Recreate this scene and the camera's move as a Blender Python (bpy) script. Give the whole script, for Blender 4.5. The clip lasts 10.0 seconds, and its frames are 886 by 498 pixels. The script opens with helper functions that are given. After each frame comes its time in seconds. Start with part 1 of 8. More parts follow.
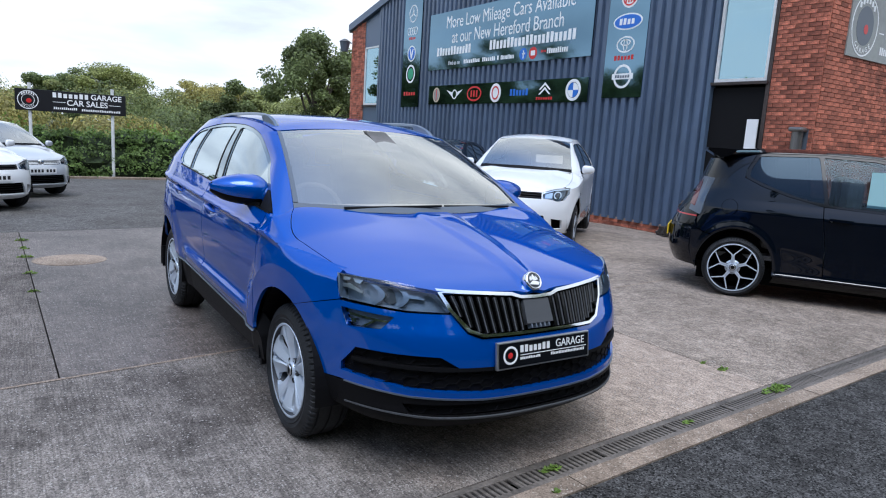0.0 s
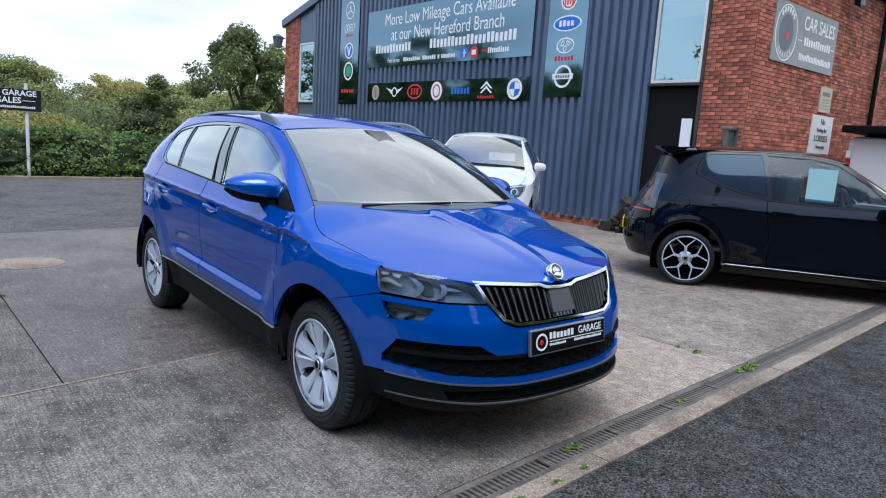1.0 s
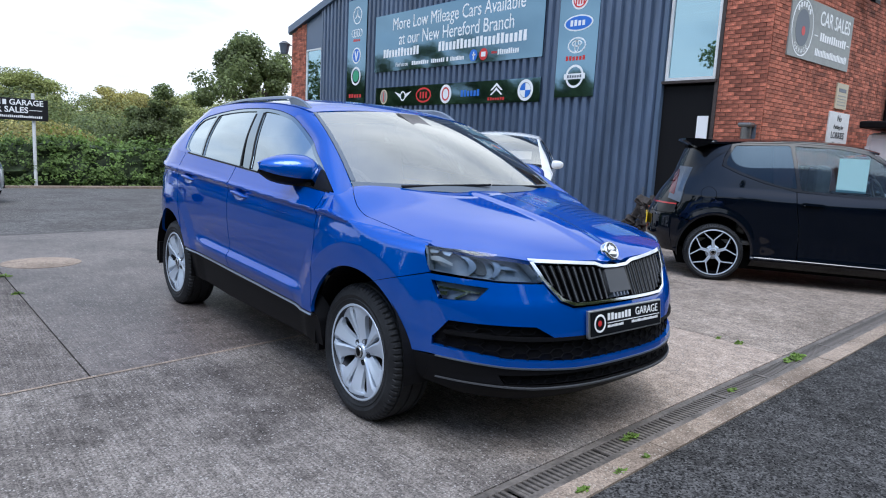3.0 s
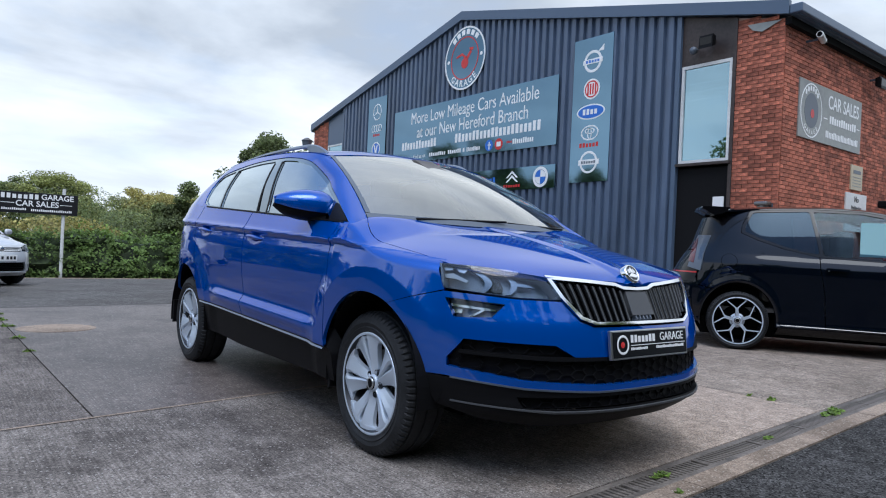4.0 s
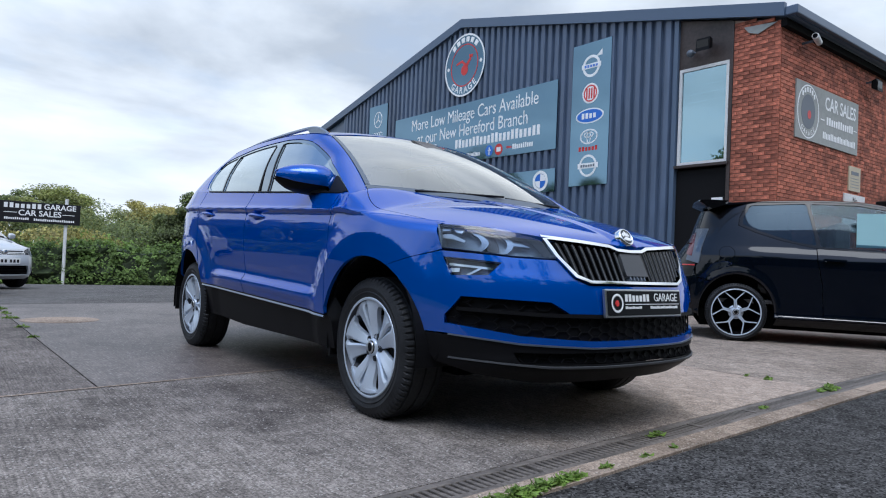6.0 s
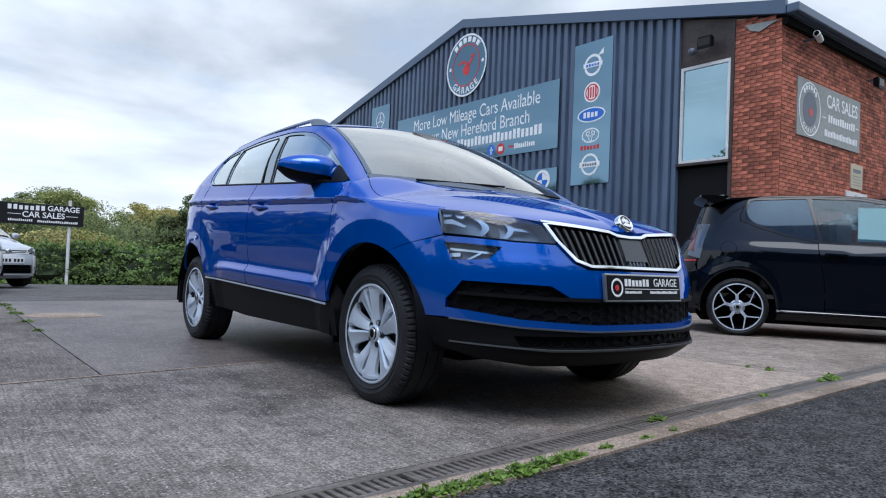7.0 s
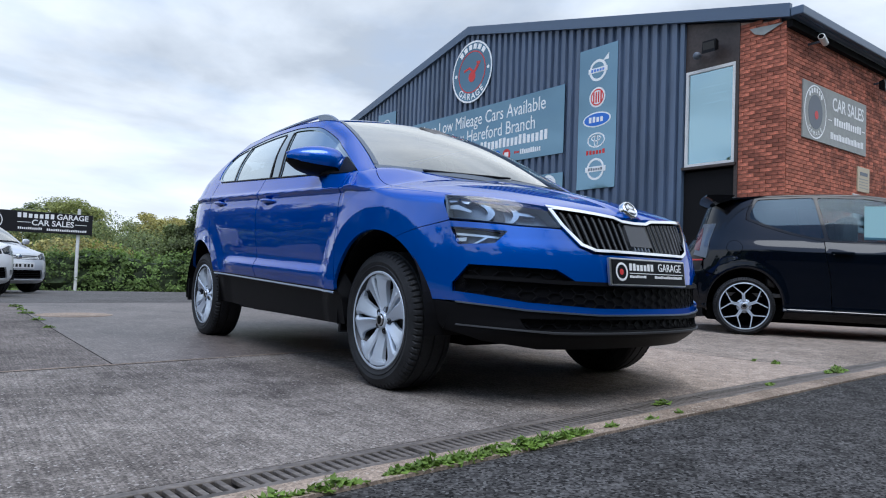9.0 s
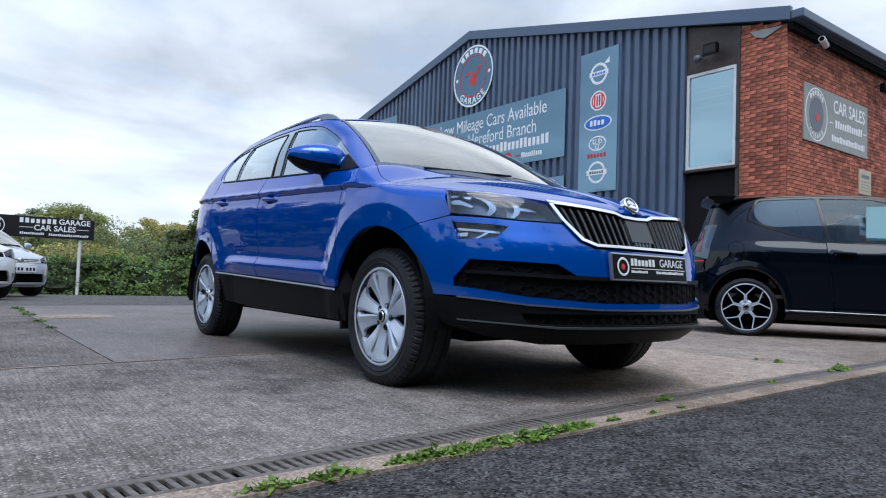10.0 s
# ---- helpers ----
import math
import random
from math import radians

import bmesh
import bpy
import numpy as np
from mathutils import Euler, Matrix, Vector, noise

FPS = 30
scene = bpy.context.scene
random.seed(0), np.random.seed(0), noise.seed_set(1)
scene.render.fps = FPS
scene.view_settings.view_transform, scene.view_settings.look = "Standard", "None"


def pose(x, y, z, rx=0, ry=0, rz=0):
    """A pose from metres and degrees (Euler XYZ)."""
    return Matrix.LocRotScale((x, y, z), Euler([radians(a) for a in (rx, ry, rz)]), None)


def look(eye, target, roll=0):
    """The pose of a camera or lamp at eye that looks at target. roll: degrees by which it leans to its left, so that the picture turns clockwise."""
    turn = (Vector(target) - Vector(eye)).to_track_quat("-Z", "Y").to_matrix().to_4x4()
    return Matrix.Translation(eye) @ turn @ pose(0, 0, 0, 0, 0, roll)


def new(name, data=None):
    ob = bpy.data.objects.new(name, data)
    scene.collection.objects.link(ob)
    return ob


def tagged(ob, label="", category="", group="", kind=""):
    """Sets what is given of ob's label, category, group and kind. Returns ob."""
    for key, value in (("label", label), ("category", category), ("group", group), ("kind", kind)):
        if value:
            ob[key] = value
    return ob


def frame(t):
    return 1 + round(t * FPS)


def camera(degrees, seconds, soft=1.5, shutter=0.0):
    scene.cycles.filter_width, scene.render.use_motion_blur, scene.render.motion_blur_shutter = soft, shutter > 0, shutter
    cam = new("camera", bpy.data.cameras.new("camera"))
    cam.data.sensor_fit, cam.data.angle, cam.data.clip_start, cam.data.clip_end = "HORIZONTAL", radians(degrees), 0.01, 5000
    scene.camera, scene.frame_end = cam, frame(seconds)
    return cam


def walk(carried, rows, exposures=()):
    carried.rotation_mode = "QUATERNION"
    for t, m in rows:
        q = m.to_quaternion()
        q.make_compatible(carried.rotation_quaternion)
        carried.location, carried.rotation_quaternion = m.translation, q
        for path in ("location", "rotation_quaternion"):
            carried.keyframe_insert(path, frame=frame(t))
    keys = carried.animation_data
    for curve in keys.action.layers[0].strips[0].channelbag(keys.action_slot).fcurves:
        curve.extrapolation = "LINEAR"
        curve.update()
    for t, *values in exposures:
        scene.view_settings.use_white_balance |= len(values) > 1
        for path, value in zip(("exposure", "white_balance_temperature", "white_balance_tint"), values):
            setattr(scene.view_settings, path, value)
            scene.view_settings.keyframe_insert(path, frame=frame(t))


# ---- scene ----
cam = camera(67.5, 10.0, 1.1)
PATH = [
    (0, (-1.962, -2.950, 1.470), (-0.870, -1.307, 1.143), 3.61),
    (0.5, (-2.181, -2.825, 1.450), (-1.013, -1.235, 1.124), 3.63),
    (1, (-2.426, -2.782, 1.450), (-1.156, -1.271, 1.129), 3.68),
    (1.5, (-2.597, -2.816, 1.472), (-1.304, -1.325, 1.149), 3.57),
    (2, (-2.653, -2.789, 1.430), (-1.354, -1.303, 1.102), 3.55),
    (3.3, (-2.453, -2.526, 1.185), (-1.208, -0.980, 0.937), 2.99),
    (3.5, (-2.446, -2.528, 1.104), (-1.209, -0.966, 0.932), 2.92),
    (4, (-2.449, -2.545, 0.939), (-1.224, -0.964, 0.938), 2.68),
    (4.5, (-2.460, -2.570, 0.867), (-1.237, -0.988, 0.907), 2.61),
    (5, (-2.465, -2.587, 0.819), (-1.242, -1.005, 0.861), 2.56),
    (5.5, (-2.465, -2.597, 0.769), (-1.243, -1.015, 0.808), 2.51),
    (7, (-2.474, -2.633, 0.651), (-1.260, -1.044, 0.696), 2.30),
    (7.5, (-2.474, -2.641, 0.627), (-1.264, -1.049, 0.682), 2.26),
    (8, (-2.475, -2.647, 0.604), (-1.272, -1.050, 0.667), 2.20),
    (8.5, (-2.469, -2.648, 0.577), (-1.272, -1.048, 0.642), 2.19),
    (9, (-2.492, -2.663, 0.546), (-1.295, -1.063, 0.619), 2.13),
    (9.5, (-2.493, -2.664, 0.516), (-1.297, -1.063, 0.601), 2.11),
    (10, (-2.489, -2.663, 0.503), (-1.296, -1.060, 0.592), 2.04),
]
walk(cam, [(t, look(eye, target, roll)) for t, eye, target, roll in PATH], [(0.0, 0.44, 5700, 8), (1.5, 0.53, 5700, 8), (3.4, 0.60, 5700, 8), (4.0, 0.28, 5700, 8), (10.0, 0.31, 5700, 8)])

# world: bright broken overcast, the sun behind thin cloud
world = bpy.data.worlds.new("sky")
scene.world = world
world.use_nodes = True
wn, wl = world.node_tree.nodes, world.node_tree.links
wn.clear()
SUN_EL, SUN_ROT = radians(64), radians(220)


def wnode(kind, **values):
    n = wn.new(kind)
    for key, value in values.items():
        n.inputs[key].default_value = value
    return n


w_out, w_bg = wn.new("ShaderNodeOutputWorld"), wnode("ShaderNodeBackground", Strength=1.0)
w_sky = wn.new("ShaderNodeTexSky")
w_sky.sky_type, w_sky.sun_disc = "NISHITA", False
w_sky.sun_elevation, w_sky.sun_rotation = SUN_EL, SUN_ROT
w_dim = wn.new("ShaderNodeVectorMath")
w_dim.operation = "SCALE"
w_dim.inputs["Scale"].default_value = 0.175
w_tc, w_sep = wn.new("ShaderNodeTexCoord"), wn.new("ShaderNodeSeparateXYZ")
w_up = wn.new("ShaderNodeMath")
w_up.operation, w_up.inputs[1].default_value = "MAXIMUM", 0.0
w_add = wn.new("ShaderNodeMath")
w_add.operation, w_add.inputs[1].default_value = "ADD", 0.16
w_dx, w_dy = wn.new("ShaderNodeMath"), wn.new("ShaderNodeMath")
w_dx.operation = w_dy.operation = "DIVIDE"
w_cmb = wn.new("ShaderNodeCombineXYZ")
w_n1 = wnode("ShaderNodeTexNoise", Scale=0.9, Detail=7.0, Roughness=0.52, Distortion=0.25)
w_n2 = wnode("ShaderNodeTexNoise", Scale=2.1, Detail=5.0, Roughness=0.55)
w_r1, w_r2 = wn.new("ShaderNodeValToRGB"), wn.new("ShaderNodeValToRGB")
w_r1.color_ramp.elements[0].position, w_r1.color_ramp.elements[0].color = 0.36, (0.47, 0.49, 0.52, 1)
w_r1.color_ramp.elements[1].position, w_r1.color_ramp.elements[1].color = 0.58, (0.90, 0.90, 0.895, 1)
w_r2.color_ramp.elements[0].position, w_r2.color_ramp.elements[0].color = 0.30, (0.8, 0.8, 0.8, 1)
w_r2.color_ramp.elements[1].position, w_r2.color_ramp.elements[1].color = 0.52, (1, 1, 1, 1)
w_mix = wn.new("ShaderNodeMix")
w_mix.data_type = "RGBA"
wl.new(w_tc.outputs["Generated"], w_sep.inputs[0])
wl.new(w_sep.outputs["Z"], w_up.inputs[0])
wl.new(w_up.outputs[0], w_add.inputs[0])
for axis, n in (("X", w_dx), ("Y", w_dy)):
    wl.new(w_sep.outputs[axis], n.inputs[0])
    wl.new(w_add.outputs[0], n.inputs[1])
    wl.new(n.outputs[0], w_cmb.inputs[axis])
for n in (w_n1, w_n2):
    wl.new(w_cmb.outputs[0], n.inputs["Vector"])
wl.new(w_n1.outputs["Fac"], w_r1.inputs[0])
wl.new(w_n2.outputs["Fac"], w_r2.inputs[0])
wl.new(w_sky.outputs[0], w_dim.inputs[0])
# cloud cover thins towards -x, graded to turn reflections in paint and glass bluer
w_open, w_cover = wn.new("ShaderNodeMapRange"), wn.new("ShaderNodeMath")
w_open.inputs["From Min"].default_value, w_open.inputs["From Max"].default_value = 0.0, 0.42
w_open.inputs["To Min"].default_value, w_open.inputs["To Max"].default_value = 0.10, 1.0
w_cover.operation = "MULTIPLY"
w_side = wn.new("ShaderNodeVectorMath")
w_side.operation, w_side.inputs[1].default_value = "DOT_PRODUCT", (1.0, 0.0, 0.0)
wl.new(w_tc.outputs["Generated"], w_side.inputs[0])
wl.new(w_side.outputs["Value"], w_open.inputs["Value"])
w_bank, w_most = wn.new("ShaderNodeMapRange"), wn.new("ShaderNodeMath")
w_bank.inputs["From Min"].default_value, w_bank.inputs["From Max"].default_value = 0.38, 0.62
w_bank.inputs["To Min"].default_value, w_bank.inputs["To Max"].default_value = 1.0, 0.0
w_most.operation = "MAXIMUM"
wl.new(w_sep.outputs["Z"], w_bank.inputs["Value"])
wl.new(w_bank.outputs[0], w_most.inputs[0])
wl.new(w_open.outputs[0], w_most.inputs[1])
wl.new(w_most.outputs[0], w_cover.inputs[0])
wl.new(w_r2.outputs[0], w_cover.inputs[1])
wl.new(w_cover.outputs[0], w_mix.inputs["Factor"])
wl.new(w_dim.outputs[0], w_mix.inputs["A"])
wl.new(w_r1.outputs[0], w_mix.inputs["B"])
w_low = wn.new("ShaderNodeMapRange")
w_low.inputs["From Min"].default_value, w_low.inputs["From Max"].default_value = 0.02, 0.24
w_low.inputs["To Min"].default_value, w_low.inputs["To Max"].default_value = 0.75, 0.0
w_haze = wn.new("ShaderNodeMix")
w_haze.data_type = "RGBA"
w_haze.inputs["B"].default_value = (0.91, 0.91, 0.91, 1)
wl.new(w_sep.outputs["Z"], w_low.inputs["Value"])
w_thin = wn.new("ShaderNodeMath")
w_thin.operation = "MULTIPLY"
wl.new(w_low.outputs[0], w_thin.inputs[0])
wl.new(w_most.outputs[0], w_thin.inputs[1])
wl.new(w_thin.outputs[0], w_haze.inputs["Factor"])
wl.new(w_mix.outputs["Result"], w_haze.inputs["A"])
# an overcast sky is brightest overhead
w_top = wn.new("ShaderNodeMapRange")
w_top.inputs["From Min"].default_value, w_top.inputs["From Max"].default_value = 0.4, 1.0
w_top.inputs["To Min"].default_value, w_top.inputs["To Max"].default_value = 1.0, 1.45
w_gain = wn.new("ShaderNodeVectorMath")
w_gain.operation = "SCALE"
wl.new(w_sep.outputs["Z"], w_top.inputs["Value"])
wl.new(w_haze.outputs["Result"], w_gain.inputs[0])
wl.new(w_top.outputs[0], w_gain.inputs["Scale"])
wl.new(w_gain.outputs[0], w_bg.inputs["Color"])
wl.new(w_bg.outputs[0], w_out.inputs[0])

sun = new("sun", bpy.data.lights.new("sun", "SUN"))
sun.data.energy, sun.data.angle, sun.data.color = 1.5, radians(40), (1.0, 0.96, 0.9)
sun.matrix_world = look((-2.5, -3, 8), (0, 0, 0))


# materials
def grainy(name, base, rough=0.6, metal=0.0, spread=0.25, fine=60.0, broad=1.2, bump=0.15, stain=None, rand=0.0, island=False, coat=0.0, coords="Object", spec=0.5, stretch=(1, 1, 1), leaf=0.0):
    """A surface with broad stains, fine grain and relief; sizes are per metre."""
    m = bpy.data.materials.new(name)
    m.use_nodes = True
    nt = m.node_tree
    n, l = nt.nodes, nt.links
    bsdf = n["Principled BSDF"]
    bsdf.inputs["Roughness"].default_value, bsdf.inputs["Metallic"].default_value = rough, metal
    bsdf.inputs["Specular IOR Level"].default_value = spec
    if coat:
        bsdf.inputs["Coat Weight"].default_value, bsdf.inputs["Coat Roughness"].default_value = coat, 0.02
    tc, mp = n.new("ShaderNodeTexCoord"), n.new("ShaderNodeMapping")
    mp.inputs["Scale"].default_value = stretch
    l.new(tc.outputs[coords], mp.inputs["Vector"])
    big, small = n.new("ShaderNodeTexNoise"), n.new("ShaderNodeTexNoise")
    for node, scale, detail in ((big, broad, 6.0), (small, fine, 3.0)):
        node.inputs["Scale"].default_value, node.inputs["Detail"].default_value = scale, detail
        l.new(mp.outputs["Vector"], node.inputs["Vector"])
    ramp = n.new("ShaderNodeValToRGB")
    dark = stain or tuple(c * (1 - spread * 1.6) for c in base)
    light = tuple(min(1.0, c * (1 + spread)) for c in base)
    ramp.color_ramp.elements[0].position, ramp.color_ramp.elements[0].color = 0.32, (*dark, 1)
    ramp.color_ramp.elements[1].position, ramp.color_ramp.elements[1].color = 0.68, (*light, 1)
    mid = ramp.color_ramp.elements.new(0.5)
    mid.color = (*base, 1)
    l.new(big.outputs["Fac"], ramp.inputs[0])
    mul = n.new("ShaderNodeMix")
    mul.data_type, mul.blend_type = "RGBA", "MULTIPLY"
    mul.inputs["Factor"].default_value = 1.0
    grain = n.new("ShaderNodeMapRange")
    grain.inputs["From Min"].default_value, grain.inputs["From Max"].default_value = 0.3, 0.7
    grain.inputs["To Min"].default_value, grain.inputs["To Max"].default_value = 1 - spread, 1 + spread
    l.new(small.outputs["Fac"], grain.inputs["Value"])
    l.new(ramp.outputs[0], mul.inputs["A"])
    l.new(grain.outputs[0], mul.inputs["B"])
    colour = mul.outputs["Result"]
    if rand:
        info = n.new("ShaderNodeNewGeometry" if island else "ShaderNodeObjectInfo")
        tint, hsv = n.new("ShaderNodeMapRange"), n.new("ShaderNodeHueSaturation")
        tint.inputs["To Min"].default_value, tint.inputs["To Max"].default_value = 1 - rand, 1 + rand
        l.new(info.outputs["Random Per Island" if island else "Random"], tint.inputs["Value"])
        l.new(tint.outputs[0], hsv.inputs["Value"])
        l.new(colour, hsv.inputs["Color"])
        colour = hsv.outputs[0]
    relief = small.outputs["Fac"]
    l.new(colour, bsdf.inputs["Base Color"])
    if bump:
        bmp = n.new("ShaderNodeBump")
        bmp.inputs["Strength"].default_value, bmp.inputs["Distance"].default_value = bump, 0.01
        l.new(relief, bmp.inputs["Height"])
        l.new(bmp.outputs[0], bsdf.inputs["Normal"])
    if leaf:
        thin, blend = n.new("ShaderNodeBsdfTranslucent"), n.new("ShaderNodeMixShader")
        blend.inputs[0].default_value = leaf
        l.new(colour, thin.inputs[0])
        l.new(bsdf.outputs[0], blend.inputs[1])
        l.new(thin.outputs[0], blend.inputs[2])
        l.new(blend.outputs[0], n["Material Output"].inputs[0])
    return m


def paving(name, base, dark, pale, cells=55.0, contrast=0.45, rough=0.75, bump=0.3, worn=None, brush=0.0, spec=0.06):
    """Concrete or asphalt: broad stains, blotches, single grains of stone, and a worn tint towards +x if asked."""
    m = bpy.data.materials.new(name)
    m.use_nodes = True
    n, l = m.node_tree.nodes, m.node_tree.links
    bsdf = n["Principled BSDF"]
    bsdf.inputs["Roughness"].default_value, bsdf.inputs["Specular IOR Level"].default_value = rough, spec
    tc = n.new("ShaderNodeTexCoord")
    def noise_at(scale, detail, rough_n=0.6):
        t = n.new("ShaderNodeTexNoise")
        t.inputs["Scale"].default_value, t.inputs["Detail"].default_value, t.inputs["Roughness"].default_value = scale, detail, rough_n
        l.new(tc.outputs["Object"], t.inputs["Vector"])
        return t.outputs["Fac"]
    def ranged(value, a, b, c, d):
        r = n.new("ShaderNodeMapRange")
        for key, v in (("From Min", a), ("From Max", b), ("To Min", c), ("To Max", d)):
            r.inputs[key].default_value = v
        l.new(value, r.inputs["Value"])
        return r.outputs[0]
    def mixed(a, b, factor, mode="MIX"):
        x = n.new("ShaderNodeMix")
        x.data_type, x.blend_type = "RGBA", mode
        for socket, v in (("A", a), ("B", b), ("Factor", factor)):
            if isinstance(v, tuple):
                x.inputs[socket].default_value = (*v, 1)
            elif isinstance(v, float):
                x.inputs[socket].default_value = v
            else:
                l.new(v, x.inputs[socket])
        return x.outputs["Result"]
    colour = mixed(base, dark, ranged(noise_at(0.9, 9.0, 0.7), 0.44, 0.62, 0.0, 1.0))
    if worn:
        tone, x0, x1 = worn
        sep, add = n.new("ShaderNodeSeparateXYZ"), n.new("ShaderNodeMath")
        l.new(tc.outputs["Object"], sep.inputs[0])
        add.operation = "ADD"
        l.new(sep.outputs["X"], add.inputs[0])
        l.new(ranged(noise_at(1.4, 6.0), 0.3, 0.7, -0.8, 0.8), add.inputs[1])
        colour = mixed(colour, tone, ranged(add.outputs[0], x0, x1, 0.0, 1.0))
    blotch = noise_at(9.0, 8.0, 0.72)
    colour = mixed(colour, ranged(blotch, 0.36, 0.64, 1 - contrast * 0.5, 1 + contrast * 0.5), 1.0, "MULTIPLY")
    if brush:
        turn, streak = n.new("ShaderNodeMapping"), n.new("ShaderNodeTexNoise")
        turn.inputs["Rotation"].default_value, turn.inputs["Scale"].default_value = (0, 0, radians(brush)), (105, 4, 1)
        streak.inputs["Scale"].default_value, streak.inputs["Detail"].default_value = 1.0, 3.0
        l.new(tc.outputs["Object"], turn.inputs["Vector"])
        l.new(turn.outputs[0], streak.inputs["Vector"])
        colour = mixed(colour, ranged(streak.outputs["Fac"], 0.36, 0.64, 0.78, 1.22), 1.0, "MULTIPLY")
    vor, pick = n.new("ShaderNodeTexVoronoi"), n.new("ShaderNodeSeparateColor")
    vor.inputs["Scale"].default_value = cells
    l.new(tc.outputs["Object"], vor.inputs["Vector"])
    l.new(vor.outputs["Color"], pick.inputs[0])
    colour = mixed(colour, ranged(pick.outputs[0], 0.0, 1.0, 1 - contrast, 1 + contrast), 1.0, "MULTIPLY")
    stone = n.new("ShaderNodeMath")
    stone.operation, stone.inputs[1].default_value = "GREATER_THAN", 0.965
    l.new(pick.outputs[1], stone.inputs[0])
    colour = mixed(colour, pale, stone.outputs[0])
    l.new(colour, bsdf.inputs["Base Color"])
    bmp = n.new("ShaderNodeBump")
    bmp.inputs["Strength"].default_value, bmp.inputs["Distance"].default_value = bump, 0.006
    l.new(pick.outputs[0], bmp.inputs["Height"])
    l.new(bmp.outputs[0], bsdf.inputs["Normal"])
    return m


def plain(name, base, rough=0.4, metal=0.0, coat=0.0, spec=0.5, trans=0.0, ior=1.45, emit=0.0, coat_ior=1.5, edge=None):
    m = bpy.data.materials.new(name)
    m.use_nodes = True
    b = m.node_tree.nodes["Principled BSDF"]
    b.inputs["Base Color"].default_value = (*base, 1)
    b.inputs["Roughness"].default_value, b.inputs["Metallic"].default_value = rough, metal
    b.inputs["Specular IOR Level"].default_value, b.inputs["IOR"].default_value = spec, ior
    b.inputs["Transmission Weight"].default_value = trans
    if edge:
        b.inputs["Specular Tint"].default_value = (*edge, 1)
    if coat:
        b.inputs["Coat Weight"].default_value, b.inputs["Coat Roughness"].default_value, b.inputs["Coat IOR"].default_value = coat, 0.012, coat_ior
    if emit:
        b.inputs["Emission Color"].default_value, b.inputs["Emission Strength"].default_value = (*base, 1), emit
    return m


def pane(name, tint, haze=0.35, sheen=(1, 1, 1), ior=1.6):
    """Thin car glass: a tinted see-through sheet with a mirror-like surface; haze strengthens and sheen colours its
    reflection.
    """
    m = bpy.data.materials.new(name)
    m.use_nodes = True
    n, l = m.node_tree.nodes, m.node_tree.links
    n.clear()
    out, mix = n.new("ShaderNodeOutputMaterial"), n.new("ShaderNodeMixShader")
    clear, gloss = n.new("ShaderNodeBsdfTransparent"), n.new("ShaderNodeBsdfGlossy")
    clear.inputs[0].default_value = (*tint, 1)
    gloss.inputs["Roughness"].default_value, gloss.inputs["Color"].default_value = 0.015, (*sheen, 1)
    fr, add = n.new("ShaderNodeFresnel"), n.new("ShaderNodeMath")
    fr.inputs[0].default_value = ior
    add.operation, add.use_clamp = "ADD", True
    add.inputs[1].default_value = haze
    l.new(fr.outputs[0], add.inputs[0])
    l.new(add.outputs[0], mix.inputs[0])
    l.new(clear.outputs[0], mix.inputs[1])
    l.new(gloss.outputs[0], mix.inputs[2])
    l.new(mix.outputs[0], out.inputs[0])
    return m


M_CONC_A = paving("stained_concrete", (0.136, 0.113, 0.099), (0.070, 0.058, 0.051), (0.30, 0.27, 0.25), 120, 0.42, 0.46, 0.22, brush=86.0, spec=0.22)
M_CONC_B = paving("dark_weathered_concrete", (0.168, 0.146, 0.130), (0.088, 0.076, 0.068), (0.30, 0.28, 0.26), 150, 0.44, 0.75, 0.4, brush=-30.0)
M_CONC_C = paving("worn_concrete", (0.214, 0.188, 0.166), (0.098, 0.085, 0.076), (0.38, 0.35, 0.32), 150, 0.46, 0.72, 0.5, worn=((0.352, 0.281, 0.226), -0.6, 1.2), brush=-12.0)
M_CONC_D = paving("brown_concrete", (0.288, 0.234, 0.190), (0.182, 0.147, 0.118), (0.42, 0.38, 0.33), 130, 0.60, 0.68, 0.4, brush=4.0, spec=0.16)
M_EDGE = paving("pale_concrete_edging", (0.32, 0.252, 0.196), (0.19, 0.148, 0.114), (0.42, 0.37, 0.31), 140, 0.32, 0.8, 0.25)
M_ASPH = paving("asphalt", (0.066, 0.063, 0.061), (0.042, 0.040, 0.038), (0.15, 0.147, 0.142), 125, 0.85, 0.85, 1.0)
M_ASPH2 = paving("old_asphalt", (0.122, 0.115, 0.108), (0.090, 0.083, 0.077), (0.24, 0.23, 0.22), 80, 0.5, 0.85, 0.5)
M_EARTH = grainy("grass_and_earth", (0.07, 0.085, 0.04), 0.95, spread=0.4, fine=8, broad=0.2, bump=0.3)
M_CLAD = grainy("blue_grey_cladding", (0.084, 0.118, 0.182), 0.36, metal=0.0, spread=0.12, fine=6, broad=1.0, bump=0.03, stretch=(1, 1, 0.2))
M_TRIM = plain("dark_blue_trim", (0.085, 0.125, 0.19), 0.32)
M_BRICK = grainy("red_brick", (0.40, 0.130, 0.078), 0.85, spread=0.3, fine=60, broad=6, bump=0.3, rand=0.42)
M_BRICK_I = grainy("red_brick_far", (0.40, 0.130, 0.078), 0.85, spread=0.3, fine=60, broad=6, bump=0.3, rand=0.42, island=True)
M_MORTAR = grainy("mortar", (0.30, 0.22, 0.18), 0.95, spread=0.25, fine=80, broad=4, bump=0.3)
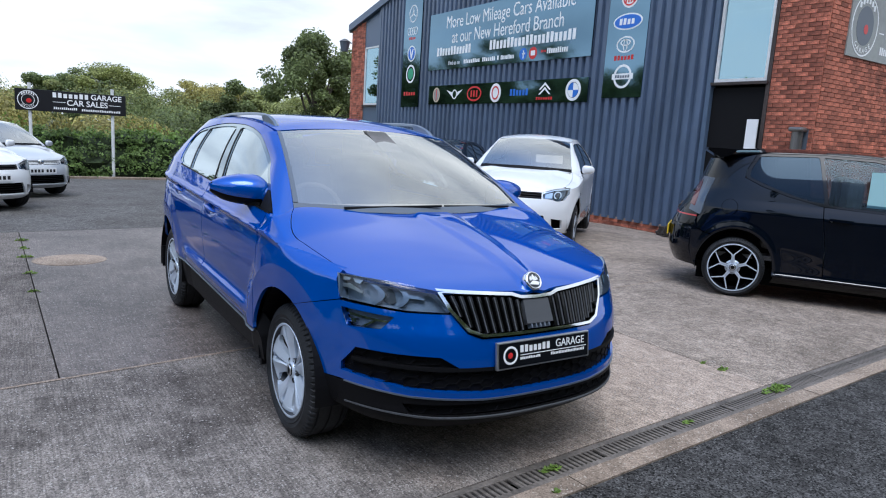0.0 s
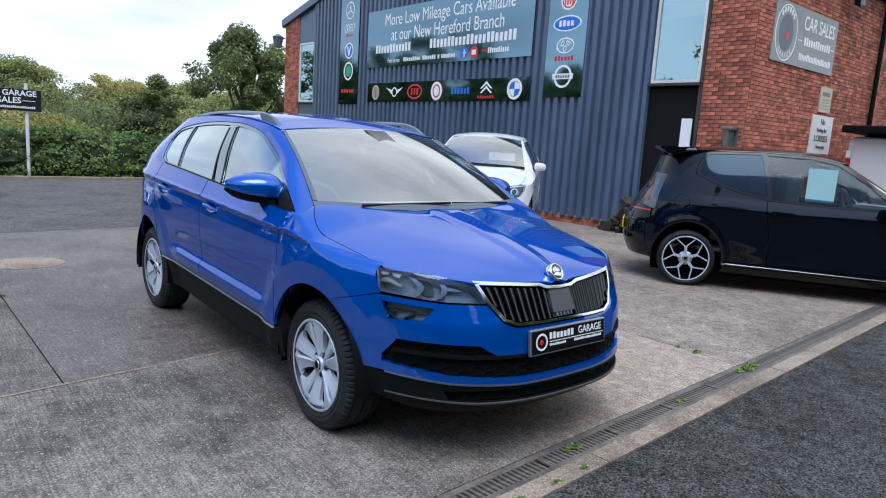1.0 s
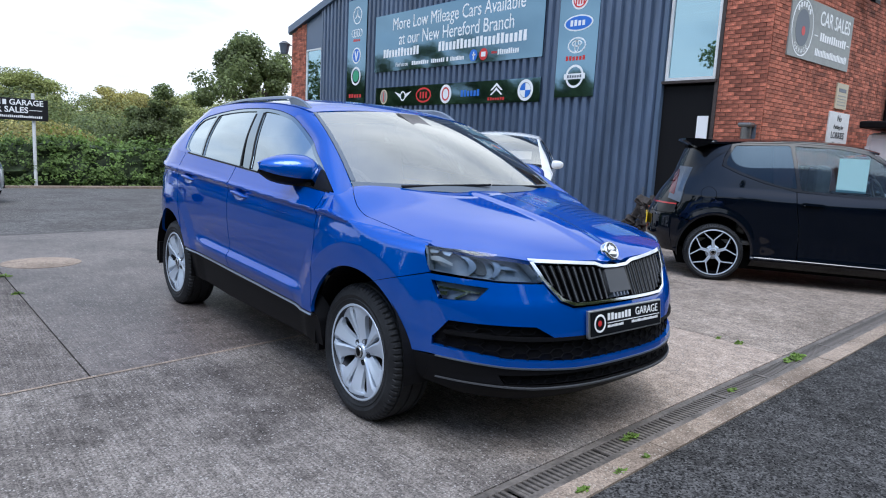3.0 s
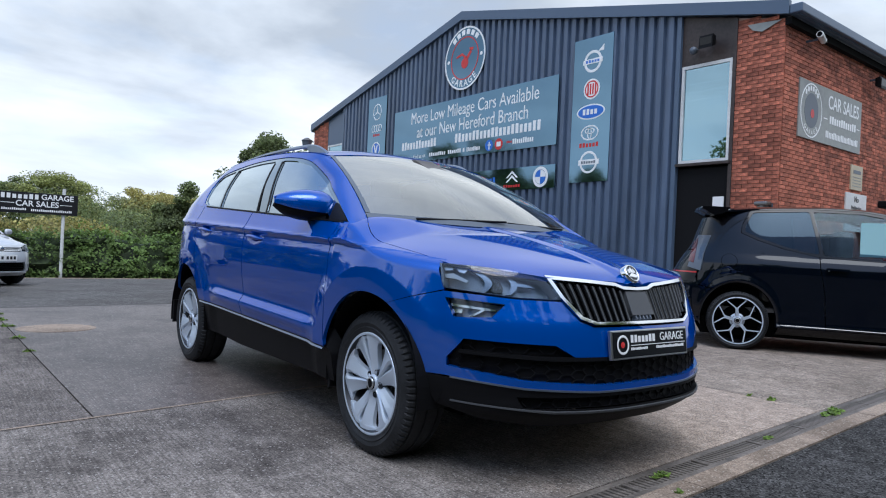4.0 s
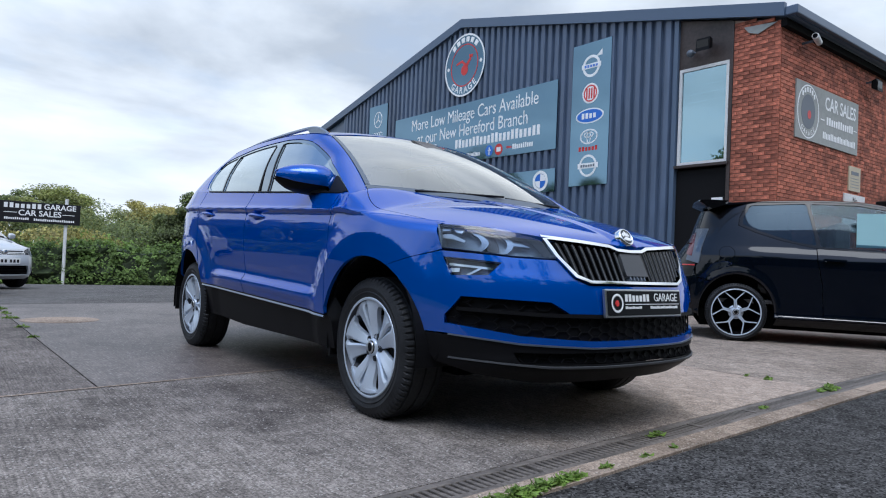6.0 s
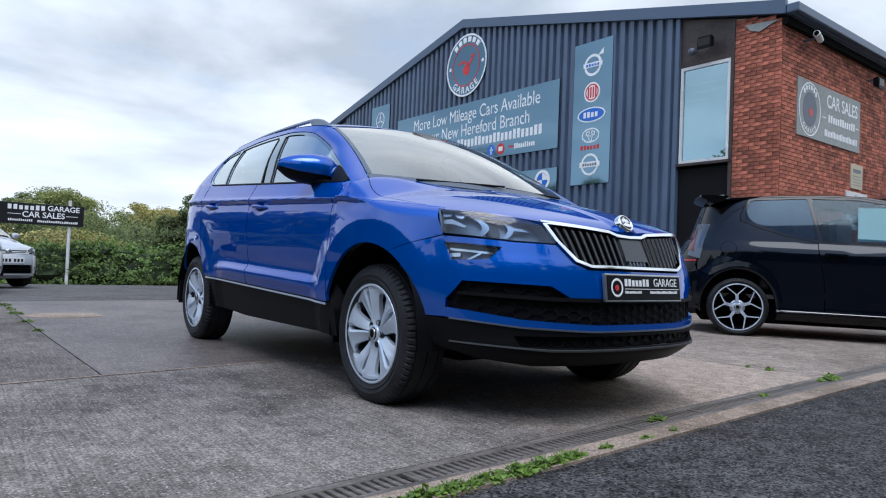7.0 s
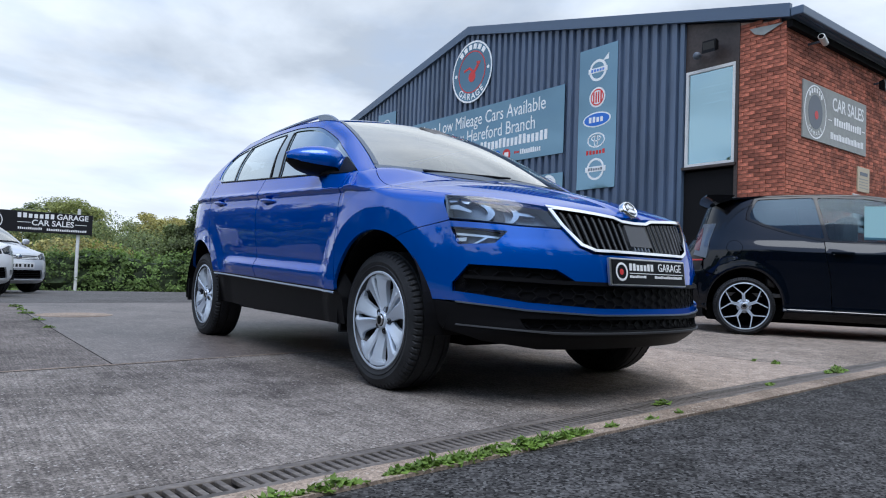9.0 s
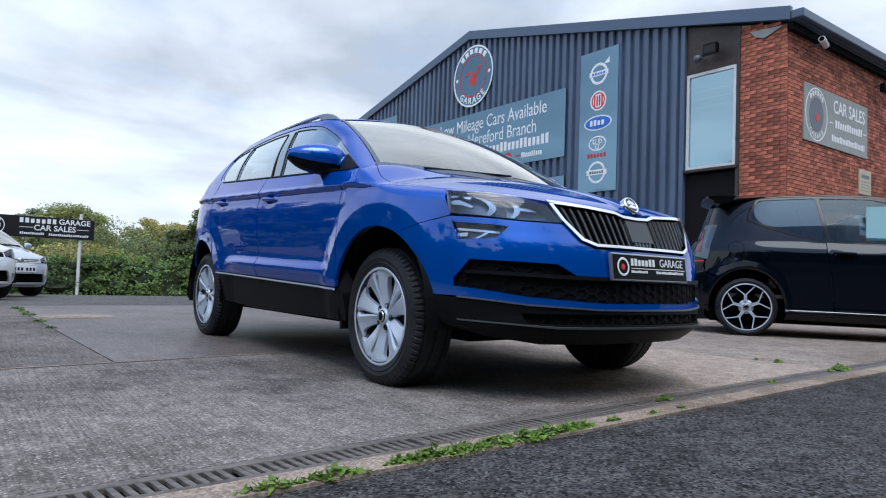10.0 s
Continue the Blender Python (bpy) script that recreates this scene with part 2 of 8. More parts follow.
# blue metal base: the blue sky mirrored in the black boards is put into colour
M_SIGN = grainy("sky_blue_sign_metal", (0.15, 0.245, 0.33), 0.05, metal=1.0, spread=0.03, fine=1.0, broad=0.4, bump=0.004)
M_SIGN_MATT = plain("black_sign_board", (0.012, 0.012, 0.014), 0.35)
M_GREYSIGN = grainy("grey_sign_board", (0.30, 0.31, 0.29), 0.5, spread=0.08, fine=10, broad=1, bump=0.0)
M_WHITE = plain("white_lettering", (0.88, 0.88, 0.87), 0.4)
M_WHITEPAINT = grainy("white_paint", (0.72, 0.72, 0.70), 0.5, spread=0.06, fine=25, broad=2, bump=0.05)
M_RED = plain("red_print", (0.6, 0.03, 0.03), 0.4)
M_BLUE = plain("blue_print", (0.03, 0.16, 0.6), 0.4)
M_GREEN = plain("green_print", (0.05, 0.35, 0.18), 0.4)
M_CREAM = plain("cream_board", (0.55, 0.47, 0.33), 0.5)
M_BROWNPANEL = grainy("dark_brown_panel", (0.045, 0.032, 0.028), 0.5, spread=0.25, fine=20, broad=1.5, bump=0.05)
# blue gloss tint puts the mirrored sky's colour into the panes
M_WIN = pane("window_glass", (0.30, 0.38, 0.42), 0.42, (0.56, 0.80, 0.92))
M_DARK = plain("dark_inside", (0.012, 0.012, 0.013), 0.8, spec=0.1)
M_GRATE = grainy("cast_iron_grate", (0.145, 0.125, 0.108), 0.65, metal=0.2, spread=0.3, fine=50, broad=4, bump=0.3)
# near-black stand-in for deep shade in recesses: gully, grille backs, underbodies
M_RECESS = plain("recess_black", (0.004, 0.004, 0.004), 0.9, spec=0.0)
M_LEAF = grainy("ivy_leaves", (0.16, 0.24, 0.06), 0.65, spread=0.3, fine=4, broad=0.4, bump=0.0, rand=0.42, island=True, leaf=0.4)
M_LEAF_B = grainy("tree_leaves", (0.31, 0.335, 0.115), 0.65, spread=0.3, fine=4, broad=0.4, bump=0.0, rand=0.42, island=True, leaf=0.4)
M_LEAF_C = grainy("autumn_leaves", (0.40, 0.36, 0.12), 0.65, spread=0.3, fine=4, broad=0.4, bump=0.0, rand=0.42, island=True, leaf=0.4)
M_LEAF_D = grainy("dark_tree_leaves", (0.17, 0.21, 0.075), 0.65, spread=0.3, fine=4, broad=0.4, bump=0.0, rand=0.42, island=True, leaf=0.4)
M_WEED = grainy("weed_leaves", (0.21, 0.32, 0.06), 0.6, spread=0.25, fine=20, broad=5, bump=0.0, rand=0.3, island=True, leaf=0.4)
# core behind the leaves: the hedge's inner shade put into its colour
M_SHADE_LEAF = grainy("hedge_core_shade", (0.030, 0.045, 0.016), 0.9, spread=0.4, fine=14, broad=2, bump=0.3)
M_OLD_BRICK = grainy("dark_old_brick", (0.045, 0.038, 0.034), 0.9, spread=0.35, fine=25, broad=3, bump=0.5)
M_BARK = grainy("bark", (0.10, 0.08, 0.06), 0.9, spread=0.35, fine=25, broad=3, bump=0.5)
M_CAR_BLUE = plain("blue_paint", (0.0, 0.080, 0.43), 0.36, metal=0.45, coat=1.0, spec=0.0, coat_ior=1.75, edge=(0.0, 0.20, 0.70))
M_CAR_BLACK = plain("black_car_paint", (0.0015, 0.003, 0.007), 0.4, coat=1.0, spec=0.0, coat_ior=1.45)
M_CAR_WHITE = plain("white_car_paint", (0.72, 0.73, 0.74), 0.4, coat=1.0, spec=0.0)
M_CAR_SILVER = plain("silver_car_paint", (0.55, 0.57, 0.60), 0.35, metal=0.3, coat=1.0)
M_PLASTIC = grainy("black_plastic", (0.006, 0.006, 0.007), 0.5, spread=0.1, fine=300, broad=5, bump=0.08, spec=0.12)
M_GLOSSBLACK = plain("gloss_black", (0.004, 0.004, 0.005), 0.08, spec=0.4)
M_CHROME = plain("chrome", (0.80, 0.81, 0.82), 0.10, metal=1.0)
M_SATIN = plain("satin_silver", (0.55, 0.56, 0.57), 0.28, metal=0.9)
M_ALLOY = plain("silver_alloy", (0.60, 0.67, 0.76), 0.30, metal=0.30, coat=0.4)
M_TYRE = grainy("tyre_rubber", (0.021, 0.022, 0.024), 0.6, spread=0.25, fine=90, broad=8, bump=0.1, spec=0.25)
M_SENSOR = plain("sensor_plastic", (0.075, 0.078, 0.084), 0.45, spec=0.3)
# barrel darker than the rim lip, standing in for shade between the spokes
M_BARREL = plain("dark_wheel_barrel", (0.05, 0.053, 0.06), 0.5, metal=0.7)
M_DISC = plain("brake_steel", (0.22, 0.21, 0.20), 0.45, metal=0.9)
M_GLASS = pane("windscreen_glass", (0.86, 0.85, 0.80), 0.35, (1.0, 0.98, 0.93))
M_PILLAR = pane("gloss_black_pillar", (0.0, 0.0, 0.0), 0.30, (0.80, 0.90, 0.97))
M_SIDEGLASS = pane("tinted_side_glass", (0.20, 0.25, 0.29), 0.42, (0.86, 0.95, 1.0))
M_PRIVACY = pane("dark_privacy_glass", (0.05, 0.065, 0.08), 0.02, (0.30, 0.42, 0.55), ior=1.5)
M_TAIL = plain("dark_red_lens", (0.10, 0.008, 0.01), 0.1, coat=0.5)
M_LENS = pane("clear_lens", (0.78, 0.85, 0.92), 0.035, ior=1.22)
M_LAMPBACK = plain("satin_lamp_housing", (0.24, 0.28, 0.33), 0.45, metal=0.3)
M_LAMPMETAL = plain("dull_lamp_metal", (0.23, 0.27, 0.33), 0.35, metal=0.8)
M_PLATE = plain("black_plate_face", (0.004, 0.005, 0.007), 0.4, spec=0.15)
M_REDLENS = plain("red_lens", (0.45, 0.01, 0.012), 0.1, coat=0.5)
M_YELLOW = plain("yellow_plate", (0.75, 0.52, 0.02), 0.4)
M_INTERIOR = grainy("grey_cabin_trim", (0.62, 0.58, 0.52), 0.8, spread=0.12, fine=60, broad=4, bump=0.05)
M_SEAT = grainy("dark_seat_cloth", (0.16, 0.15, 0.14), 0.9, spread=0.2, fine=120, broad=5, bump=0.1)
M_PAPER = plain("pale_blue_paper", (0.38, 0.62, 0.64), 0.6)
M_GREY = plain("grey_plastic", (0.105, 0.125, 0.155), 0.4)


# mesh helpers
def mesh_of(name, verts, faces, material=None, smooth=False):
    me = bpy.data.meshes.new(name)
    me.from_pydata([tuple(v) for v in verts], [], [tuple(f) for f in faces])
    if material:
        me.materials.append(material)
    if smooth:
        me.polygons.foreach_set("use_smooth", [True] * len(me.polygons))
    me.update()
    return me


def thing(name, label, category, m=None, kind="", group=""):
    ob = new(name)
    ob.empty_display_size = 0.1
    if m is not None:
        ob.matrix_world = m
    return tagged(ob, label, category, group, kind)


def part(name, bm, material, parent=None, label="", smooth=False, m=None):
    """Links a bmesh or a mesh as one object under a thing or a part."""
    if isinstance(bm, bmesh.types.BMesh):
        me = bpy.data.meshes.new(name)
        bm.to_mesh(me)
        bm.free()
        me.materials.append(material)
        if smooth:
            me.polygons.foreach_set("use_smooth", [True] * len(me.polygons))
    else:
        me = bm
        if material and not me.materials:
            me.materials.append(material)
    ob = new(name, me)
    ob.parent = parent
    if m is not None:
        ob.matrix_basis = m
    return tagged(ob, label)


def box(x0, x1, y0, y1, z0, z1, bevel=0.0, bm=None):
    bm = bm or bmesh.new()
    r = bmesh.ops.create_cube(bm, size=1.0, matrix=Matrix.Translation(((x0 + x1) / 2, (y0 + y1) / 2, (z0 + z1) / 2)) @ Matrix.Diagonal((abs(x1 - x0), abs(y1 - y0), abs(z1 - z0), 1)))
    if bevel:
        edges = list({e for v in r["verts"] for e in v.link_edges})
        bmesh.ops.bevel(bm, geom=edges, offset=bevel, segments=2, affect="EDGES", profile=0.5)
    return bm


def rod(a, b, r0, r1=None, seg=16, bm=None):
    bm = bm or bmesh.new()
    a, b = Vector(a), Vector(b)
    m = Matrix.Translation((a + b) / 2) @ (b - a).to_track_quat("Z", "Y").to_matrix().to_4x4()
    bmesh.ops.create_cone(bm, cap_ends=True, segments=seg, radius1=r0, radius2=r0 if r1 is None else r1, depth=(b - a).length, matrix=m)
    return bm


def prism(points, axis, lo, hi, bm=None):
    """A polygon of (u, v), extruded along x, y or z from lo to hi."""
    bm = bm or bmesh.new()
    def at(u, v, w):
        return {"x": (w, u, v), "y": (u, w, v), "z": (u, v, w)}[axis]
    a = [bm.verts.new(at(u, v, lo)) for u, v in points]
    b = [bm.verts.new(at(u, v, hi)) for u, v in points]
    bm.faces.new(a[::-1])
    bm.faces.new(b)
    for i in range(len(a)):
        j = (i + 1) % len(a)
        bm.faces.new((a[i], a[j], b[j], b[i]))
    bmesh.ops.recalc_face_normals(bm, faces=bm.faces)
    return bm


def ring(points, axis, lo, hi, inner):
    """A flat frame between an outer and an inner outline of the same count."""
    bm = bmesh.new()
    def at(u, v, w):
        return {"x": (w, u, v), "y": (u, w, v), "z": (u, v, w)}[axis]
    rows = [[bm.verts.new(at(u, v, w)) for u, v in o] for o, w in ((points, lo), (points, hi), (inner, hi), (inner, lo))]
    k = len(points)
    for a, b in zip(rows, rows[1:] + rows[:1]):
        for i in range(k):
            j = (i + 1) % k
            bm.faces.new((a[i], a[j], b[j], b[i]))
    bmesh.ops.recalc_face_normals(bm, faces=bm.faces)
    return bm


def smoothstep(a, b, x):
    t = np.clip((np.asarray(x, float) - a) / (b - a), 0, 1)
    return t * t * (3 - 2 * t)


def ground_z(x, y):
    """The yard falls towards the building and the hedge, by slopes fitted to the camera's view."""
    return -0.0486 * smoothstep(3.3, 5.0, y) * np.maximum(0, np.asarray(x, float) - 5.6) * (1 - 0.6 * smoothstep(14, 40, x)) - 0.025 * np.clip(np.asarray(y, float) - 7, 0, 9) - 0.07 * np.clip(np.asarray(y, float) - 16, 0, 12.3)


def sheet(name, poly, material, lift=0.0, step=0.6, thick=0.0):
    """A sheet over a convex plan polygon that follows the ground; thick gives it edges downwards."""
    from mathutils.geometry import delaunay_2d_cdt
    xs, ys = [p[0] for p in poly], [p[1] for p in poly]
    pts = [Vector(p) for p in poly]
    k = len(poly)
    border = []
    for i in range(k):
        a, b = Vector(poly[i]), Vector(poly[(i + 1) % k])
        n = max(1, int((b - a).length / step))
        border += [a + (b - a) * j / n for j in range(n)]
    nx, ny = int((max(xs) - min(xs)) / step) + 1, int((max(ys) - min(ys)) / step) + 1
    inner = []
    def inside(p, margin):
        for i in range(k):
            a, b = Vector(poly[i]), Vector(poly[(i + 1) % k])
            d = (b - a).normalized()
            if d.x * (p.y - a.y) - d.y * (p.x - a.x) < margin:
                return False
        return True
    for i in range(nx):
        for j in range(ny):
            p = Vector((min(xs) + (i + 0.5) * (max(xs) - min(xs)) / nx, min(ys) + (j + 0.5) * (max(ys) - min(ys)) / ny))
            if inside(p, step * 0.3):
                inner.append(p)
    nb = len(border)
    v, _, f, *_ = delaunay_2d_cdt(border + inner, [(i, (i + 1) % nb) for i in range(nb)], [], 1, 1e-5)
    verts = [(p.x, p.y, float(ground_z(p.x, p.y)) + lift) for p in v]
    faces = [list(q) for q in f]
    if thick:
        base = len(verts)
        verts += [(x, y, z - thick) for x, y, z in verts[:nb]]
        for i in range(nb):
            j = (i + 1) % nb
            faces.append([i, base + i, base + j, j])
    return mesh_of(name, verts, faces, material)


# ground: one sheet to the horizon, slabs and road on it
def horizon_sheet():
    xs = np.concatenate([[-900, -300, -100, -40], np.arange(-20, 32.1, 2.0), [60, 140, 400, 900]])
    ys = np.concatenate([[-600, -200, -60], np.arange(-20, 40.1, 2.0), [70, 150, 400, 900]])
    verts = [(x, y, float(ground_z(x, y)) - 0.05) for y in ys for x in xs]
    nx = len(xs)
    faces = [(j * nx + i, j * nx + i + 1, (j + 1) * nx + i + 1, (j + 1) * nx + i) for j in range(len(ys) - 1) for i in range(nx - 1)]
    return mesh_of("ground", verts, faces, M_EARTH)


ground = tagged(new("ground", horizon_sheet()), "rough grass and earth ground under the yard", "ground", kind="structure")


def joint_y(x):
    return 1.413 + 0.13 * x


def drain_y(x):
    return -0.811 + 0.065 * x


def back_y(x):
    return 6.95 + 0.12 * x


XL, XR, GAP = -9.0, 16.0, 0.0045
pavement = thing("pavement", "worn concrete yard slabs with weathered open joints", "pavement", kind="structure")


def slab(x0, x1, lower, upper, material, lean=(0.0, 0.0)):
    """One slab between two side joints and two cross joints; lean moves the far end of each side joint."""
    g, (a, b) = GAP, lean
    poly = [(x0 + g, lower(x0) + g), (x1 - g, lower(x1) + g), (x1 + b - g, upper(x1 + b) - g), (x0 + a + g, upper(x0 + a) - g)]
    return part("slab", sheet("slab", poly, material, 0.0, 0.5, 0.06), None, pavement)


slab(XL, 2.17, drain_y, joint_y, M_CONC_C)
slab(2.17, 5.9, drain_y, joint_y, M_CONC_D)
slab(5.9, XR, drain_y, joint_y, M_CONC_D)
slab(XL, -1.757, joint_y, back_y, M_CONC_B, (0.0, -0.11))
slab(-1.757, 2.2, joint_y, back_y, M_CONC_A, (-0.11, 0.0))
slab(2.2, 6.0, joint_y, back_y, M_CONC_D)
slab(6.0, 9.6, joint_y, lambda x: 17.5, M_CONC_D)

yard = tagged(new("yard_road", sheet("yard_road", [(-14, back_y(-14)), (6.0, back_y(6.0)), (6.0, 28.5), (-14, 27.9)], M_ASPH2, 0.001, 0.8)), "old grey asphalt yard road beside the hedge", "road", kind="structure")
road = tagged(new("road", sheet("road", [(-14, -14), (22, -14), (22, -1.085 + 0.066 * 22), (-14, -1.085 - 0.066 * 14)], M_ASPH, -0.004, 0.8)), "dark coarse asphalt road beside the drain", "road", kind="structure")

# drain channel with its grates and edging
drain_at = Matrix.Translation((0, -0.893, 0)) @ Matrix.Rotation(math.atan(0.065), 4, "Z")
drain = thing("drain_channel", "rusty cast iron slotted drain channel along the slabs", "drain", drain_at, kind="structure")
part("gully", box(-9, 9, -0.078, 0.078, -0.10, -0.036), M_RECESS, drain)
part("rail", box(-9, 9, 0.044, 0.079, -0.04, 0.002, 0.003), M_GRATE, drain)
part("rail", box(-9, 9, -0.079, -0.044, -0.04, 0.002, 0.003), M_GRATE, drain)
bar_mesh = None
for i in range(290):
    x = -3.0 + i * 0.032
    if bar_mesh is None:
        o = part("grate_bar", box(-0.0085, 0.0085, -0.047, 0.047, -0.012, 0.0, 0.002), M_GRATE, drain)
        bar_mesh = o.data
    else:
        o = part("grate_bar", bar_mesh, None, drain)
    o.matrix_basis = Matrix.Translation((x + (0.012 if i % 18 == 17 else 0), 0, 0)) @ Matrix.Rotation(0.05, 4, "Z")
verts, faces = [], []
for x in [-9 + 0.032 * i for i in range(187)] + [6.28 + 0.032 * i for i in range(84)]:
    b = len(verts)
    verts += [(x + dx, dy, dz) for dz in (-0.009, 0.0) for dx, dy in ((-0.0085, -0.047), (0.0085, -0.047), (0.0085, 0.047), (-0.0085, 0.047))]
    faces += [[b + k for k in q] for q in ((4, 5, 6, 7), (0, 1, 5, 4), (1, 2, 6, 5), (2, 3, 7, 6), (3, 0, 4, 7))]
part("far_grate_bars", mesh_of("far_grate_bars", verts, faces, M_GRATE), None, drain)
edging = thing("edging", "pale concrete edging blocks beside the road", "kerb", drain_at, kind="structure")
for x0, x1 in ((-9, -5.8), (-5.79, -2.6), (-2.59, 0.1), (0.107, 2.33), (2.345, 5.2), (5.21, 9)):
    part("edging_block", prism([(x0, -0.082), (x1, -0.082), (x1, -0.194), (x0, -0.194)], "z", -0.1, 0.006), M_EDGE, edging)
# strip of pale mortar along the yard joint
joint = new("joint_mortar", mesh_of("joint_mortar", [(x, joint_y(x) + w, float(ground_z(x, joint_y(x))) + 0.0035) for x in np.arange(-6, 6.1, 0.5) for w in (-0.028, -0.004)], [(2 * i, 2 * i + 2, 2 * i + 3, 2 * i + 1) for i in range(24)], M_EDGE))
joint.parent = pavement

# building
WX, WY, WEND, APEX = 9.2, 3.05, 20.95, 12.0
Z0 = -0.3


def roof_z(y):
    """The top of the cladding under the verge."""
    return 5.30 + 2.12 * (1 - abs(y - APEX) / (APEX - WY))


building = thing("building_wall", "dark blue-grey corrugated metal gable wall of a workshop", "wall", kind="structure")
PITCH = 0.235
n_rib = int((18.55 - 5.15) / PITCH)


def rib_sheet(y, w):
    """One corrugated bay of the cladding, with a raised trapezoid rib."""
    prof = [(0, 0), (0.28, 0), (0.36, 0.05), (0.84, 0.05), (0.92, 0), (1.0, 0)]
    verts, faces = [], []
    for u, d in prof:
        yy = y + u * w
        verts += [(WX + 0.025 - 1.5 * d, yy, -0.02), (WX + 0.025 - 1.5 * d, yy, roof_z(yy))]
    for i in range(len(prof) - 1):
        faces.append((2 * i, 2 * i + 1, 2 * i + 3, 2 * i + 2))
    return verts, faces


for i in range(n_rib):
    v, f = rib_sheet(5.15 + i * PITCH, PITCH)
    part("cladding_rib", mesh_of("cladding_rib", v, f, M_CLAD), None, building)
part("backing", prism([(WY + 0.05, Z0), (WEND - 0.05, Z0), (WEND - 0.05, 5.25), (APEX, 7.37), (WY + 0.05, 5.25)], "x", WX + 0.32, WX + 0.42), M_DARK, building)
part("brick_plinth", box(WX + 0.012, WX + 0.2, 5.15, 18.55, -0.5, 0.02), M_MORTAR, building, "low red brick plinth")
part("corner_trim", box(WX - 0.05, WX + 0.1, 5.06, 5.15, Z0, 5.74), M_TRIM, building)
part("corner_trim", box(WX - 0.05, WX + 0.1, 18.55, 18.64, Z0, 5.82), M_TRIM, building)

roof = thing("roof", "low pitched dark metal roof with folded verge trim", "roof", kind="structure")
def slope(y0, z0, y1, z1, x0, x1, t):
    return prism([(y0, z0), (y1, z1), (y1, z1 + t), (y0, z0 + t)], "x", x0, x1)
part("roof_sheet", slope(WY - 0.25, 5.24, APEX, 7.42, WX - 0.02, WX + 30, 0.06), M_TRIM, roof)
part("roof_sheet", slope(APEX, 7.42, WEND + 0.25, 5.24, WX - 0.02, WX + 30, 0.06), M_TRIM, roof)
part("verge_trim", slope(WY - 0.1, 5.26, APEX, 7.36, WX - 0.12, WX - 0.03, 0.24), M_TRIM, roof, "folded blue-grey verge trim")
part("verge_trim", slope(APEX, 7.36, WEND + 0.1, 5.26, WX - 0.12, WX - 0.03, 0.24), M_TRIM, roof, "folded blue-grey verge trim")
part("eaves_gutter", box(WX - 0.1, WX + 30, WY - 0.32, WY - 0.1, 5.26, 5.42, 0.02), M_TRIM, roof, "grey eaves gutter")
part("soffit", box(WX, WX + 30, WY - 0.1, WY + 0.02, 5.12, 5.25), M_DARK, roof)

side_wall = thing("wall_side", "red brick side wall of the workshop", "wall", kind="structure")
part("mortar_bed", box(WX + 0.012, WX + 30, WY + 0.012, WY + 0.32, Z0 - 0.6, 5.2), M_MORTAR, side_wall)
pier = thing("wall_pier", "red brick corner pier beside the entrance window", "wall", kind="structure")
part("mortar_bed", prism([(WY + 0.33, Z0 - 0.3), (3.93, Z0 - 0.3), (3.93, 5.45), (WY + 0.33, 5.32)], "x", WX + 0.012, WX + 0.3), M_MORTAR, pier)
far_pier = thing("wall_pier_far", "red brick end pier of the gable", "wall", kind="structure")
part("mortar_bed", prism([(19.85, Z0 - 0.4), (WEND, Z0 - 0.4), (WEND, 5.28), (19.85, 5.52)], "x", WX + 0.01, WX + 0.4), M_MORTAR, far_pier)
part("end_wall", box(WX + 0.41, WX + 30, WEND - 0.3, WEND, Z0 - 0.5, 5.2), M_BRICK, far_pier)
part("rear_wall", box(WX + 29.6, WX + 29.9, WY, WEND, -2, 5.2), M_BRICK, far_pier)


# car bodies: panels are plan outlines laid on smooth body surfaces
def pchip(nodes):
    """A smooth curve through (x, y) nodes that does not overshoot."""
    xs, ys = np.array([n[0] for n in nodes], float), np.array([n[1] for n in nodes], float)
    h, d = np.diff(xs), np.diff(ys) / np.diff(xs)
    m = np.zeros_like(ys)
    m[0], m[-1] = d[0], d[-1]
    for i in range(1, len(xs) - 1):
        if d[i - 1] * d[i] > 0:
            w1, w2 = 2 * h[i] + h[i - 1], h[i] + 2 * h[i - 1]
            m[i] = (w1 + w2) / (w1 / d[i - 1] + w2 / d[i])

    def curve(x):
        x = np.clip(np.asarray(x, float), xs[0], xs[-1])
        i = np.clip(np.searchsorted(xs, x) - 1, 0, len(h) - 1)
        t = (x - xs[i]) / h[i]
        return (1 + 2 * t) * (1 - t) ** 2 * ys[i] + t * (1 - t) ** 2 * h[i] * m[i] + t * t * (3 - 2 * t) * ys[i + 1] + t * t * (t - 1) * h[i] * m[i + 1]

    return curve


def inside_poly(p, poly):
    x, y = p[:, 0], p[:, 1]
    a, b = np.array(poly, float), np.roll(np.array(poly, float), -1, 0)
    hit = np.zeros(len(p), bool)
    for (x0, y0), (x1, y1) in zip(a, b):
        if y0 != y1:
            hit ^= ((y0 > y) != (y1 > y)) & (x < (x1 - x0) * (y - y0) / (y1 - y0) + x0)
    return hit


def dense(poly, step):
    out = []
    for (x0, y0), (x1, y1) in zip(poly, poly[1:] + poly[:1]):
        n = max(1, int(math.hypot(x1 - x0, y1 - y0) / step + 0.5))
        out += [(x0 + (x1 - x0) * i / n, y0 + (y1 - y0) * i / n) for i in range(n)]
    return out


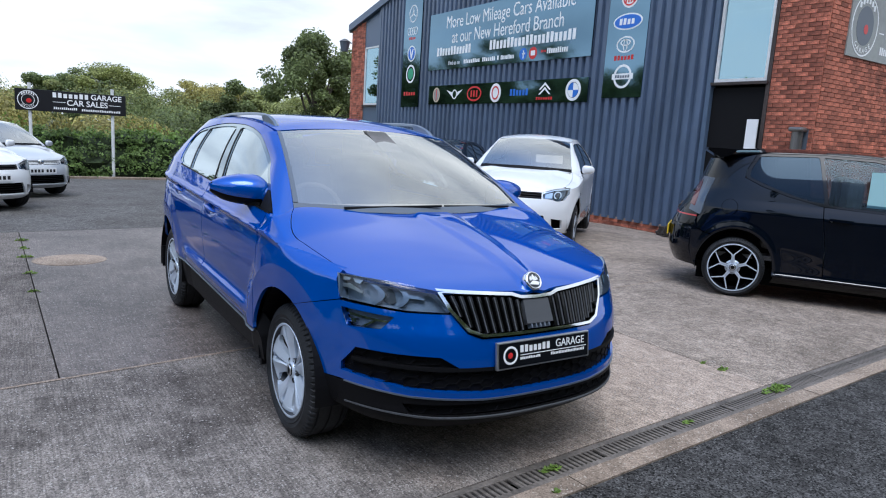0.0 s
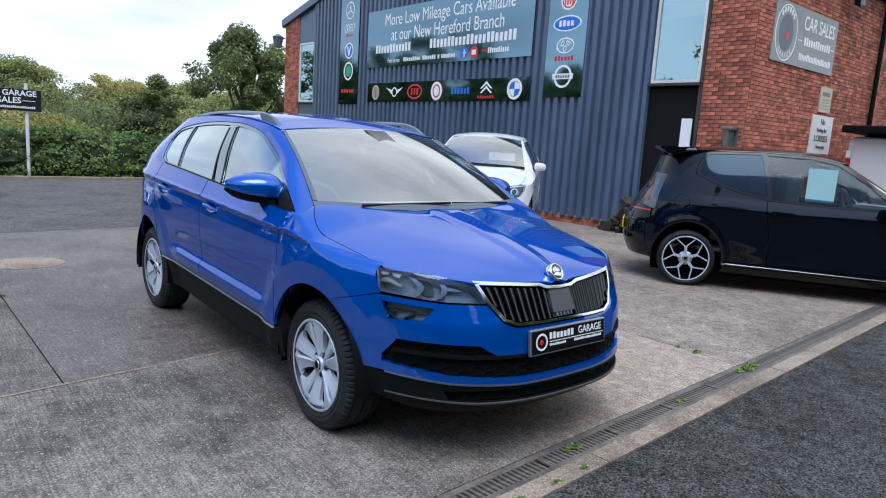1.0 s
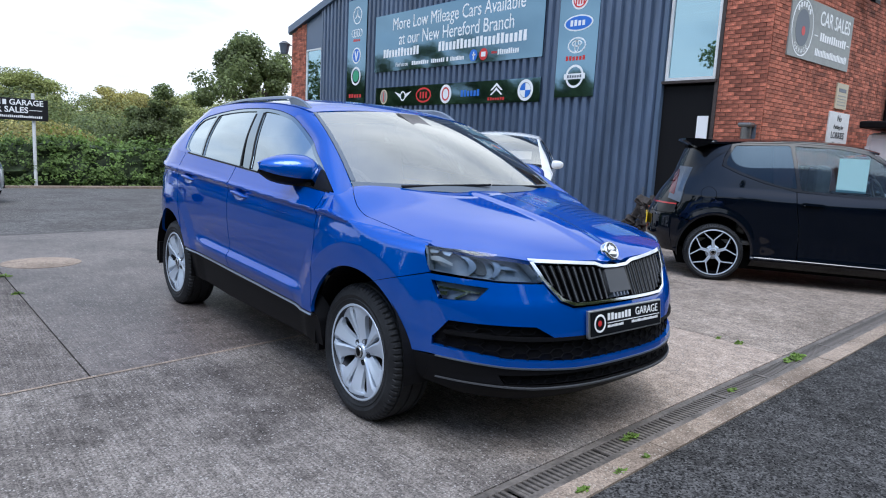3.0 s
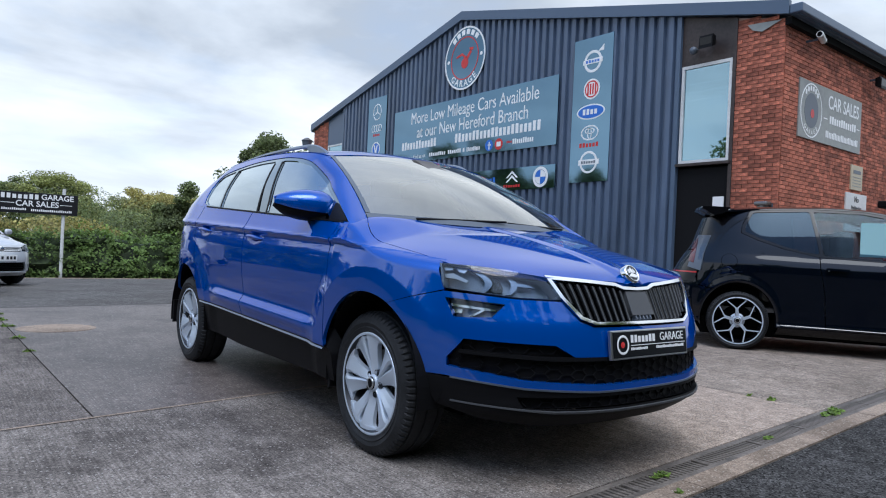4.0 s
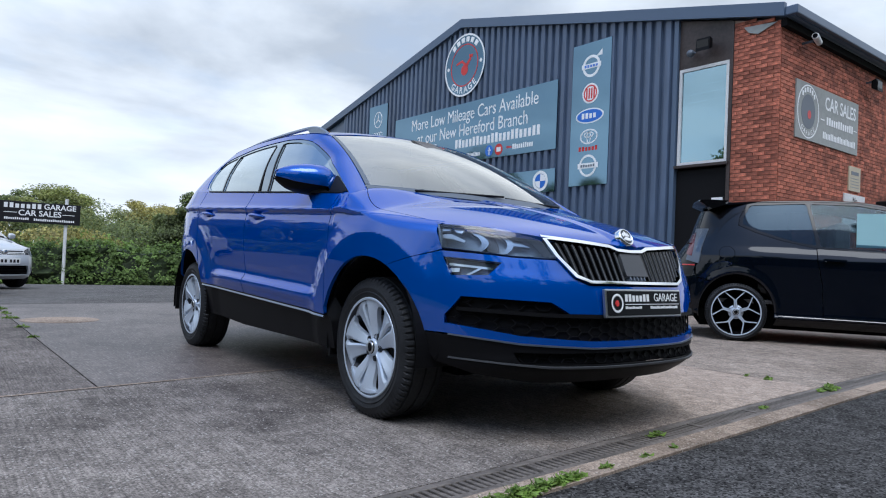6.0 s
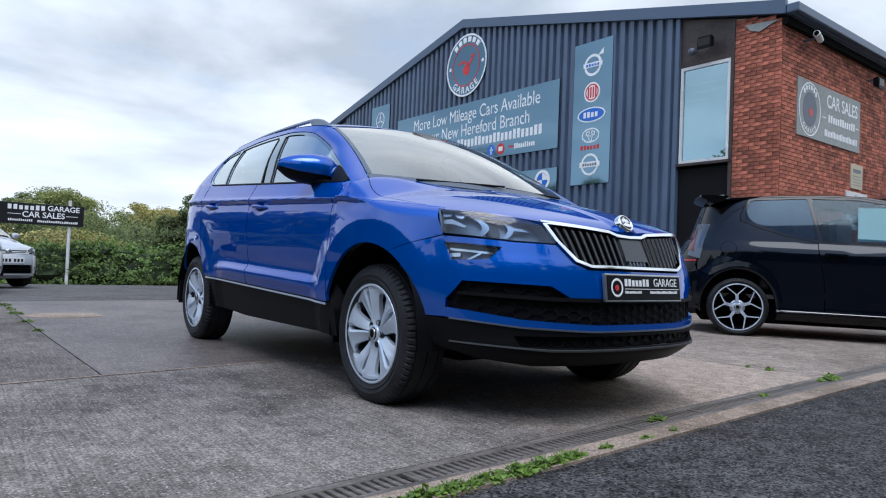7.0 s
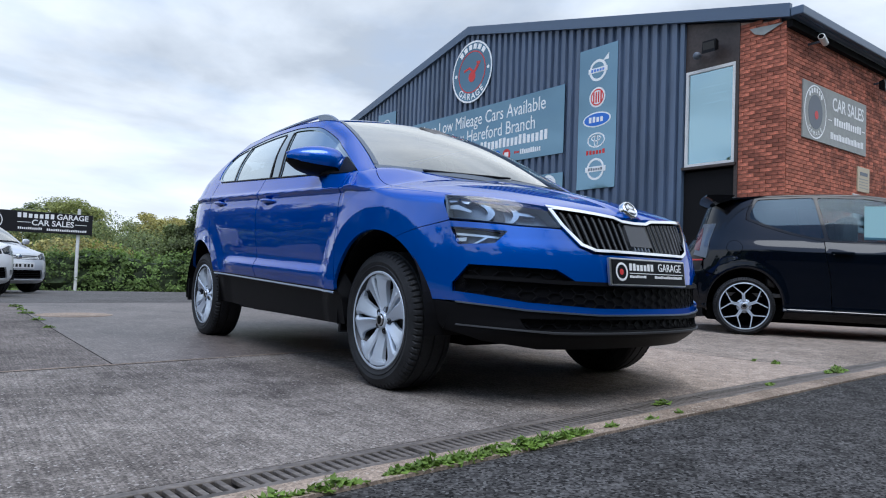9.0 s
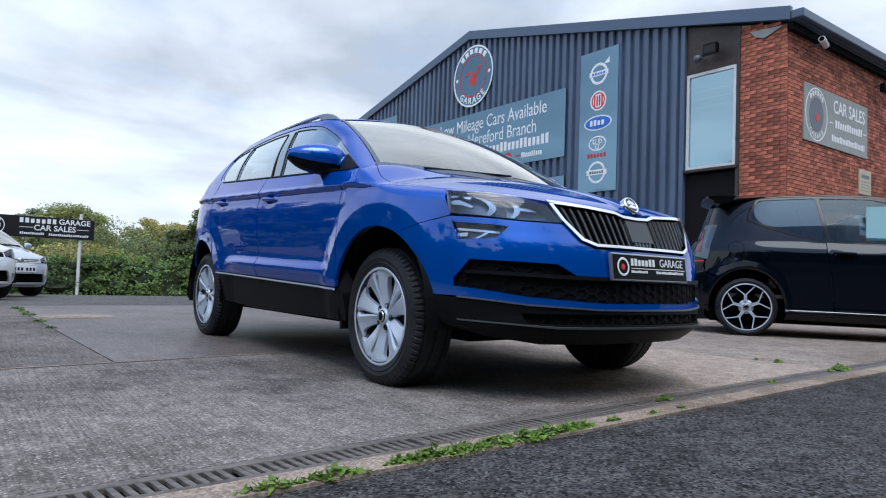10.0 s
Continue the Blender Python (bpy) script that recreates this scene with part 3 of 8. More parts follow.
def rounded(poly, r, seg=4):
    """The polygon with its corners rounded."""
    out, k = [], len(poly)
    for i in range(k):
        p, a, b = Vector(poly[i]), Vector(poly[i - 1]), Vector(poly[(i + 1) % k])
        da, db = a - p, b - p
        q = min(r, da.length * 0.45, db.length * 0.45)
        s, e = p + da.normalized() * q, p + db.normalized() * q
        for j in range(seg + 1):
            t = j / seg
            w = s * (1 - t) ** 2 + p * 2 * t * (1 - t) + e * t * t
            out.append((w.x, w.y))
    return out


def lay(field, outline, holes=(), step=0.03, depth=0.018, lift=0.0, sign=1, row=None):
    """A panel with the given outline and holes, laid on a body surface: its vertices, faces and normals, with edges folded inwards."""
    from mathutils.geometry import delaunay_2d_cdt
    loops = [dense(list(o), step) for o in (outline, *holes)]
    pts, edges = [], []
    for loop in loops:
        b = len(pts)
        pts += loop
        edges += [(b + i, b + (i + 1) % len(loop)) for i in range(len(loop))]
    arr = np.array(loops[0])
    lo, hi = arr.min(0), arr.max(0)
    row = row or step
    nx, ny = int((hi[0] - lo[0]) / step) + 2, int((hi[1] - lo[1]) / row) + 2
    gx, gy = np.meshgrid(np.linspace(lo[0], hi[0], nx), np.linspace(lo[1], hi[1], ny))
    grid = np.stack([gx.ravel(), gy.ravel()], 1)
    ok = inside_poly(grid, loops[0])
    for hole in loops[1:]:
        ok &= ~inside_poly(grid, hole)
    grid = grid[ok]
    if len(grid):
        rim = np.array(pts)
        near = np.array([((rim - g) ** 2).sum(1).min() for g in grid])
        grid = grid[near > (0.45 * row) ** 2]
    v, _, f, *_ = delaunay_2d_cdt([Vector(p) for p in pts] + [Vector(g) for g in grid], edges, [], 1, 1e-7)
    uv = np.array([(p.x, p.y) for p in v])
    tri = [list(q) for q in f]
    if holes and tri:
        mid = np.array([uv[q].mean(0) for q in tri])
        drop = np.zeros(len(tri), bool)
        for hole in loops[1:]:
            drop |= inside_poly(mid, hole)
        tri = [q for q, d in zip(tri, drop) if not d]

    def at(w):
        return np.stack(field(w[:, 0], w[:, 1]), 1)

    def nrm(w):
        e = 2e-3
        du = at(w + [e, 0]) - at(w - [e, 0])
        dv = at(w + [0, e]) - at(w - [0, e])
        c = np.cross(du, dv) * sign
        return c / np.maximum(np.linalg.norm(c, axis=1, keepdims=True), 1e-9)

    normals = nrm(uv)
    verts = at(uv) + normals * lift
    # faces must turn with the normal
    q = tri[0]
    turn = np.cross(verts[q[1]] - verts[q[0]], verts[q[2]] - verts[q[0]]) @ normals[q[0]]
    if turn < 0:
        tri = [t[::-1] for t in tri]
    all_v, all_n, faces = [verts], [normals], list(tri)
    if depth:
        base = len(verts)
        for n_loop, loop in enumerate(loops):
            w = np.array(loop)
            n0 = nrm(w)
            top = at(w) + n0 * lift
            low = top - n0 * depth
            along = np.roll(top, -1, 0) - np.roll(top, 1, 0)
            out = np.cross(along, n0)
            out /= np.maximum(np.linalg.norm(out, axis=1, keepdims=True), 1e-9)
            k = len(loop)
            area = sum(w[i][0] * w[(i + 1) % k][1] - w[(i + 1) % k][0] * w[i][1] for i in range(k))
            if (area * sign < 0) != (n_loop > 0):
                out = -out
            for i in range(k):
                j = (i + 1) % k
                face = [base + i, base + j, base + k + j, base + k + i]
                p = np.concatenate([top, low])
                g = np.cross(p[j] - p[i], p[k + i] - p[i]) @ out[i]
                faces.append(face if g > 0 else face[::-1])
            all_v += [top, low]
            all_n += [out, out]
            base += 2 * k
    return np.concatenate(all_v), faces, np.concatenate(all_n)


def grid_patch(points, sign=1):
    """A patch through a grid of points [rows][columns][3], with smooth normals."""
    p = np.array(points, float)
    r, c = p.shape[:2]
    n = np.cross(np.gradient(p, axis=0), np.gradient(p, axis=1)) * sign
    n /= np.maximum(np.linalg.norm(n, axis=2, keepdims=True), 1e-9)
    faces = [[i * c + j, i * c + j + 1, (i + 1) * c + j + 1, (i + 1) * c + j] for i in range(r - 1) for j in range(c - 1)]
    v, nn = p.reshape(-1, 3), n.reshape(-1, 3)
    q = faces[0]
    if np.cross(v[q[1]] - v[q[0]], v[q[2]] - v[q[0]]) @ nn[q[0]] < 0:
        faces = [f[::-1] for f in faces]
    return v, faces, nn


def mirrored(chunk):
    v, f, n = chunk
    k = np.array([-1, 1, 1])
    return v * k, [q[::-1] for q in f], n * k


def join(name, chunks, material, parent, label=""):
    """One part from several laid panels, with their exact normals."""
    verts, faces, normals = [], [], []
    for v, f, n in chunks:
        b = len(verts)
        verts += v.tolist()
        normals += n.tolist()
        faces += [[i + b for i in q] for q in f]
    me = mesh_of(name, verts, faces, material, True)
    me.normals_split_custom_set_from_vertices(normals)
    return part(name, me, None, parent, label)


def both(name, chunks, material, parent, label=""):
    """The part for the car's right side and its mirror image for the left."""
    a = join(name, chunks, material, parent, label)
    b = join(name, [mirrored(c) for c in chunks], material, parent, label)
    return a, b


def arc(cy, cz, ry, rz, a0, a1, n=24):
    """Arch points (y, z); angles in degrees from straight back, upwards."""
    return [(cy + ry * math.cos(radians(a0 + (a1 - a0) * i / n)), cz + rz * math.sin(radians(a0 + (a1 - a0) * i / n))) for i in range(n + 1)]


class Shape:
    """The surfaces of a car body: y runs back from the front axle, x across, z up from the ground."""

    def __init__(s, **k):
        s.k = k
        s.n = k.get("round", 2.6)
        s.y0, s.y1 = k.get("y0", 0.1), k["y1"]
        s.yf, s.yr = pchip(k["front"]), pchip(k["rear"])
        s.prof, s.nose = pchip(k["door"]), pchip(k["nose"])
        s.hood, s.edge = pchip(k["hood"]), pchip(k["roof"])
        s.belt = lambda y: k["belt"][0] + k["belt"][1] * np.asarray(y, float)
        s.crease = lambda y: k["crease"][0] + k["crease"][1] * np.asarray(y, float)
        s.arches = k["arches"]
        s.xr = k["roof_half"]
        s.ridge = k.get("ridge", (0.1, 0.3, 0.0))
        s.flat = pchip(k["flat"]) if "flat" in k else None

    def top(s, x, y):
        x = np.abs(x)
        r0, r1, h = s.ridge
        xr = r0 + (r1 - r0) * np.clip((y + 0.75) / 1.1, 0, 1)
        return s.hood(y) - s.k["drop"] * (x / (0.85 * s.k["half"])) ** 2.4 + h * (1 - smoothstep(xr - 0.035, xr + 0.03, x)) + s.k.get("cowl", 0.0) * smoothstep(0.0, 0.28, y) * smoothstep(0.15, 0.76, x) * (1 - smoothstep(0.86, 0.905, x))

    def taper(s, y, z):
        y, z = np.asarray(y, float), np.asarray(z, float)
        t = np.clip((s.y0 - y) / (s.y0 - s.yf(z)), 0, 0.9999)
        u = np.clip((y - s.y1) / np.maximum(0.05, s.yr(z) - s.y1), 0, 0.9999)
        return (1 - t ** s.n) ** (1 / s.n) * (1 - u ** s.n) ** (1 / s.n)

    def soft(s, y):
        """The radius that rounds the front wing into its top."""
        return s.k.get("soft", 0.0) * (1 - smoothstep(-0.20, 0.16, y))

    def shoulder(s, y):
        """The height of the shoulder line along the side."""
        y = np.asarray(y, float)
        z = s.crease(y)
        for _ in range(4):
            x = s.nose(z) * s.taper(y, z) - 1.2 * s.soft(y)
            z = np.where(y < 0.3, s.top(x, y), s.crease(y))
        return z * (1 - smoothstep(0.2, 0.4, y)) + s.crease(y) * smoothstep(0.2, 0.4, y)

    def wide(s, y, z):
        y, z = np.asarray(y, float), np.asarray(z, float)
        zs, zb, ze = s.shoulder(y), s.belt(y), s.edge(y)
        zt = z - s.k.get("tilt", 0.0) * (y - 1.0) * (1 - smoothstep(0.62, 0.86, z))
        w = np.where(zt < 0.57, zt, np.where(z < zs, 0.57 + (zt - 0.57) / (zs - 0.57) * 0.40, 0.97 + (z - zs) / np.maximum(0.02, zb - zs) * 0.10))
        w = np.clip(w, 0.1, 1.07)
        low = s.prof(w)
        if s.flat:
            a = smoothstep(0.40, 0.60, y) * (1 - smoothstep(1.84, 2.12, y))
            low = low * a + s.flat(w) * (1 - a)
        front = s.nose(z)
        m0, m1 = s.k.get("mix", (-0.05, 0.42))
        mix = smoothstep(m0, m1, y)
        low = front * (1 - mix) + low * mix
        u = np.clip((z - zb) / np.maximum(0.05, ze - zb), 0, 1.2)
        xb = s.prof(1.07)
        up = xb + (s.xr - xb) * u + 0.022 * np.sin(np.pi * np.clip(u, 0, 1))
        x = np.where(z > zb, up, low)
        flare = s.k.get("flare")
        for i, (cy, cz, ry, rz) in enumerate(s.arches):
            r = np.hypot((y - cy) / ry, (z - cz) / rz)
            if flare:
                x = x + flare[i] * np.clip((1.54 - r) / 0.27, 0, 1) ** 1.3 * (z < zs) * smoothstep(-0.46, -0.32, y)
            else:
                x = x + 0.013 * np.exp(-(((r - 1.06) / 0.10) ** 2)) * (z < zs)
        for cy, cz in s.k.get("cups", ()):
            x = x - 0.012 * np.exp(-(((y - cy) / 0.060) ** 2) - ((z - cz) / 0.026) ** 2)
        R = s.soft(y)
        x = x - 1.2 * R * np.clip(1 - (zs - z) / np.maximum(R, 1e-4), 0, 1) ** 2.5
        return x * s.taper(y, z)

    def side(s, y, z):
        return -s.wide(y, z), np.asarray(y, float), np.asarray(z, float)

    def fore(s, x, z):
        x, z = np.asarray(x, float), np.asarray(z, float)
        q = np.clip(np.abs(x) / s.nose(z), 0, 0.9995)
        return x, s.y0 - (s.y0 - s.yf(z)) * (1 - q ** s.n) ** (1 / s.n), z

    def aft(s, x, z):
        x, z = np.asarray(x, float), np.asarray(z, float)
        base = s.wide(np.full_like(z, s.y1), z)
        q = np.clip(np.abs(x) / base, 0, 0.9995)
        return x, s.y1 + (s.yr(z) - s.y1) * (1 - q ** s.n) ** (1 / s.n), z

    def bonnet(s, x, y):
        return np.asarray(x, float), np.asarray(y, float), s.top(x, y)

    def lid(s, x, y):
        x, y = np.asarray(x, float), np.asarray(y, float)
        return x, y, s.edge(y) + s.k["crown"] * (1 - (np.abs(x) / s.xr) ** 2.3)


def lathe(profile, seg, axis="x", bm=None):
    """A turned form from (radius, along) pairs about the x axis."""
    verts, faces, k = [], [], len(profile)
    for i in range(seg):
        a = 2 * math.pi * i / seg
        verts += [(w, r * math.cos(a), r * math.sin(a)) for r, w in profile]
    for i in range(seg):
        j = (i + 1) % seg
        faces += [(i * k + q, i * k + q + 1, j * k + q + 1, j * k + q) for q in range(k - 1)]
    return verts, faces


def tyre_mesh(r, rim, w):
    """A tyre with rounded shoulders and cut tread grooves; its outer side looks to -x."""
    h = w / 2
    prof = [(rim, -h + 0.012), (rim + 0.008, -h + 0.004), (rim + 0.020, -h + 0.001), (rim + 0.030, -h - 0.004), (rim + 0.034, -h - 0.001), ((r + rim) / 2, -h - 0.006), (r - 0.028, -h + 0.004), (r - 0.012, -h + 0.012), (r - 0.003, -h + 0.026)]
    grooves = [-0.30, -0.02, 0.26]
    for g in grooves:
        x = g * w
        prof += [(r, x - 0.006), (r - 0.008, x - 0.004), (r - 0.008, x + 0.004), (r, x + 0.006)]
    prof += [(p, -x) for p, x in reversed(prof[:9])]
    seg = 280
    verts, faces = lathe(prof, seg)
    # sipes across the shoulders
    k = len(prof)
    for i in range(0, seg, 4):
        for q in (7, 8, 9):
            x, y, z = verts[i * k + q]
            d = math.hypot(y, z)
            verts[i * k + q] = (x + (0.004 if q < 9 else 0), y * (d - 0.006) / d, z * (d - 0.006) / d)
    return mesh_of("tyre", verts, faces, M_TYRE, False)


def wheel(parent, x, y, z, r, rim, w, spokes, flip, dark=False, turn=0.0, spin=0.0):
    """A wheel with tyre, rim, twin spokes, cap, bolts and brake disc; flip puts its face to +x."""
    hub = part("wheel", mesh_of("wheel", *lathe([(0.05, 0.02), (0.07, 0.02), (0.07, 0.10), (0.0, 0.10)], 20), M_PLASTIC), None, parent)
    hub.matrix_basis = Matrix.Translation((x, y, z)) @ Matrix.Rotation(radians(turn), 4, "Z") @ (Matrix.Rotation(math.pi, 4, "Z") if flip else Matrix.Identity(4)) @ Matrix.Rotation(radians(spin), 4, "X")
    part("tyre", tyre_mesh(r, rim, w), None, hub, "black rubber tyre")
    h = w / 2
    barrel = [(rim + 0.004, -h + 0.010), (rim + 0.009, -h + 0.004), (rim + 0.004, -h + 0.001), (rim - 0.004, -h + 0.004), (rim - 0.008, -h + 0.016), (rim - 0.03, -h + 0.05), (rim - 0.035, h - 0.02), (rim + 0.004, h - 0.01)]
    part("rim", mesh_of("rim", *lathe(barrel[3:], 56), M_GLOSSBLACK if dark else M_BARREL, True), None, hub, "alloy rim")
    part("rim_lip", mesh_of("rim_lip", *lathe(barrel[:4], 56), M_ALLOY, True), None, hub, "bright rim lip")
    part("brake_disc", mesh_of("brake_disc", *lathe([(0.0, -0.035), (0.09, -0.035), (0.095, -0.015), (rim * 0.66, -0.015), (rim * 0.66, 0.01), (0.0, 0.01)], 40), M_RECESS if dark else M_DISC, False), None, hub)
    part("wheel_backing", mesh_of("wheel_backing", *lathe([(0.0, 0.03), (rim - 0.03, 0.03), (rim - 0.03, 0.04), (0.0, 0.04)], 40), M_RECESS, False), None, hub)
    face = -h + (0.016 if dark else 0.004)
    if spokes == "twin":
        # five pairs of broad folded blades: a slit within each pair, a wider opening between the pairs
        slit = pchip([(0.03, 0.0003), (0.085, 0.001), (0.11, 0.003), (0.15, 0.007), (0.182, 0.011), (0.195, 0.009), (0.2035, 0.001), (0.23, 0.0005)])
        gap = pchip([(0.03, 0.0005), (0.066, 0.002), (0.10, 0.013), (0.150, 0.025), (0.180, 0.029), (0.194, 0.023), (0.2035, 0.001), (0.23, 0.0005)])
        radii = [0.030, 0.045, 0.06, 0.075, 0.095, 0.115, 0.14, 0.165, 0.182, 0.194, 0.200, 0.2035, 0.210, 0.226]
        fit = rim / 0.222
        for i in range(5):
            for sgn in (-1, 1):
                bm = bmesh.new()
                rings = []
                for rad in radii:
                    half = rad * math.pi / 5
                    lo_t, hi_t = float(slit(rad)), half - float(gap(rad))
                    dish = 0.020 * (1 - smoothstep(0.05, 0.20, rad)) + 0.004
                    row = []
                    for u, d in ((0.0, 0.030), (0.0, 0.006), (0.16, 0.0), (0.55, 0.005 if sgn > 0 else 0.009), (1.0, 0.013 if sgn > 0 else 0.018), (1.0, 0.036)):
                        t = sgn * (lo_t + (hi_t - lo_t) * u)
                        a = radians(72 * i) + t / rad
                        row.append(bm.verts.new((face + dish + d, fit * rad * math.cos(a), fit * rad * math.sin(a))))
                    rings.append(row)
                for r0, r1 in zip(rings, rings[1:]):
                    for q in range(5):
                        bm.faces.new((r0[q], r0[q + 1], r1[q + 1], r1[q]))
                bmesh.ops.recalc_face_normals(bm, faces=bm.faces)
                part("spoke", bm, M_ALLOY, hub)
        for i in range(5):
            a = radians(72 * i + 36)
            pocket = part("bolt_pocket", mesh_of("bolt_pocket", *lathe([(0.0, face + 0.035), (0.012, face + 0.035), (0.014, face + 0.028), (0.016, face + 0.045)], 14), M_BARREL), None, hub)
            pocket.location = (0, 0.052 * math.cos(a), 0.052 * math.sin(a))
    else:
        for i in range(5):
            a = radians(72 * i)
            def at(rad, t, d):
                return (face + d, rad * math.cos(a) - t * math.sin(a), rad * math.sin(a) + t * math.cos(a))
            for sgn in (-1, 1):
                for mat, inset, lift in ((M_GLOSSBLACK, 0.0, 0.004), (M_ALLOY, 0.004, 0.0)):
                    bm = bmesh.new()
                    pts = [(0.05, sgn * 0.006, 0.0145), (0.115, sgn * 0.004, 0.0135), (0.135, sgn * 0.012, 0.012), (rim - 0.026, sgn * 0.098, 0.0125)]
                    rings = []
                    for rad, off, half in pts:
                        half -= inset
                        rings.append([bm.verts.new(at(rad, off + t, d + lift)) for t, d in ((-half, 0), (half, 0), (half, 0.03), (-half, 0.03))])
                    for r0, r1 in zip(rings, rings[1:]):
                        for q in range(4):
                            bm.faces.new((r0[q], r0[(q + 1) % 4], r1[(q + 1) % 4], r1[q]))
                    bmesh.ops.recalc_face_normals(bm, faces=bm.faces)
                    part("spoke", bm, mat, hub)
    cap = face if dark else face + 0.014
    ring_prof = [(0.03, face + 0.006), (0.046, face + 0.012), (0.072, face + 0.022), (0.076, face + 0.03), (0.06, face + 0.05)] if dark else [(0.028, cap + 0.003), (0.034, cap + 0.002), (0.040, cap + 0.010), (0.040, cap + 0.03)]
    part("hub_ring", mesh_of("hub_ring", *lathe(ring_prof, 32), M_ALLOY, True), None, hub)
    part("centre_cap", mesh_of("centre_cap", *lathe([(0.0, cap - 0.004), (0.022, cap - 0.002), (0.032, cap + 0.004), (0.032, cap + 0.02)], 28), M_PLASTIC if not dark else M_GLOSSBLACK, True), None, hub, "round dark centre cap with a pale emblem")
    part("emblem", mesh_of("emblem", *lathe([(0.020, cap - 0.006), (0.025, cap - 0.007), (0.027, cap - 0.002)], 24), M_SATIN, True), None, hub)
    if dark:
        bolt = None
        for i in range(5):
            a = radians(72 * i + 36)
            if bolt is None:
                ob = part("wheel_bolt", mesh_of("wheel_bolt", *lathe([(0.0, -0.004), (0.008, -0.004), (0.010, 0.0), (0.010, 0.03)], 8), M_DISC), None, hub)
                bolt = ob.data
            else:
                ob = part("wheel_bolt", bolt, None, hub)
            ob.location = (face + 0.018, 0.05 * math.cos(a), 0.05 * math.sin(a))
    return hub


def liner(parent, cy, cz, ry, rz, x_in, x_out, sgn):
    """The black inner lining of a wheel arch."""
    v, f = [], []
    pts = arc(cy, cz, ry, rz, -9, 187, 30)
    for y, z in pts:
        v += [(sgn * x_out, y, z), (sgn * x_in, y, z)]
    f = [(2 * i, 2 * i + 1, 2 * i + 3, 2 * i + 2) for i in range(len(pts) - 1)]
    k = len(v)
    v += [(sgn * x_in, y, z) for y, z in pts]
    f.append(list(range(k, k + len(pts))))
    return part("wheel_arch_liner", mesh_of("wheel_arch_liner", v, f, M_PLASTIC), None, parent)


def words(text, size, material, parent, m, name="lettering", extrude=0.002, bold=0.0, squash=1.0, align="CENTER"):
    """Raised letters in the built-in font, in the x-z plane of m, read from -y."""
    cu = bpy.data.curves.new(name, "FONT")
    cu.body, cu.size, cu.extrude, cu.offset = text, size, extrude, bold
    cu.align_x, cu.align_y = align, "CENTER"
    cu.resolution_u = 3
    tmp = bpy.data.objects.new("tmp", cu)
    scene.collection.objects.link(tmp)
    bpy.context.view_layer.update()
    me = bpy.data.meshes.new_from_object(tmp.evaluated_get(bpy.context.evaluated_depsgraph_get()))
    bpy.data.objects.remove(tmp)
    # one object for each word: the letters are told apart by the gaps along the line
    bm = bmesh.new()
    bm.from_mesh(me)
    bm.verts.ensure_lookup_table()
    seen, letters = set(), []
    for v in bm.verts:
        if v.index in seen:
            continue
        stack, isle = [v], []
        seen.add(v.index)
        while stack:
            w = stack.pop()
            isle.append(w)
            for e in w.link_edges:
                o = e.other_vert(w)
                if o.index not in seen:
                    seen.add(o.index)
                    stack.append(o)
        xs = [w.co.x for w in isle]
        letters.append((min(xs), max(xs), isle))
    letters.sort(key=lambda q: q[0])
    groups, right = [], -1e9
    for lo, hi, isle in letters:
        if lo - right > 0.13 * size:
            groups.append([])
        groups[-1] += isle
        right = max(right, hi)
    for g in groups:
        index = {v: i for i, v in enumerate(g)}
        faces = [[index[v] for v in f.verts] for f in bm.faces if f.verts[0] in index]
        ob = new(name, mesh_of(name, [v.co for v in g], faces, material))
        ob.parent = parent
        ob.matrix_basis = m @ Matrix.Rotation(math.pi / 2, 4, "X") @ Matrix.Diagonal((squash, 1, 1, 1))
    bm.free()
    bpy.data.meshes.remove(me)
    return ob


def letter_bars(parent, x0, x1, z0, z1, count, material, y=0.0, d=0.004):
    """A line of writing as plain bars, one for each letter."""
    step = (x1 - x0) / count
    for i in range(count):
        fill, tall = 0.66, (1.0, 0.84, 0.84, 1.0, 0.84)[(i * 3) % 5]
        xa = x0 + step * i
        part("text_bar", box(xa, xa + step * fill, y - d, y, z0, z0 + (z1 - z0) * tall), material, parent)


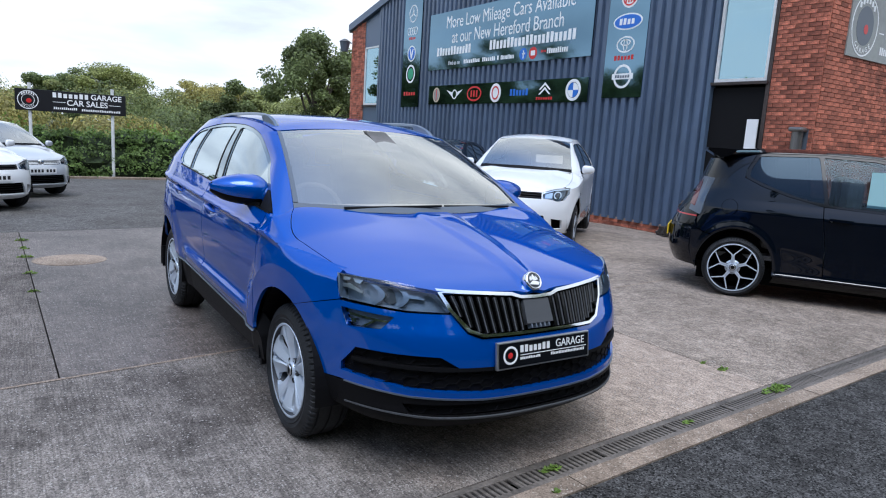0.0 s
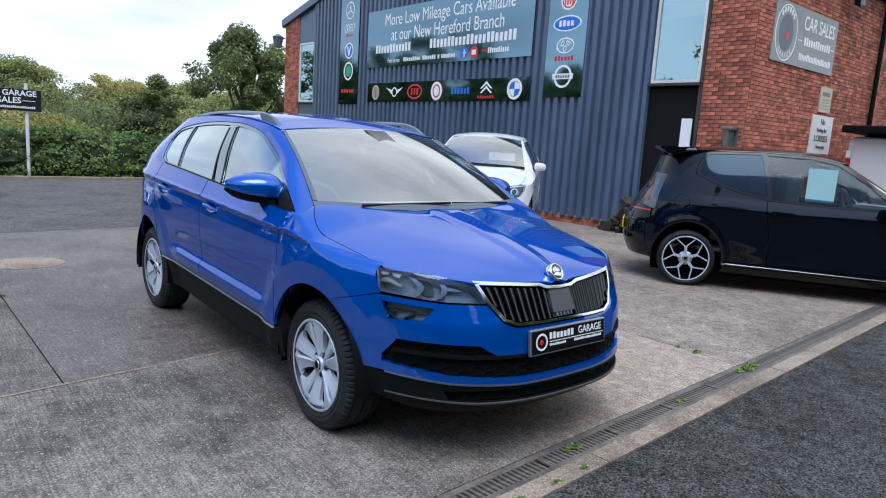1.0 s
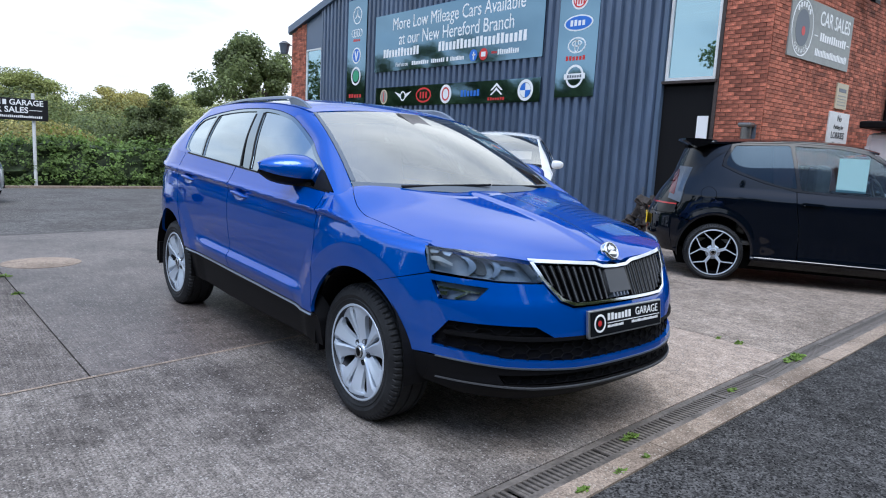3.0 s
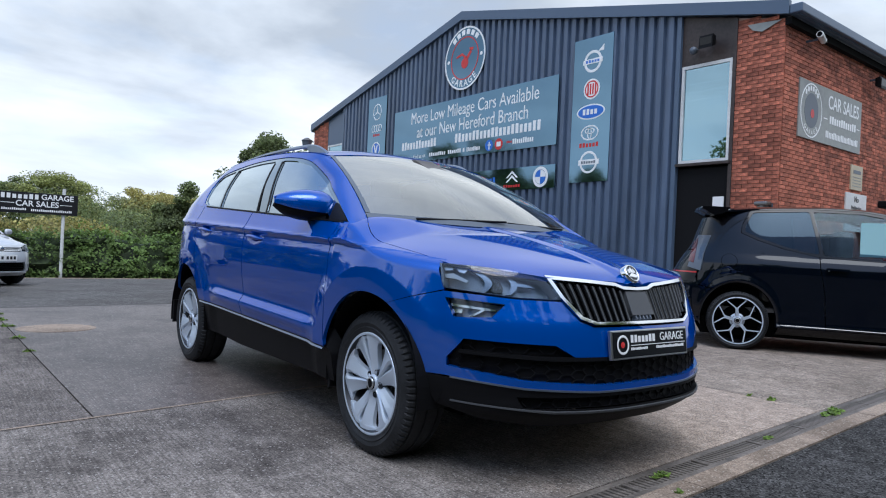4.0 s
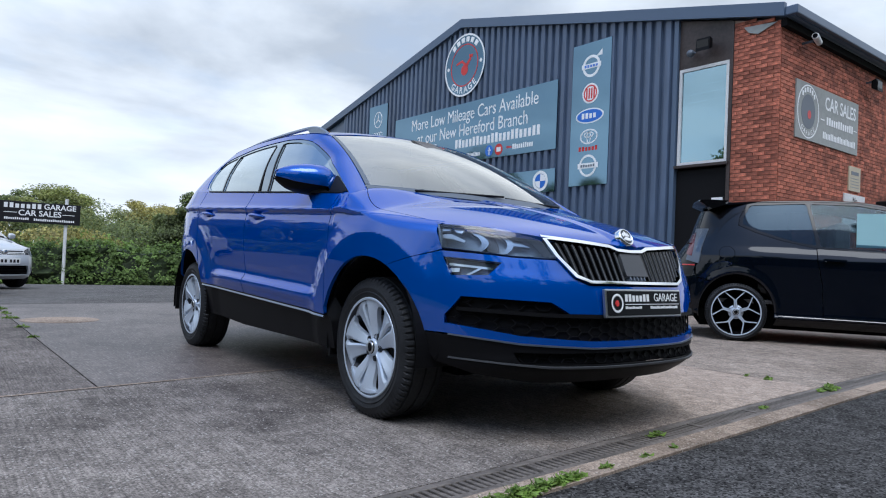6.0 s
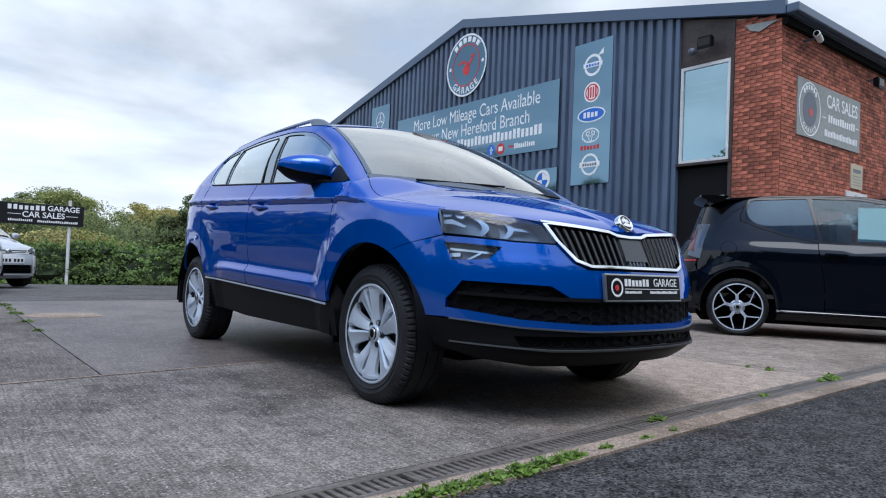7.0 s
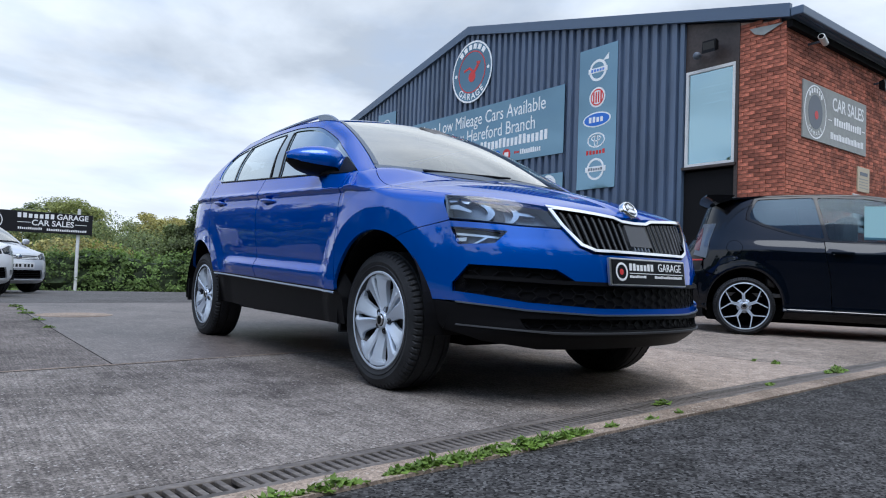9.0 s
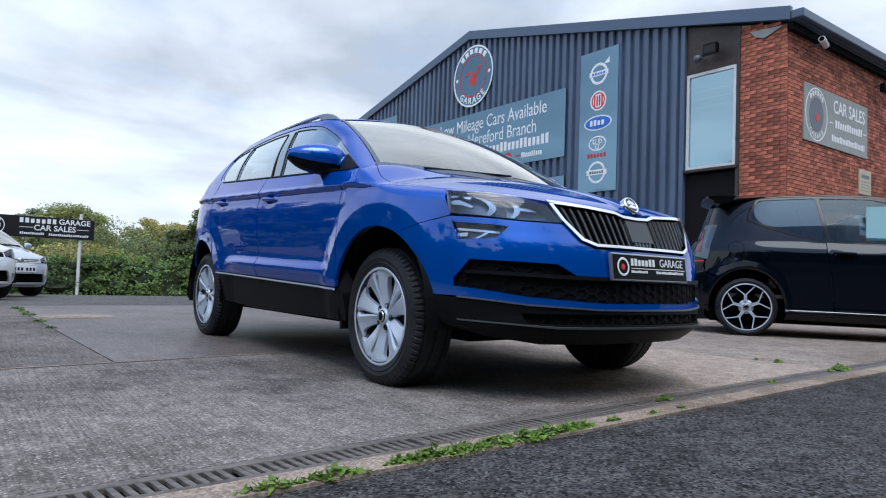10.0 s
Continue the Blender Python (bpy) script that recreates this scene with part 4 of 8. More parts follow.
# the blue family SUV
def blue_suv():
    S = Shape(
        half=0.905, y1=2.4, drop=0.079, crown=0.055, roof_half=0.605, ridge=(0.045, 0.135, 0.008), cowl=0.070,
        soft=0.055, tilt=0.032, mix=(-0.22, 0.36), flare=(0.020, 0.012), cups=((1.285, 0.963), (2.185, 1.003)),
        front=[(0.18, -0.66), (0.25, -0.77), (0.30, -0.845), (0.335, -0.880), (0.37, -0.868), (0.45, -0.866), (0.54, -0.858), (0.66, -0.835), (0.72, -0.808), (0.80, -0.770), (0.86, -0.735), (0.90, -0.70), (1.0, -0.62), (1.1, -0.55)],
        rear=[(0.18, 3.30), (0.35, 3.46), (0.5, 3.51), (0.7, 3.505), (0.95, 3.46), (1.1, 3.42), (1.2, 3.36), (1.45, 3.12), (1.56, 3.0)],
        door=[(0.18, 0.79), (0.25, 0.838), (0.30, 0.852), (0.40, 0.868), (0.462, 0.878), (0.474, 0.905), (0.500, 0.915), (0.540, 0.9275), (0.550, 0.9275), (0.595, 0.902), (0.605, 0.901), (0.66, 0.908), (0.74, 0.9165), (0.80, 0.9195), (0.86, 0.9195), (0.90, 0.9160), (0.930, 0.9090), (0.944, 0.9060), (0.953, 0.9090), (0.9650, 0.9215), (0.972, 0.9215), (0.985, 0.908), (1.02, 0.887), (1.07, 0.860)],
        flat=[(0.18, 0.79), (0.25, 0.838), (0.30, 0.852), (0.40, 0.868), (0.462, 0.878), (0.474, 0.905), (0.54, 0.909), (0.605, 0.910), (0.66, 0.911), (0.74, 0.9165), (0.80, 0.9195), (0.86, 0.9195), (0.90, 0.9160), (0.930, 0.9090), (0.944, 0.9060), (0.953, 0.9090), (0.9650, 0.9215), (0.972, 0.9215), (0.985, 0.908), (1.02, 0.887), (1.07, 0.860)],
        nose=[(0.15, 0.78), (0.25, 0.84), (0.30, 0.862), (0.45, 0.895), (0.70, 0.902), (0.9, 0.903), (1.1, 0.88)],
        hood=[(-0.82, 0.79), (-0.77, 0.832), (-0.70, 0.875), (-0.62, 0.908), (-0.5, 0.946), (-0.3, 0.996), (-0.1, 1.036), (0.1, 1.070), (0.3, 1.094), (0.5, 1.106)],
        roof=[(0.76, 1.397), (0.85, 1.430), (0.98, 1.470), (1.2, 1.508), (1.6, 1.536), (2.0, 1.542), (2.4, 1.528), (2.8, 1.489), (3.1, 1.430), (3.3, 1.365)],
        belt=(1.040, 0.0585), crease=(0.958, 0.0415),
        arches=[(-0.02, 0.345, 0.380, 0.403), (2.61, 0.345, 0.40, 0.405)],
    )
    car = thing("car", "bright blue SUV with silver alloy wheels on the concrete yard", "car", pose(0, 0, -0.012))
    blue = M_CAR_BLUE
    FA, RA = S.arches

    def sill(y):
        return 0.443 + 0.032 * y

    def belt_pts(y0, y1, n=8, d=0.0):
        return [(y, float(S.belt(y)) + d) for y in np.linspace(y0, y1, n)]

    def shoulder_pts(y0, y1, n=10, d=0.0):
        return [(y, float(S.shoulder(y)) + d) for y in np.linspace(y0, y1, n)]

    # front wing: side skin and its top
    a0 = math.degrees(math.asin((sill(0.335) - FA[1]) / FA[3]))
    wing = [(0.335, sill(0.335)), (0.335, float(S.belt(0.335)) - 0.004), (0.245, 1.046), (0.22, float(S.shoulder(0.22)))] + shoulder_pts(0.20, -0.375, 16) + [(-0.387, 0.885), (-0.434, 0.788)]
    wing += list(reversed(arc(FA[0], FA[1], FA[2], FA[3], a0, 114.5, 28)))
    hood_edge = pchip([(-0.40, 0.760), (-0.30, 0.776), (-0.15, 0.795), (0.0, 0.810), (0.06, 0.818), (0.10, 0.816), (0.15, 0.803), (0.2, 0.783), (0.25, 0.757), (0.28, 0.738)])
    ys = np.linspace(-0.385, 0.28, 18)
    wing_top = [(-float(hood_edge(y)) - 0.004, y) for y in ys] + [(-0.80, 0.32), (-0.885, 0.335)] + [(-float(S.wide(y, S.shoulder(y))), y) for y in np.linspace(0.32, -0.375, 16)]
    both("front_wing", [lay(S.side, wing, step=0.011, sign=-1, row=0.008), lay(S.bonnet, wing_top, step=0.016, depth=0.012)], blue, car)

    # doors, quarter and sill
    front_door = [(0.342, sill(0.342)), (0.342, float(S.belt(0.342)) - 0.004)] + belt_pts(0.40, 1.452, 8, -0.004) + [(1.452, 0.8), (1.44, sill(1.44))]
    fd = both("front_door", [lay(S.side, front_door, step=0.022, sign=-1, row=0.0085)], blue, car)
    a2 = math.degrees(math.asin((sill(2.25) - RA[1]) / RA[3]))
    rear_door = [(1.449, sill(1.449)), (1.461, 0.8)] + belt_pts(1.461, 2.37, 8, -0.004) + [(2.40, 1.0), (2.37, 0.88), (2.33, 0.7)] + [p for p in arc(RA[0], RA[1], RA[2], RA[3], 138, 180 - a2, 14)]
    rd = both("rear_door", [lay(S.side, rear_door, step=0.022, sign=-1, row=0.0085)], blue, car)
    # the outline of the side windows
    arch_nodes = [(0.245, 1.050), (0.39, 1.124), (0.55, 1.203), (0.66, 1.250), (0.85, 1.338), (1.0, 1.400), (1.1, 1.435), (1.2, 1.458), (1.35, 1.481), (1.55, 1.496), (1.8, 1.498), (2.0, 1.491), (2.25, 1.470), (2.42, 1.448)]
    top_curve = pchip(arch_nodes)
    tail = [(2.485, 1.428), (2.505, 1.39), (2.495, 1.33), (2.46, 1.25), (2.425, 1.205), (2.33, float(S.belt(2.33)) + 0.010)]

    def top_pts(y0, y1, n, d=0.0):
        return [(y, float(top_curve(y)) + d) for y in np.linspace(y0, y1, n)]
    quarter = [(2.38, float(S.belt(2.38)) - 0.004), (2.409, 1.0), (2.379, 0.88)] + arc(RA[0], RA[1], RA[2], RA[3], 133, 4, 30) + [(3.25, 0.42), (3.36, 0.46), (3.39, 0.80), (3.36, 1.08)] + [(3.1, float(S.belt(3.1))), (2.8, float(S.belt(2.8)))]
    d_pillar = [(2.33, float(S.belt(2.33)) - 0.004), (2.8, float(S.belt(2.8))), (3.1, float(S.belt(3.1))), (3.36, 1.08), (3.27, 1.22), (3.14, 1.36)] + [(y, float(S.edge(y)) - 0.006) for y in np.linspace(3.05, 0.93, 22)] + top_pts(1.04, 2.42, 26, 0.002) + [(y + 0.003, z) for y, z in tail]
    both("rear_quarter", [lay(S.side, quarter, step=0.024, sign=-1, row=0.012), lay(S.side, d_pillar, step=0.03, sign=-1, row=0.014)], blue, car)
    sill_poly = [(0.30, 0.285), (0.312, sill(0.31) - 0.008), (2.23, sill(2.23) - 0.008), (2.26, 0.305), (1.6, 0.275)]
    both("sill", [lay(S.side, sill_poly, step=0.04, depth=0.10, sign=-1)], M_PLASTIC, car, "black plastic sill cladding")
    # thin metal line added in place of the highlight along the sill ledge
    both("sill_strip", [lay(S.side, [(0.35, sill(0.35) - 0.008), (0.35, sill(0.35) - 0.003), (2.22, sill(2.22) - 0.003), (2.22, sill(2.22) - 0.008)], step=0.05, depth=0.01, lift=0.014, sign=-1)], M_LAMPMETAL, car)
    # door handles: bars with tapered ends over pressed cups
    for door, y, z in ((fd, 1.285, 0.968), (rd, 2.185, 1.008)):
        for o, sgn in zip(door, (-1, 1)):
            rows = []
            base = float(S.wide(y - 0.11, z))
            for u in np.linspace(-1, 1, 23):
                fat = (1 - abs(u) ** 3.5) ** 0.5
                row = []
                for q in range(14):
                    b = 2 * math.pi * q / 14
                    row.append((sgn * (base + 0.002 + 0.017 * fat * math.cos(b) + 0.010 * fat), y + 0.118 * u, z + 0.010 * u + (0.011 + 0.003 * math.cos(2 * u)) * fat * math.sin(b)))
                rows.append(row)
            v = [p for row in rows for p in row]
            f = [(i * 14 + q, i * 14 + (q + 1) % 14, (i + 1) * 14 + (q + 1) % 14, (i + 1) * 14 + q) for i in range(22) for q in range(14)]
            me = mesh_of("door_handle", v, f if sgn > 0 else [t[::-1] for t in f], blue, True)
            part("door_handle", me, None, o, "body-coloured door handle")

    # side glass, pillars and trims
    fd_glass = belt_pts(0.47, 1.262, 8, 0.009) + [(1.30, 1.19), (1.40, 1.33), (1.512, 1.475)] + top_pts(1.48, 0.52, 22, -0.018)
    rd_glass = belt_pts(1.372, 2.055, 6, 0.009) + [(2.130, 1.30), (2.208, 1.459)] + top_pts(2.18, 1.63, 8, -0.018)
    q_glass = belt_pts(2.105, 2.33, 3, 0.014) + [(2.415, 1.222), (2.447, 1.26), (2.478, 1.335), (2.485, 1.385), (2.462, 1.415)] + top_pts(2.40, 2.262, 4, -0.018) + [(2.19, 1.32)]
    black = [(0.245, 1.048)] + belt_pts(0.35, 2.28, 10, 0.0) + list(reversed(tail)) + top_pts(2.42, 0.28, 40)
    both("window_frame", [lay(S.side, black, [rounded(fd_glass, 0.012), rounded(rd_glass, 0.012), rounded(q_glass, 0.012)], step=0.03, depth=0.02, lift=-0.004, sign=-1)], M_PILLAR, car, "gloss black window surround")
    for name, poly in (("front_door_glass", fd_glass), ("rear_door_glass", rd_glass), ("quarter_glass", q_glass)):
        both(name, [lay(S.side, poly, step=0.04, depth=0.0, lift=-0.010, sign=-1)], M_SIDEGLASS, car, "tinted side glass")
    # black seals along the door pillars
    for edge in ([(1.256, float(S.belt(1.256)) + 0.004), (1.296, 1.19), (1.40, 1.33), (1.505, 1.468)], [(1.362, float(S.belt(1.362)) + 0.009), (1.395, 1.12), (1.50, 1.29), (1.605, 1.462)], [(2.055, float(S.belt(2.055)) + 0.009), (2.130, 1.30), (2.203, 1.452)]):
        both("window_seal", [lay(S.side, edge + [(y + 0.016, z) for y, z in reversed(edge)], step=0.03, depth=0.006, lift=-0.001, sign=-1)], M_PLASTIC, car)
    both("belt_strip", [lay(S.side, belt_pts(0.30, 2.33, 14, -0.003) + belt_pts(2.33, 0.30, 14, 0.004), step=0.04, depth=0.012, lift=0.005, sign=-1)], M_PLASTIC, car)

    # windscreen, pillars, roof
    def screen(s, t):
        b = np.array([0.745 * s, 0.118 + 0.157 * s * s, 1.072 + 0.013 * s * s])
        p = np.array([0.600 * s, 0.905 + 0.065 * s * s, 1.505 - 0.040 * s * s])
        q = b + (p - b) * t
        return q + np.array([0, -0.035, 0.035]) * 4 * t * (1 - t) * (1 - 0.5 * s * s)
    ss, tt = np.linspace(-1, 1, 25), np.linspace(0, 1, 17)
    join("windscreen", [grid_patch([[screen(s, t) for s in ss] for t in tt], -1)], M_GLASS, car, "clear windscreen with reflections")
    frame = [screen(s, 0.0) + np.array([0, -0.004, 0.002]) for s in ss]
    frame2 = [screen(s, 0.055) + np.array([0, -0.004, 0.003]) for s in ss]
    join("cowl_band", [grid_patch([frame, frame2], -1)], M_GREY, car, "dark grey band along the screen base")
    border = grid_patch([[screen(s, t) + np.array([0, -0.003, 0.003]) for s in (-1.0, -0.985, -0.968)] for t in tt[1:]], -1)
    both("screen_border", [border], M_GREY, car, "grey printed border of the windscreen")
    rows, pil_z = [], top_curve
    for t in np.linspace(0, 1, 13):
        inner = screen(-1, t)
        y = 0.245 + (1.10 - 0.245) * t
        z = float(pil_z(y)) + 0.003
        outer = np.array([-float(S.wide(y, z)), y, z])
        mid = (inner + outer) / 2 + np.array([-0.018, -0.012, 0.012])
        rows.append([(1 - u) ** 2 * inner + 2 * u * (1 - u) * mid + u * u * outer for u in np.linspace(0, 1, 7)])
    tip = [[p + np.array([0.004, -0.035, -0.022 - 0.012 * i / 6]) for i, p in enumerate(rows[0])]]
    both("a_pillar", [grid_patch(tip + rows, -1)], blue, car)
    edge_l = [(-S.xr * float(S.taper(y, S.edge(y))), y) for y in np.linspace(0.972, 3.0, 18)]
    front_l = [(0.598 * s, 0.908 + 0.065 * s * s) for s in np.linspace(1, -1, 13)]
    roof_poly = front_l + edge_l[1:] + [(-x, y) for x, y in reversed(edge_l[1:])]
    join("roof_panel", [lay(S.lid, roof_poly, step=0.06, depth=0.02)], blue, car)

    # bonnet
    nose = [(0.0, -0.765), (-0.05, -0.768), (-0.085, -0.758), (-0.12, -0.752), (-0.30, -0.735), (-0.478, -0.692)]
    lamp_top = [(-0.60, -0.606), (-0.70, -0.505), (-0.762, -0.415)]
    right = [(-float(hood_edge(y)), y) for y in np.linspace(-0.385, 0.275, 14)]
    rear = [(-0.60, 0.222), (-0.40, 0.172), (-0.2, 0.13), (0.0, 0.115)]
    half = nose + lamp_top + right + rear
    full = half + [(-x, y) for x, y in reversed(half[1:-1])]
    join("bonnet", [lay(S.bonnet, full, step=0.018, depth=0.02, row=0.03)], blue, car, "glossy blue bonnet with pressed ridges")

    # front bumper with openings
    G_OUT = [(-0.478, 0.858), (-0.30, 0.846), (-0.13, 0.834), (-0.085, 0.820), (0, 0.816)]
    G_OUT = G_OUT + [(-x, z) for x, z in reversed(G_OUT[:-1])] + [(0.44, 0.775), (0.375, 0.690), (0.31, 0.668), (-0.31, 0.668), (-0.375, 0.690), (-0.44, 0.775)]
    G_IN = [(-0.454, 0.842), (-0.30, 0.833), (-0.135, 0.821), (-0.085, 0.807), (0, 0.804)]
    G_IN = G_IN + [(-x, z) for x, z in reversed(G_IN[:-1])] + [(0.423, 0.775), (0.361, 0.699), (0.303, 0.679), (-0.303, 0.679), (-0.361, 0.699), (-0.423, 0.775)]
    LAMP = [(-0.796, 0.893), (-0.70, 0.887), (-0.60, 0.876), (-0.486, 0.856), (-0.434, 0.768), (-0.60, 0.772), (-0.700, 0.783), (-0.801, 0.796)]
    FOG = [(-0.797, 0.757), (-0.642, 0.742), (-0.690, 0.690), (-0.785, 0.683)]
    POCK = [(-0.765, 0.600), (-0.49, 0.590), (-0.415, 0.545), (0, 0.541)]
    INT = POCK + [(-x, z) for x, z in reversed(POCK[:-1])] + [(0.815, 0.490), (0.60, 0.452), (0.30, 0.434), (-0.30, 0.434), (-0.60, 0.452), (-0.815, 0.490)]
    upper = [(-0.80, 0.782), (-0.60, 0.763), (-0.43, 0.759), (-0.375, 0.684), (-0.315, 0.661)]
    lower = [(-0.31, 0.410), (-0.60, 0.424), (-0.80, 0.448)]
    skin = upper + [(-x, z) for x, z in reversed(upper)] + [(-x, z) for x, z in reversed(lower)] + lower
    zc = np.linspace(0.782, 0.448, 9)
    seam = [(float(S.fore(np.array([-0.80]), np.array([z]))[1][0]), z) for z in zc]
    corner = [seam[0]] + arc(FA[0], FA[1], FA[2], FA[3], 114.8, 165, 16) + list(reversed(seam))
    cn = lay(S.side, corner, step=0.016, sign=-1)
    FOG_M, = ([(-x, z) for x, z in FOG],)
    join("front_bumper", [lay(S.fore, skin, [INT, FOG, FOG_M], step=0.02, depth=0.03, sign=1), cn, mirrored(cn)], blue, car)
    # black lower apron with its silver lip line
    apron = [(-0.80, 0.441), (-0.60, 0.417), (-0.31, 0.402), (0.31, 0.402), (0.60, 0.417), (0.80, 0.441), (0.80, 0.325), (0.70, 0.285), (0.5, 0.255), (-0.5, 0.255), (-0.70, 0.285), (-0.80, 0.325)]
    AP_IN = [(-0.62, 0.386), (-0.3, 0.388), (0.3, 0.388), (0.62, 0.386), (0.60, 0.345), (-0.60, 0.345)]
    seam2 = [(float(S.fore(np.array([-0.80]), np.array([z]))[1][0]), z) for z in np.linspace(0.441, 0.325, 6)]
    a_corner = arc(FA[0], FA[1], FA[2], FA[3], 165.5, 176, 6) + list(reversed(seam2))
    ac = lay(S.side, a_corner, step=0.03, depth=0.05, sign=-1)
    join("lower_apron", [lay(S.fore, apron, [AP_IN], step=0.03, depth=0.06), ac, mirrored(ac)], M_PLASTIC, car, "black textured lower apron")
    join("apron_lip", [lay(S.fore, [(-0.78, 0.352), (-0.5, 0.335), (0.5, 0.335), (0.78, 0.352), (0.78, 0.346), (0.5, 0.328), (-0.5, 0.328), (-0.78, 0.346)], step=0.05, depth=0.02, lift=0.005)], M_SENSOR, car, "thin dark lip line")
    join("blade_strip", [lay(S.fore, [(-0.79, 0.447), (-0.60, 0.424), (-0.31, 0.410), (0.31, 0.410), (0.60, 0.424), (0.79, 0.447), (0.79, 0.441), (0.60, 0.417), (0.31, 0.403), (-0.31, 0.403), (-0.60, 0.417), (-0.79, 0.441)], step=0.05, depth=0.02, lift=0.006)], M_LAMPMETAL, car)
    # intake backs, bars and honeycomb ribs
    join("intake_back", [lay(S.fore, [(-0.80, 0.61), (0.80, 0.61), (0.82, 0.42), (-0.82, 0.42)], step=0.05, depth=0.0, lift=-0.026), lay(S.fore, [(-0.66, 0.40), (0.66, 0.40), (0.66, 0.33), (-0.66, 0.33)], step=0.05, depth=0.0, lift=-0.026)], M_PLASTIC, car)
    mid = [(-0.775, 0.556), (-0.5, 0.546), (0, 0.542), (0.5, 0.546), (0.775, 0.556), (0.775, 0.542), (0.5, 0.530), (0, 0.526), (-0.5, 0.530), (-0.775, 0.542)]
    join("intake_bar", [lay(S.fore, mid, step=0.04, depth=0.05, lift=0.002)], M_PLASTIC, car)
    def comb(name, zones, label):
        """Flat hexagon rims, side by side, over stretches of the bumper."""
        cells = []
        w, h = 0.068, 0.038
        for x0, x1, z0, z1, bow in zones:
            n = int((x1 - x0) / (0.75 * w))
            m = int((z1 - z0) / h) + 2
            for i in range(n + 1):
                for j in range(-1, m):
                    cx, cz = x0 + 0.75 * w * i, z0 + h * (j + (0.5 if i % 2 else 0.0))
                    rim = []
                    for k in (0.50, 0.462):
                        o = [(-k, 0), (-k * 0.5, -k), (k * 0.5, -k), (k, 0), (k * 0.5, k), (-k * 0.5, k)]
                        rim.append([(min(max(cx + u * w, x0), x1), min(max(cz + v * h, z0), z1) + bow * (cx / 0.8) ** 2) for u, v in o])
                    if max(q[1] for q in rim[1]) - min(q[1] for q in rim[1]) < 0.012 or max(q[0] for q in rim[1]) - min(q[0] for q in rim[1]) < 0.03:
                        continue
                    for q in range(6):
                        r = (q + 1) % 6
                        quad = [rim[0][q], rim[0][r], rim[1][r], rim[1][q]]
                        if math.dist(rim[0][q], rim[0][r]) > 0.004:
                            p = np.array(quad)
                            y = S.fore(p[:, 0], p[:, 1])[1] + 0.018
                            v = np.stack([p[:, 0], y, p[:, 1]], 1)
                            back = v + [0, 0.006, 0]
                            cells.append((np.concatenate([v, v, back]), [[0, 1, 2, 3], [7, 6, 10, 11]], np.concatenate([np.tile([0, -1.0, 0], (4, 1)), np.tile([0, -0.3, 0.9], (8, 1))])))
        join(name, cells, M_PLASTIC, car, label)
    comb("intake_mesh", ((-0.79, 0.79, 0.428, 0.522, 0.026),), "black honeycomb intake mesh")
    comb("side_vent_mesh", ((-0.76, -0.47, 0.553, 0.594, 0.003),), "black honeycomb vent mesh")
    comb("side_vent_mesh", ((0.47, 0.76, 0.553, 0.594, 0.003),), "black honeycomb vent mesh")
    comb("apron_mesh", ((-0.61, 0.61, 0.346, 0.387, 0.0),), "black honeycomb apron mesh")

    # grille: bright frame, back, upright slats with grey highlight lines, sensor panel
    gr = join("grille", [lay(S.fore, G_OUT, step=0.04, depth=0.0, lift=-0.05)], M_RECESS, car, "black upright-slat grille in a bright frame")
    join("grille_frame", [lay(S.fore, G_OUT, [G_IN], step=0.018, depth=0.04, lift=0.012)], M_CHROME, gr, "bright chrome grille frame")
    for sg in (-1, 1):
        for i in range(9):
            x = sg * (0.098 + 0.0375 * i)
            lean = sg * 0.012 * i / 8
            top = np.interp(abs(x), [0.0, 0.085, 0.135, 0.30, 0.448], [0.80, 0.803, 0.816, 0.827, 0.836])
            bot = np.interp(abs(x), [0.0, 0.30, 0.355, 0.417], [0.684, 0.684, 0.703, 0.775])
            # second, thin grey strip puts the slat's edge highlight into colour
            for off, wd, lf, mat in ((-0.003, 0.0105, -0.002, M_GLOSSBLACK), (sg * 0.006, 0.0024, 0.003, M_SENSOR)):
                xa, xb = x + off - lean, x + off + lean
                q = [(xa - wd, bot), (xa + wd, bot), (xb + wd, top), (xb - wd, top)]
                join("slat", [lay(S.fore, q, step=0.03, depth=0.04, lift=lf)], mat, gr)
    join("sensor_panel", [lay(S.fore, [(-0.076, 0.705), (0.076, 0.705), (0.072, 0.802), (-0.072, 0.802)], step=0.03, depth=0.04, lift=0.004)], M_SENSOR, gr, "dark grey sensor panel")
    for i in range(5):
        x = -0.05 + 0.025 * i
        join("sensor_tooth", [lay(S.fore, [(x - 0.004, 0.688), (x + 0.004, 0.688), (x + 0.004, 0.706), (x - 0.004, 0.706)], step=0.03, depth=0.03, lift=0.002)], M_GREY, gr)
    # round emblem on the nose
    em = Matrix.Translation((0, -0.738, 0.874)) @ Matrix.Rotation(radians(57), 4, "X")
    def disc(profile, name, mat, label=""):
        v, f = lathe(profile, 32)
        v = [tuple(em @ Vector((y, z, w))) for w, y, z in v]
        return part(name, mesh_of(name, v, f, mat, True), None, car, label)
    disc([(0.0, 0.012), (0.032, 0.012), (0.036, 0.008)], "emblem", M_SENSOR, "round emblem with a bright ring")
    disc([(0.034, 0.010), (0.035, 0.016), (0.041, 0.017), (0.045, 0.010), (0.046, -0.01)], "emblem_ring", M_CHROME)
    bm = bmesh.new()
